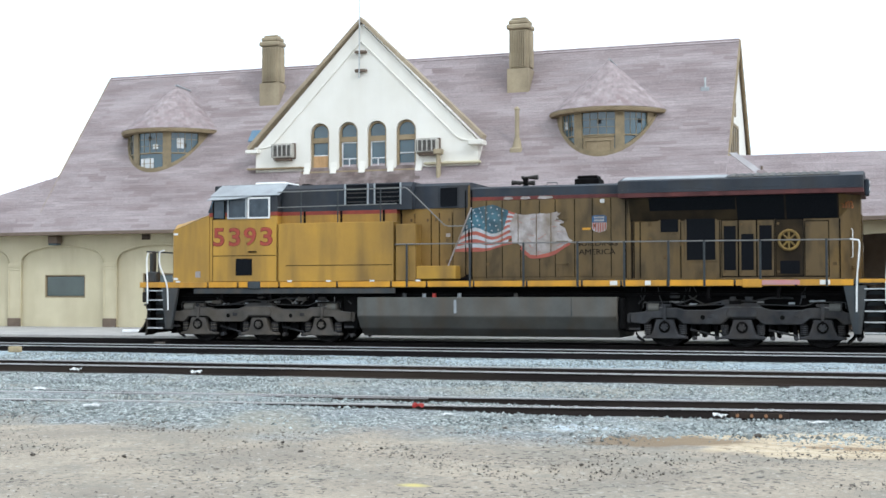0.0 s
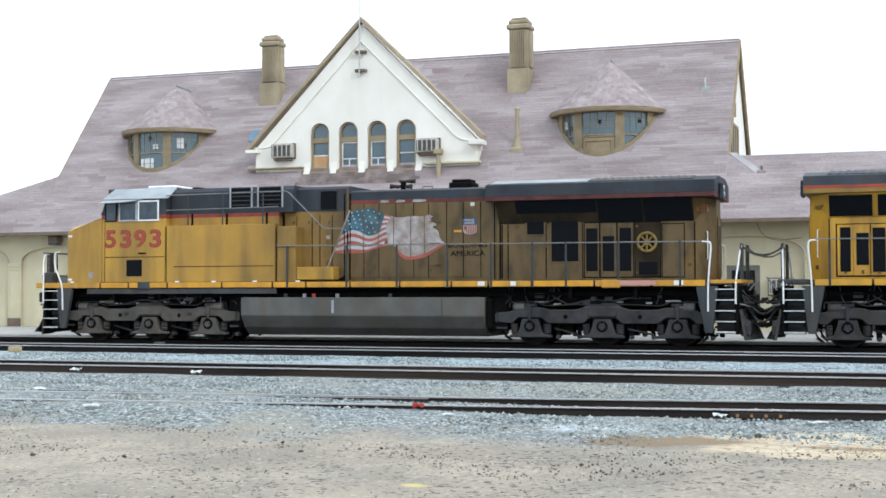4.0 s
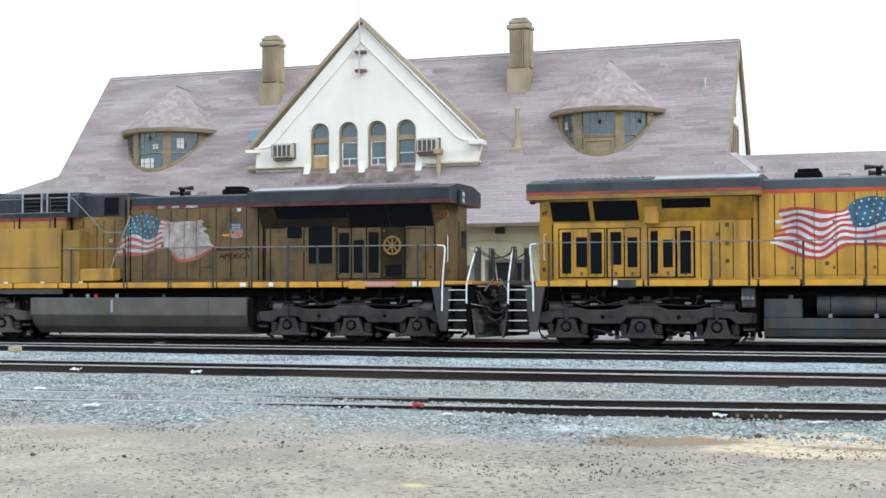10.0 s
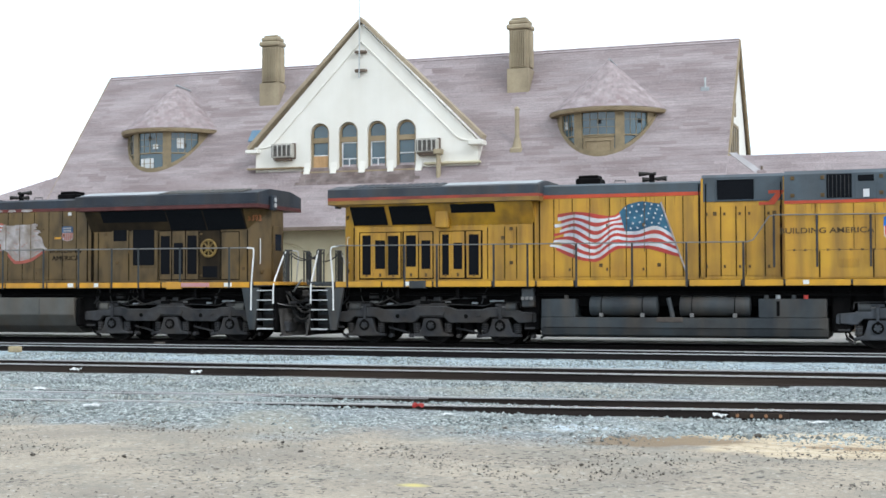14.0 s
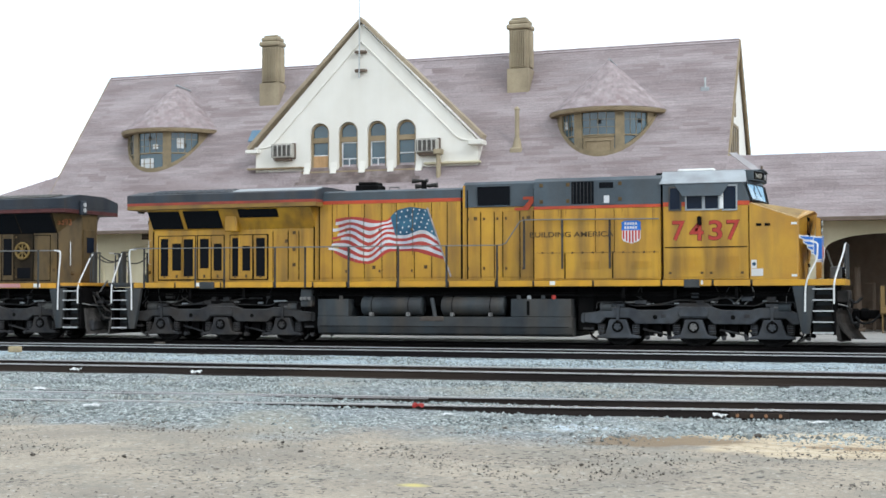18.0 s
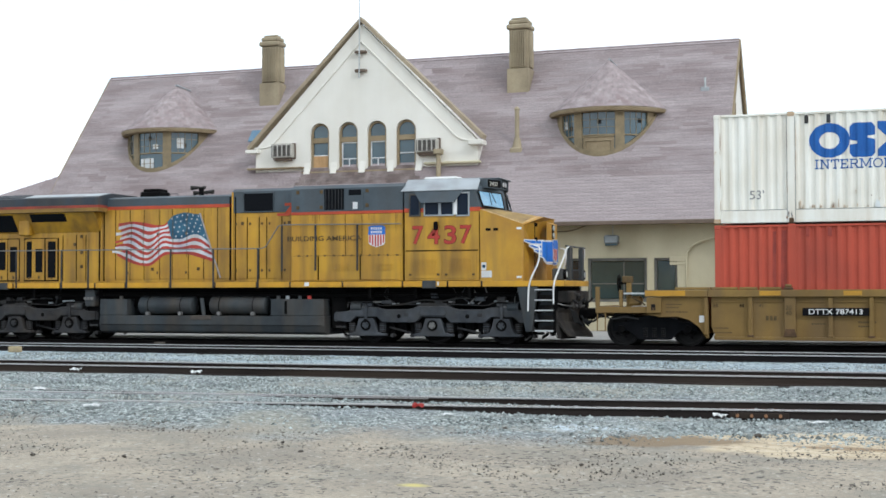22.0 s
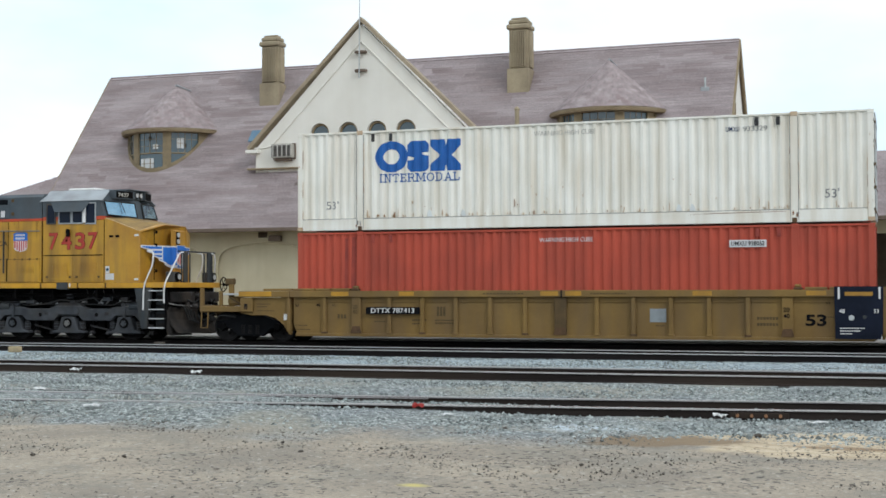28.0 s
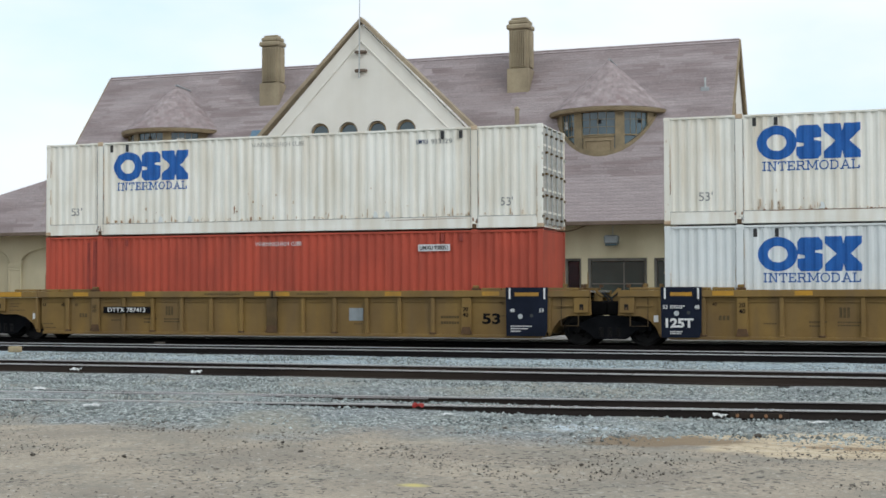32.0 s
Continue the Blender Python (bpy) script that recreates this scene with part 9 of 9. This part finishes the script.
def container(x0, z0, m, label, logo, end_doors):
    """A 53 foot container: corrugated sheets between posts and rails, castings, door gear."""
    C = thing("container", label, "shipping container", group="stacked 53 foot containers")
    L, H, Wd = 16.16, 2.88, 1.295
    x1, z1 = x0 + L, z0 + H
    pa, pb = x0 + 1.98, x1 - 1.98
    rail_h = 0.17 if m is M_CONT_R else 0.33
    for s in (-1, 1):
        ya, yb = sorted((s * Wd, s * (Wd - 0.10)))
        # thin dark strip draws the shadow line above the bottom rail
        part("rail_seam", box(x0 + 0.17, x1 - 0.17, *sorted((s * (Wd + 0.001), s * (Wd - 0.02))), z0 + rail_h, z0 + rail_h + 0.014), M_GREYTXT if m is not M_CONT_R else M_RED_SOOT, C)
        part("bottom_rail", box(x0 + 0.165, x1 - 0.165, ya, yb, z0 + 0.0, z0 + rail_h, 0.012), m, C)
        part("top_rail", box(x0 + 0.165, x1 - 0.165, ya, yb, z1 - 0.07, z1 - 0.012, 0.008), m, C)
        for q in (x0, x1 - 0.16):
            part("corner_post", box(q, q + 0.16, ya, yb, z0 + 0.1, z1 - 0.1, 0.012), m, C)
        for q in (pa, pb):
            part("lift_post", box(q - 0.10, q + 0.10, *sorted((s * (Wd + 0.006), s * (Wd - 0.11))), z0 + 0.02, z1 - 0.02, 0.012), m, C)
            part("post_casting", box(q - 0.09, q + 0.09, s * Wd - 0.02, s * Wd + 0.02, z1 - 0.11, z1 + 0.012, 0.01), M_STAIN if z0 > 3 else m, C)
            part("post_casting", box(q - 0.06, q + 0.06, s * Wd - 0.02, s * Wd + 0.02, z0 - 0.012, z0 + 0.12, 0.01), M_GUSSET if z0 > 3 else m, C)
        for a, b in ((x0 + 0.16, pa - 0.10), (pa + 0.10, pb - 0.10), (pb + 0.10, x1 - 0.16)):
            bm = bmesh.new()
            corrugated(a, b, z0 + rail_h, z1 - 0.07, -(Wd - 0.022) if s < 0 else Wd - 0.078, PITCH_C, DEPTH_C, bm)
            part("side_sheet", bm, m, C)
    part("roof_sheet", box(x0 + 0.02, x1 - 0.02, -Wd + 0.10, Wd - 0.10, z1 - 0.05, z1 - 0.02), m, C)
    part("floor_sheet", box(x0 + 0.1, x1 - 0.1, -Wd + 0.10, Wd - 0.10, z0 + 0.02, z0 + 0.14), m, C)
    bm = bmesh.new()
    n = 9
    for i in range(n):
        a = -Wd + 0.1 + (2 * Wd - 0.2) * i / n
        box(x0 + 0.02, x0 + (0.05 if i % 2 else 0.08), a, a + (2 * Wd - 0.2) / n, z0 + 0.15, z1 - 0.06, bm=bm)
    part("front_wall", bm, m, C)
    for zz in (z0, z1 - 0.12):
        for q in (x0 - 0.01, x1 - 0.16):
            for s in (-1, 1):
                part("corner_casting", box(q, q + 0.17, *sorted((s * (Wd + 0.008), s * (Wd - 0.15))), zz, zz + 0.118, 0.015), m if zz > z0 or m is M_CONT_R else M_STAIN, C)
    if end_doors:
        for s in (-1, 1):
            dr = part("door", box(x1 - 0.06, x1 - 0.02, *sorted((s * 0.02, s * (Wd - 0.11))), z0 + 0.12, z1 - 0.10, 0.006), M_ACBOX, C)
            for q in (0.30, 0.85):
                part("lock_rod", cyl((x1 + 0.02, s * q, z0 + 0.05), (x1 + 0.02, s * q, z1 - 0.05), 0.02, n=8), M_GALV, dr)
                for zz in (0.25, 0.9, 1.5, 2.1, 2.6):
                    part("rod_bracket", box(x1 - 0.02, x1 + 0.045, s * q - 0.06, s * q + 0.06, z0 + zz - 0.03, z0 + zz + 0.03, 0.006), M_WELL_DK, dr)
            for zz in (0.3, 0.85, 1.45, 2.05, 2.6):
                part("hinge", box(x1 - 0.015, x1 + 0.03, *sorted((s * (Wd + 0.010), s * (Wd - 0.10))), z0 + zz - 0.035, z0 + zz + 0.035, 0.008), M_WELL_DK if zz < 2 else M_ACBOX, dr)
            for k in range(4):
                part("door_rib", box(x1 - 0.02, x1 + 0.004, *sorted((s * 0.06, s * (Wd - 0.16))), z0 + 0.4 + k * 0.62, z0 + 0.46 + k * 0.62), m, dr)
    else:
        bm = bmesh.new()
        for i in range(n):
            a = -Wd + 0.1 + (2 * Wd - 0.2) * i / n
            box(x1 - 0.05 if i % 2 else x1 - 0.08, x1 - 0.02, a, a + (2 * Wd - 0.2) / n, z0 + 0.15, z1 - 0.06, bm=bm)
        part("end_wall", bm, m, C)
    yy = -Wd - 0.004
    for q in (0.40, 0.95):
        part("lift_slot", box(pa + q - 0.05, pa + q + 0.05, yy, yy + 0.03, z1 - 0.32, z1 - 0.10, 0.008), M_TRUCK if m is not M_CONT_R else M_RED_SOOT, C)
        part("lift_slot", box(pb - q - 0.05, pb - q + 0.05, yy, yy + 0.03, z1 - 0.32, z1 - 0.10, 0.008), M_TRUCK if m is not M_CONT_R else M_RED_SOOT, C)
    if m is M_CONT_R:
        rs = random.Random(3)
        for q, w in ((pa - 0.20, 0.085), (pa - 0.45, 0.05)):
            zt = z1 - 0.09 - rs.uniform(0, 0.25)
            zb = z0 + rail_h + rs.uniform(0.02, 0.2)
            st = part("soot_streak", prism([(q - w, zb), (q + w, zb + 0.05), (q + w * 0.8, (zb + zt) / 2), (q + w, zt), (q - w * 0.7, zt), (q - w, (zb + zt) / 2)], yy, yy + 0.002), M_RED_SOOT, C)
            press(st, *((x0 + 0.16, pa - 0.10) if q < pa else (pa + 0.10, pb - 0.10)))
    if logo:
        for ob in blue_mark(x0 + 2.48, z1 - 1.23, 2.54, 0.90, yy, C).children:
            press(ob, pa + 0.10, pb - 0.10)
        press(slab_word("INTERMODAL", x0 + 2.56, yy, z1 - 1.51, 0.235, 2.46, M_LOGO, C), pa + 0.10, pb - 0.10)
    if m is not M_CONT_R:
        press(letters("53'", x0 + 0.92, yy, z0 + 0.62, 0.24, M_GREYTXT, C), x0 + 0.16, pa - 0.10)
        press(letters("53'", x1 - 1.22, yy, z0 + 0.62, 0.24, M_GREYTXT, C), pb + 0.10, x1 - 0.16)
        rng = random.Random(int(z0 * 10 + x0))
        spots = [(rng.uniform(x0 + 2.2, x1 - 0.3), rng.uniform(0.335, 0.39) if k % 6 else rng.uniform(0.45, 1.2)) for k in range(90)]
        spots += [(q + rng.uniform(-0.09, 0.09), rng.uniform(0.1, 2.3)) for q in (pa, pb, x0 + 0.08, x1 - 0.08) for k in range(5)]
        for k, (q, zz) in enumerate(spots):
            w, h = rng.uniform(0.005, 0.015), rng.uniform(0.03, 0.13) * (2.4 if k % 5 == 0 else 0.8)
            out = yy - 0.001 if k >= 90 else yy + 0.016
            prof = [(q + w * math.cos(i) * rng.uniform(0.5, 1.2), z0 + zz + h * (0.5 + 0.5 * math.sin(i)) * rng.uniform(0.8, 1.1)) for i in (0, 0.9, 1.8, 2.7, 3.6, 4.5, 5.4)]
            part("rust_spot", prism(prof, out, out + 0.06), M_RUST if k % 7 == 0 else M_STAIN, C)
        for q in (pa - 0.112, pa + 0.112, pb - 0.112, pb + 0.112, x0 + 0.165, x1 - 0.165):
            for k in range(3):
                zb, h, w = z0 + rng.uniform(0.1, 2.0), rng.uniform(0.2, 0.7), rng.uniform(0.004, 0.010)
                part("rust_streak", prism([(q - w, zb), (q + w * 0.6, zb + 0.03), (q + w, zb + h * 0.5), (q + w * 0.3, zb + h), (q - w * 0.8, zb + h * 0.6)], yy + 0.0005, yy + 0.03), M_STAIN if k else M_RUST, C)
        for q in (pa, pb):
            for e in (-0.104, 0.104):
                part("grime_line", box(q + e - 0.006, q + e + 0.006, yy - 0.0005, yy + 0.02, z0 + 0.04, z1 - 0.12), M_GREYTXT, C)
            for k in range(6):
                a, zb, w, h = q + rng.uniform(-0.13, 0.10), z0 + rng.uniform(0.0, 0.28), rng.uniform(0.02, 0.05), rng.uniform(0.05, 0.16)
                part("grime_patch", prism([(a, zb), (a + w, zb + 0.02), (a + w * 0.7, zb + h * 0.6), (a + w * 0.4, zb + h), (a - w * 0.2, zb + h * 0.5)], yy - 0.005 - 0.0006 * k, yy + 0.02), M_RUST if k % 2 else M_GREYTXT, C)
        part("scraped_edge", prism([(x1 - 4.8, z0 + 0.25), (x1 - 2.2, z0 + 0.285), (x1 - 2.2, z0 + 0.295), (x1 - 3.9, z0 + 0.28)], yy - 0.001, yy + 0.02), M_RUST, C)
        for k in range(4):
            q = rng.uniform(x0 + 4, x1 - 4)
            part("bare_patch", prism([(q, z0 + 0.36), (q + 0.16, z0 + 0.35), (q + 0.12, z0 + 0.5), (q + 0.05, z0 + 0.55)], yy + 0.017, yy + 0.06), M_CONT_W2, C)
    return C


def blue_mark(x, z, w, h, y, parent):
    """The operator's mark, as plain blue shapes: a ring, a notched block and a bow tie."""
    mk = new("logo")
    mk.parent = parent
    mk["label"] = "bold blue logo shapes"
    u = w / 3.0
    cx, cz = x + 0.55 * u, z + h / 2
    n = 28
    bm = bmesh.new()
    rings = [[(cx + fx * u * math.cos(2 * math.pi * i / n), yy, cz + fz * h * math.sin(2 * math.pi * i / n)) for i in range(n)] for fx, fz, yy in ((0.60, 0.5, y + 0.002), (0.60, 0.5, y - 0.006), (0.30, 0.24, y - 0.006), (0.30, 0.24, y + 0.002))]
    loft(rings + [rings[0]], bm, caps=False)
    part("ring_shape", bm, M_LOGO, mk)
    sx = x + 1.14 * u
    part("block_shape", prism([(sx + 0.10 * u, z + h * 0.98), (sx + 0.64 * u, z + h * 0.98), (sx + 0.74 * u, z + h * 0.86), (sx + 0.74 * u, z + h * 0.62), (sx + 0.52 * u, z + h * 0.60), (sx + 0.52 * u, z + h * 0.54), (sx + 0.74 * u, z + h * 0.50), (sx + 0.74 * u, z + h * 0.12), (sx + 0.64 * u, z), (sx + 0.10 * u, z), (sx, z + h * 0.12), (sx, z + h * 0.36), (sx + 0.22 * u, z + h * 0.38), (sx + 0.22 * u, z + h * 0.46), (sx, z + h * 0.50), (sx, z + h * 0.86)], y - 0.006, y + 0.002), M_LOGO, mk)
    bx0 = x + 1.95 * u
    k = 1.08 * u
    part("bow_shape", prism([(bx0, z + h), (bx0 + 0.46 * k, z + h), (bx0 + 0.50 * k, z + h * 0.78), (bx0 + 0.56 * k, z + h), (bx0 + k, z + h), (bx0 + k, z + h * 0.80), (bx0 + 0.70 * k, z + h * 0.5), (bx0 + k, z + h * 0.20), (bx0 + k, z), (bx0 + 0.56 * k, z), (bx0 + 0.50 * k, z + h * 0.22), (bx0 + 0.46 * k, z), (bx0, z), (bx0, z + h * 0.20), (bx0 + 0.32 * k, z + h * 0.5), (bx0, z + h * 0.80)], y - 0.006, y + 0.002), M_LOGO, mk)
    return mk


c_top = container(-25.48, 3.27, M_CONT_W, "rust streaked white container with blue logo on a red one", True, True)
c_low = container(-25.48, 0.345, M_CONT_R, "faded red corrugated steel container standing in the well", False, False)
c_top2 = container(-5.96, 3.262, M_CONT_W, "white container with blue logo and rusty lower edge", True, True)
c_low2 = container(-5.96, 0.345, M_CONT_W2, "clean white corrugated container with blue logo in the well", True, True)
travelling += [(c_top, 0.0), (c_low, 0.0), (c_top2, 0.0), (c_low2, 0.0)]
press(letters("WARNING HIGH CUBE", -18.3, -1.30, 5.80, 0.13, M_ACBOX, c_top, 1.75), -23.4, -11.4)
press(letters("WARNING HIGH CUBE", -18.15, -1.30, 2.85, 0.12, M_DECAL_W, c_low, 1.50), -23.4, -11.4)
press(letters("UMXU", -13.05, -1.30, 5.70, 0.13, M_LOGO_DK, c_top, 0.36, bold=0.006), -23.4, -11.4)
press(letters("933329", -12.60, -1.30, 5.70, 0.13, M_GREYTXT, c_top, 0.62), -23.4, -11.4)
part("code_plate", box(-12.98, -12.02, -1.304, -1.296, 2.64, 2.83), M_DECAL_W, c_low, "white plate with dark characters")
letters("UMXU 938052", -12.93, -1.306, 2.68, 0.115, M_BLACKTXT, c_low, 0.86, bold=0.008)
for k in range(26):
    a = -3.5 + k * 0.17 + random.uniform(-0.06, 0.06)
    h = random.uniform(0.015, 0.07)
    part("rust_patch", prism([(a, 3.582), (a + 0.10, 3.582), (a + 0.08, 3.582 + h * 0.7), (a + 0.04, 3.582 + h), (a + 0.01, 3.582 + h * 0.5)], -1.292, -1.23), M_RUST if k % 3 else M_STAIN, c_top2)
part("rust_patch", box(-3.2, 0.0, -1.302, -1.27, 3.585, 3.597), M_RUST, c_top2)
# ---------------------------------------------------------------- litter and marks in the yard
M_PAPER = mat("white litter", (0.90, 0.90, 0.89), (0.82, 0.82, 0.81), rough=0.8, scale=9)
M_REDLIT = mat("red litter", (0.55, 0.08, 0.07), rough=0.7)


def litter(x, y, w, d, h, m, label, category, turn=0.0):
    """A crumpled scrap lying on the stones."""
    bm = bmesh.new()
    n = 5
    grid = [[bm.verts.new(((i / n - 0.5) * w, (j / n - 0.5) * d, h * (0.4 + 0.6 * noise.noise((i * 0.6 + x, j * 0.7 + y, 0)) + 0.3))) for i in range(n + 1)] for j in range(n + 1)]
    for j in range(n):
        for i in range(n):
            bm.faces.new((grid[j][i], grid[j][i + 1], grid[j + 1][i + 1], grid[j + 1][i]))
    bmesh.ops.solidify(bm, geom=bm.faces[:], thickness=0.012)
    ob = link("litter", bm, m)
    ob.matrix_world = pose(x, y, ground_height(y, x) + 0.012, 0, 0, turn)
    return tagged(ob, label, category, group="yard litter")


for lx, ly, w, d, h in ((-16.0, 23.42, 0.20, 0.16, 0.12), (-13.22, 23.42, 0.20, 0.16, 0.12), (-14.2, 19.72, 0.22, 0.2, 0.08), (-11.62, 17.45, 0.24, 0.2, 0.07),
                        (-2.42, 19.0, 0.22, 0.14, 0.13), (-1.1, 18.95, 0.26, 0.13, 0.05), (-6.2, 18.2, 0.16, 0.12, 0.05)):
    litter(lx, ly, w, d, h, M_PAPER, "crumpled white paper scrap on the gravel", "litter", random.uniform(0, 90))
litter(-6.85, 18.78, 0.18, 0.12, 0.12, M_REDLIT, "crushed red scrap beside the rail", "litter", 20)
# a bolted rail joint on the lead track
joint = thing("rail_joint", "rust red bolted joint bar on the near rail", "rail joint", kind="structure")
jy = 20.65 + 0.135 * -1.95 - 0.7535 - 0.042
bar = part("joint_bar", box(-0.42, 0.42, -0.014, 0.014, -0.135, -0.045, 0.01), M_RAIL, joint)
for k in range(4):
    bx_ = -0.30 + 0.2 * k
    part("bolt", cyl((bx_, -0.012, -0.09), (bx_, -0.045, -0.09), 0.026, n=8), M_RUST, joint)
joint.matrix_world = pose(-1.95, jy, -0.2, 0, 0, math.degrees(math.atan(0.135)))
M_ROCK = mat("brown field stone", (0.11, 0.095, 0.08), (0.07, 0.06, 0.05), scale=9, rough=0.9, bump=0.4)
for rx, ry, rs in ((-1.75, 17.4, 0.065), (-6.72, 14.36, 0.04), (-8.35, 15.0, 0.035), (-8.5, 13.4, 0.035), (-5.1, 17.4, 0.05), (-2.9, 13.6, 0.035), (-9.6, 13.2, 0.04), (-3.3, 14.2, 0.035), (-7.3, 15.1, 0.03), (-6.1, 12.7, 0.03), (-5.9, 14.9, 0.03)):
    bm = bmesh.new()
    bmesh.ops.create_icosphere(bm, subdivisions=2, radius=rs)
    for v in bm.verts:
        v.co *= 0.75 + 0.5 * noise.noise(v.co * 14 + Vector((rx, ry, 0)))
        v.co.z *= 0.6
    ob = link("stone", bm, M_ROCK)
    ob.location = (rx, ry, ground_height(ry) + rs * 0.25)
    tagged(ob, "brown field stone lying on the dirt", "stone", group="loose field stones")


edge = thing("parking_stop", "white painted bar lying on the platform", "parking stop")
part("bar", box(-26.15, -24.7, 41.05, 41.2, 0.07, 0.17, 0.02), M_PAPER, edge)
M_BLOCK = mat("pale timber block", (0.42, 0.34, 0.2), (0.3, 0.24, 0.15), scale=8, rough=0.9)
for x, y, w, lab, m in ((-23.4, 31.35, 0.34, "pale timber block beside the rail", M_BLOCK), (-21.2, 35.35, 0.3, "brown timber block between the tracks", M_ROCK)):
    b = link("timber_block", box(-w / 2, w / 2, -0.09, 0.09, 0.0, 0.16, 0.015), m)
    b.location = (x, y, ground_height(y) + 0.0)
    tagged(b, lab, "block", group="timber blocks")
gate = thing("loggia_gate", "dark folding gate standing inside the open arcade", "gate")
for x in (-2.15, -1.55, -0.9):
    part("post", box(x - 0.05, x + 0.05, 49.4, 49.5, 0.06, 1.75, 0.01), M_STONEBASE, gate)
for z in (0.5, 1.1, 1.7):
    part("bar", box(-2.1, -0.9, 49.42, 49.46, z, z + 0.05, 0.01), M_STONEBASE, gate)
part("brace", tube([(-2.45, 48.6, 2.9), (-1.95, 49.3, 1.2)], 0.035, 6), M_GALV, gate)
post = thing("loggia_post", "dark tapered iron post standing in the open arcade", "post")
part("shaft", cyl((-1.43, 48.7, 0.06), (-1.43, 48.7, 2.29), 0.17, 0.09, 10), M_STONEBASE, post)
part("foot", box(-1.68, -1.18, 48.45, 48.95, 0.06, 0.20, 0.03), M_STONEBASE, post)
# ---------------------------------------------------------------- shingle courses on the roofs
COURSE = 0.155


def shingle_rows(x_span, y0, y1, seed, keep, x_min_at=None):
    """(x, length, y) of every strip shingle between two heights of the slope, course by course."""
    rng = random.Random(seed)
    run = COURSE / math.hypot(1, PITCH)
    y, j = y0, 0
    while y < y1 - run * 0.5:
        lo = x_min_at(y) if x_min_at else x_span[0]
        x = lo
        first = True
        while x < x_span[1] - 0.05:
            ln = rng.uniform(0.3, 1.0) if first else rng.uniform(0.75, 1.15)
            ln = min(ln, x_span[1] - x)
            first = False
            if keep(x + ln / 2, y):
                yield x, ln, y
            x += ln
        y += run


def shingle_points(x, ln, y, jit):
    """A thin wedge that overlaps the course above."""
    k = math.hypot(1, PITCH)
    nrm = Vector((0, -PITCH / k, 1 / k))
    a, b = Vector((x + 0.004, y, roof_z(y))), Vector((x + ln - 0.004, y, roof_z(y)))
    up = Vector((0, 1 / k, PITCH / k)) * (COURSE + 0.03)
    t = 0.007 + jit * 0.4
    return [a + nrm * 0.002, b + nrm * 0.002, a + nrm * t, b + nrm * t, a + up + nrm * 0.004, b + up + nrm * 0.004]


def open_slope(x, y):
    z = roof_z(y)
    half = max(0.0, 11.75 - z) * 0.98
    if 6.2 < z and abs(x + 19.83) < min(half, 4.75) and not (z < 6.3):
        return False
    for cx in (-29.3, -10.45):
        if y < 50.1 and (x - cx) ** 2 + (y - 50.22) ** 2 < 1.8 ** 2:
            return False
    return True


SFACES = [(2, 3, 5, 4), (0, 1, 3, 2), (0, 2, 4), (1, 5, 3)]
rng_s = random.Random(8)
fields = [
    ("main", shingle_rows((END_L, END_R), EAVE_Y - 0.02, RIDGE_Y - 0.03, 21, open_slope)),
    ("right", shingle_rows((END_R + 0.02, 3.0), EAVE_Y - 0.02, WING_Y - 0.02, 22, lambda x, y: True)),
    ("left", shingle_rows((-41.0, END_L - 0.02), EAVE_Y - 0.02, 48.1, 23, lambda x, y: True,
                          lambda y: -40.4 + (y - EAVE_Y) * 3.49 if y < 47.42 else -35.7 + (y - 47.52) * 3.6)),
]
sv, sf = [], []
singles = 0
mesh_one = None
for name_f, rows in fields:
    for x, ln, y in rows:
        pts = shingle_points(x, ln, y, rng_s.uniform(0, 0.01))
        near = name_f == "main" and -15.6 < x < -5.9 and y < 47.45 and singles < 300
        if near:
            me = bpy.data.meshes.new("shingle") if mesh_one is None else mesh_one
            if mesh_one is None:
                ref = shingle_points(0, 1.0, EAVE_Y, 0.004)
                org = Vector((0, EAVE_Y, EAVE_Z))
                me.from_pydata([tuple(p - org) for p in ref], [], SFACES)
                me.materials.append(M_SHINGLE_P)
                mesh_one = me
            ob = new("shingle", mesh_one)
            ob.parent = main_slope
            ob.location = (x, y, roof_z(y))
            ob.scale = (ln, 1, 1)
            singles += 1
        else:
            o = len(sv)
            sv += [tuple(p) for p in pts]
            sf += [tuple(o + i for i in f) for f in SFACES]
sme = bpy.data.meshes.new("shingles")
sme.from_pydata(sv, [], sf)
sme.materials.append(M_SHINGLE)
sh_ob = new("shingles", sme)
sh_ob.parent = main_slope
tagged(sh_ob, kind="stuff")
# ---------------------------------------------------------------- everything that moves
def train_shift(t):
    """How far the train still has to go along its track at t seconds."""
    u = t / 10
    return -0.0174 * u ** 4 + 0.3122 * u ** 3 - 3.3903 * u ** 2 - 8.0293 * u + 51.9881


def motions():
    for ob, x in travelling:
        walk(ob, [(0.5 * i, pose(x + train_shift(0.5 * i), TRACK_Y, 0)) for i in range(65)])
    for ws, x, r in rolling:
        walk(ws, [(0.25 * i, pose(x, 0, r, 0, math.degrees(train_shift(0.25 * i) / r), 0)) for i in range(129)])


motions()
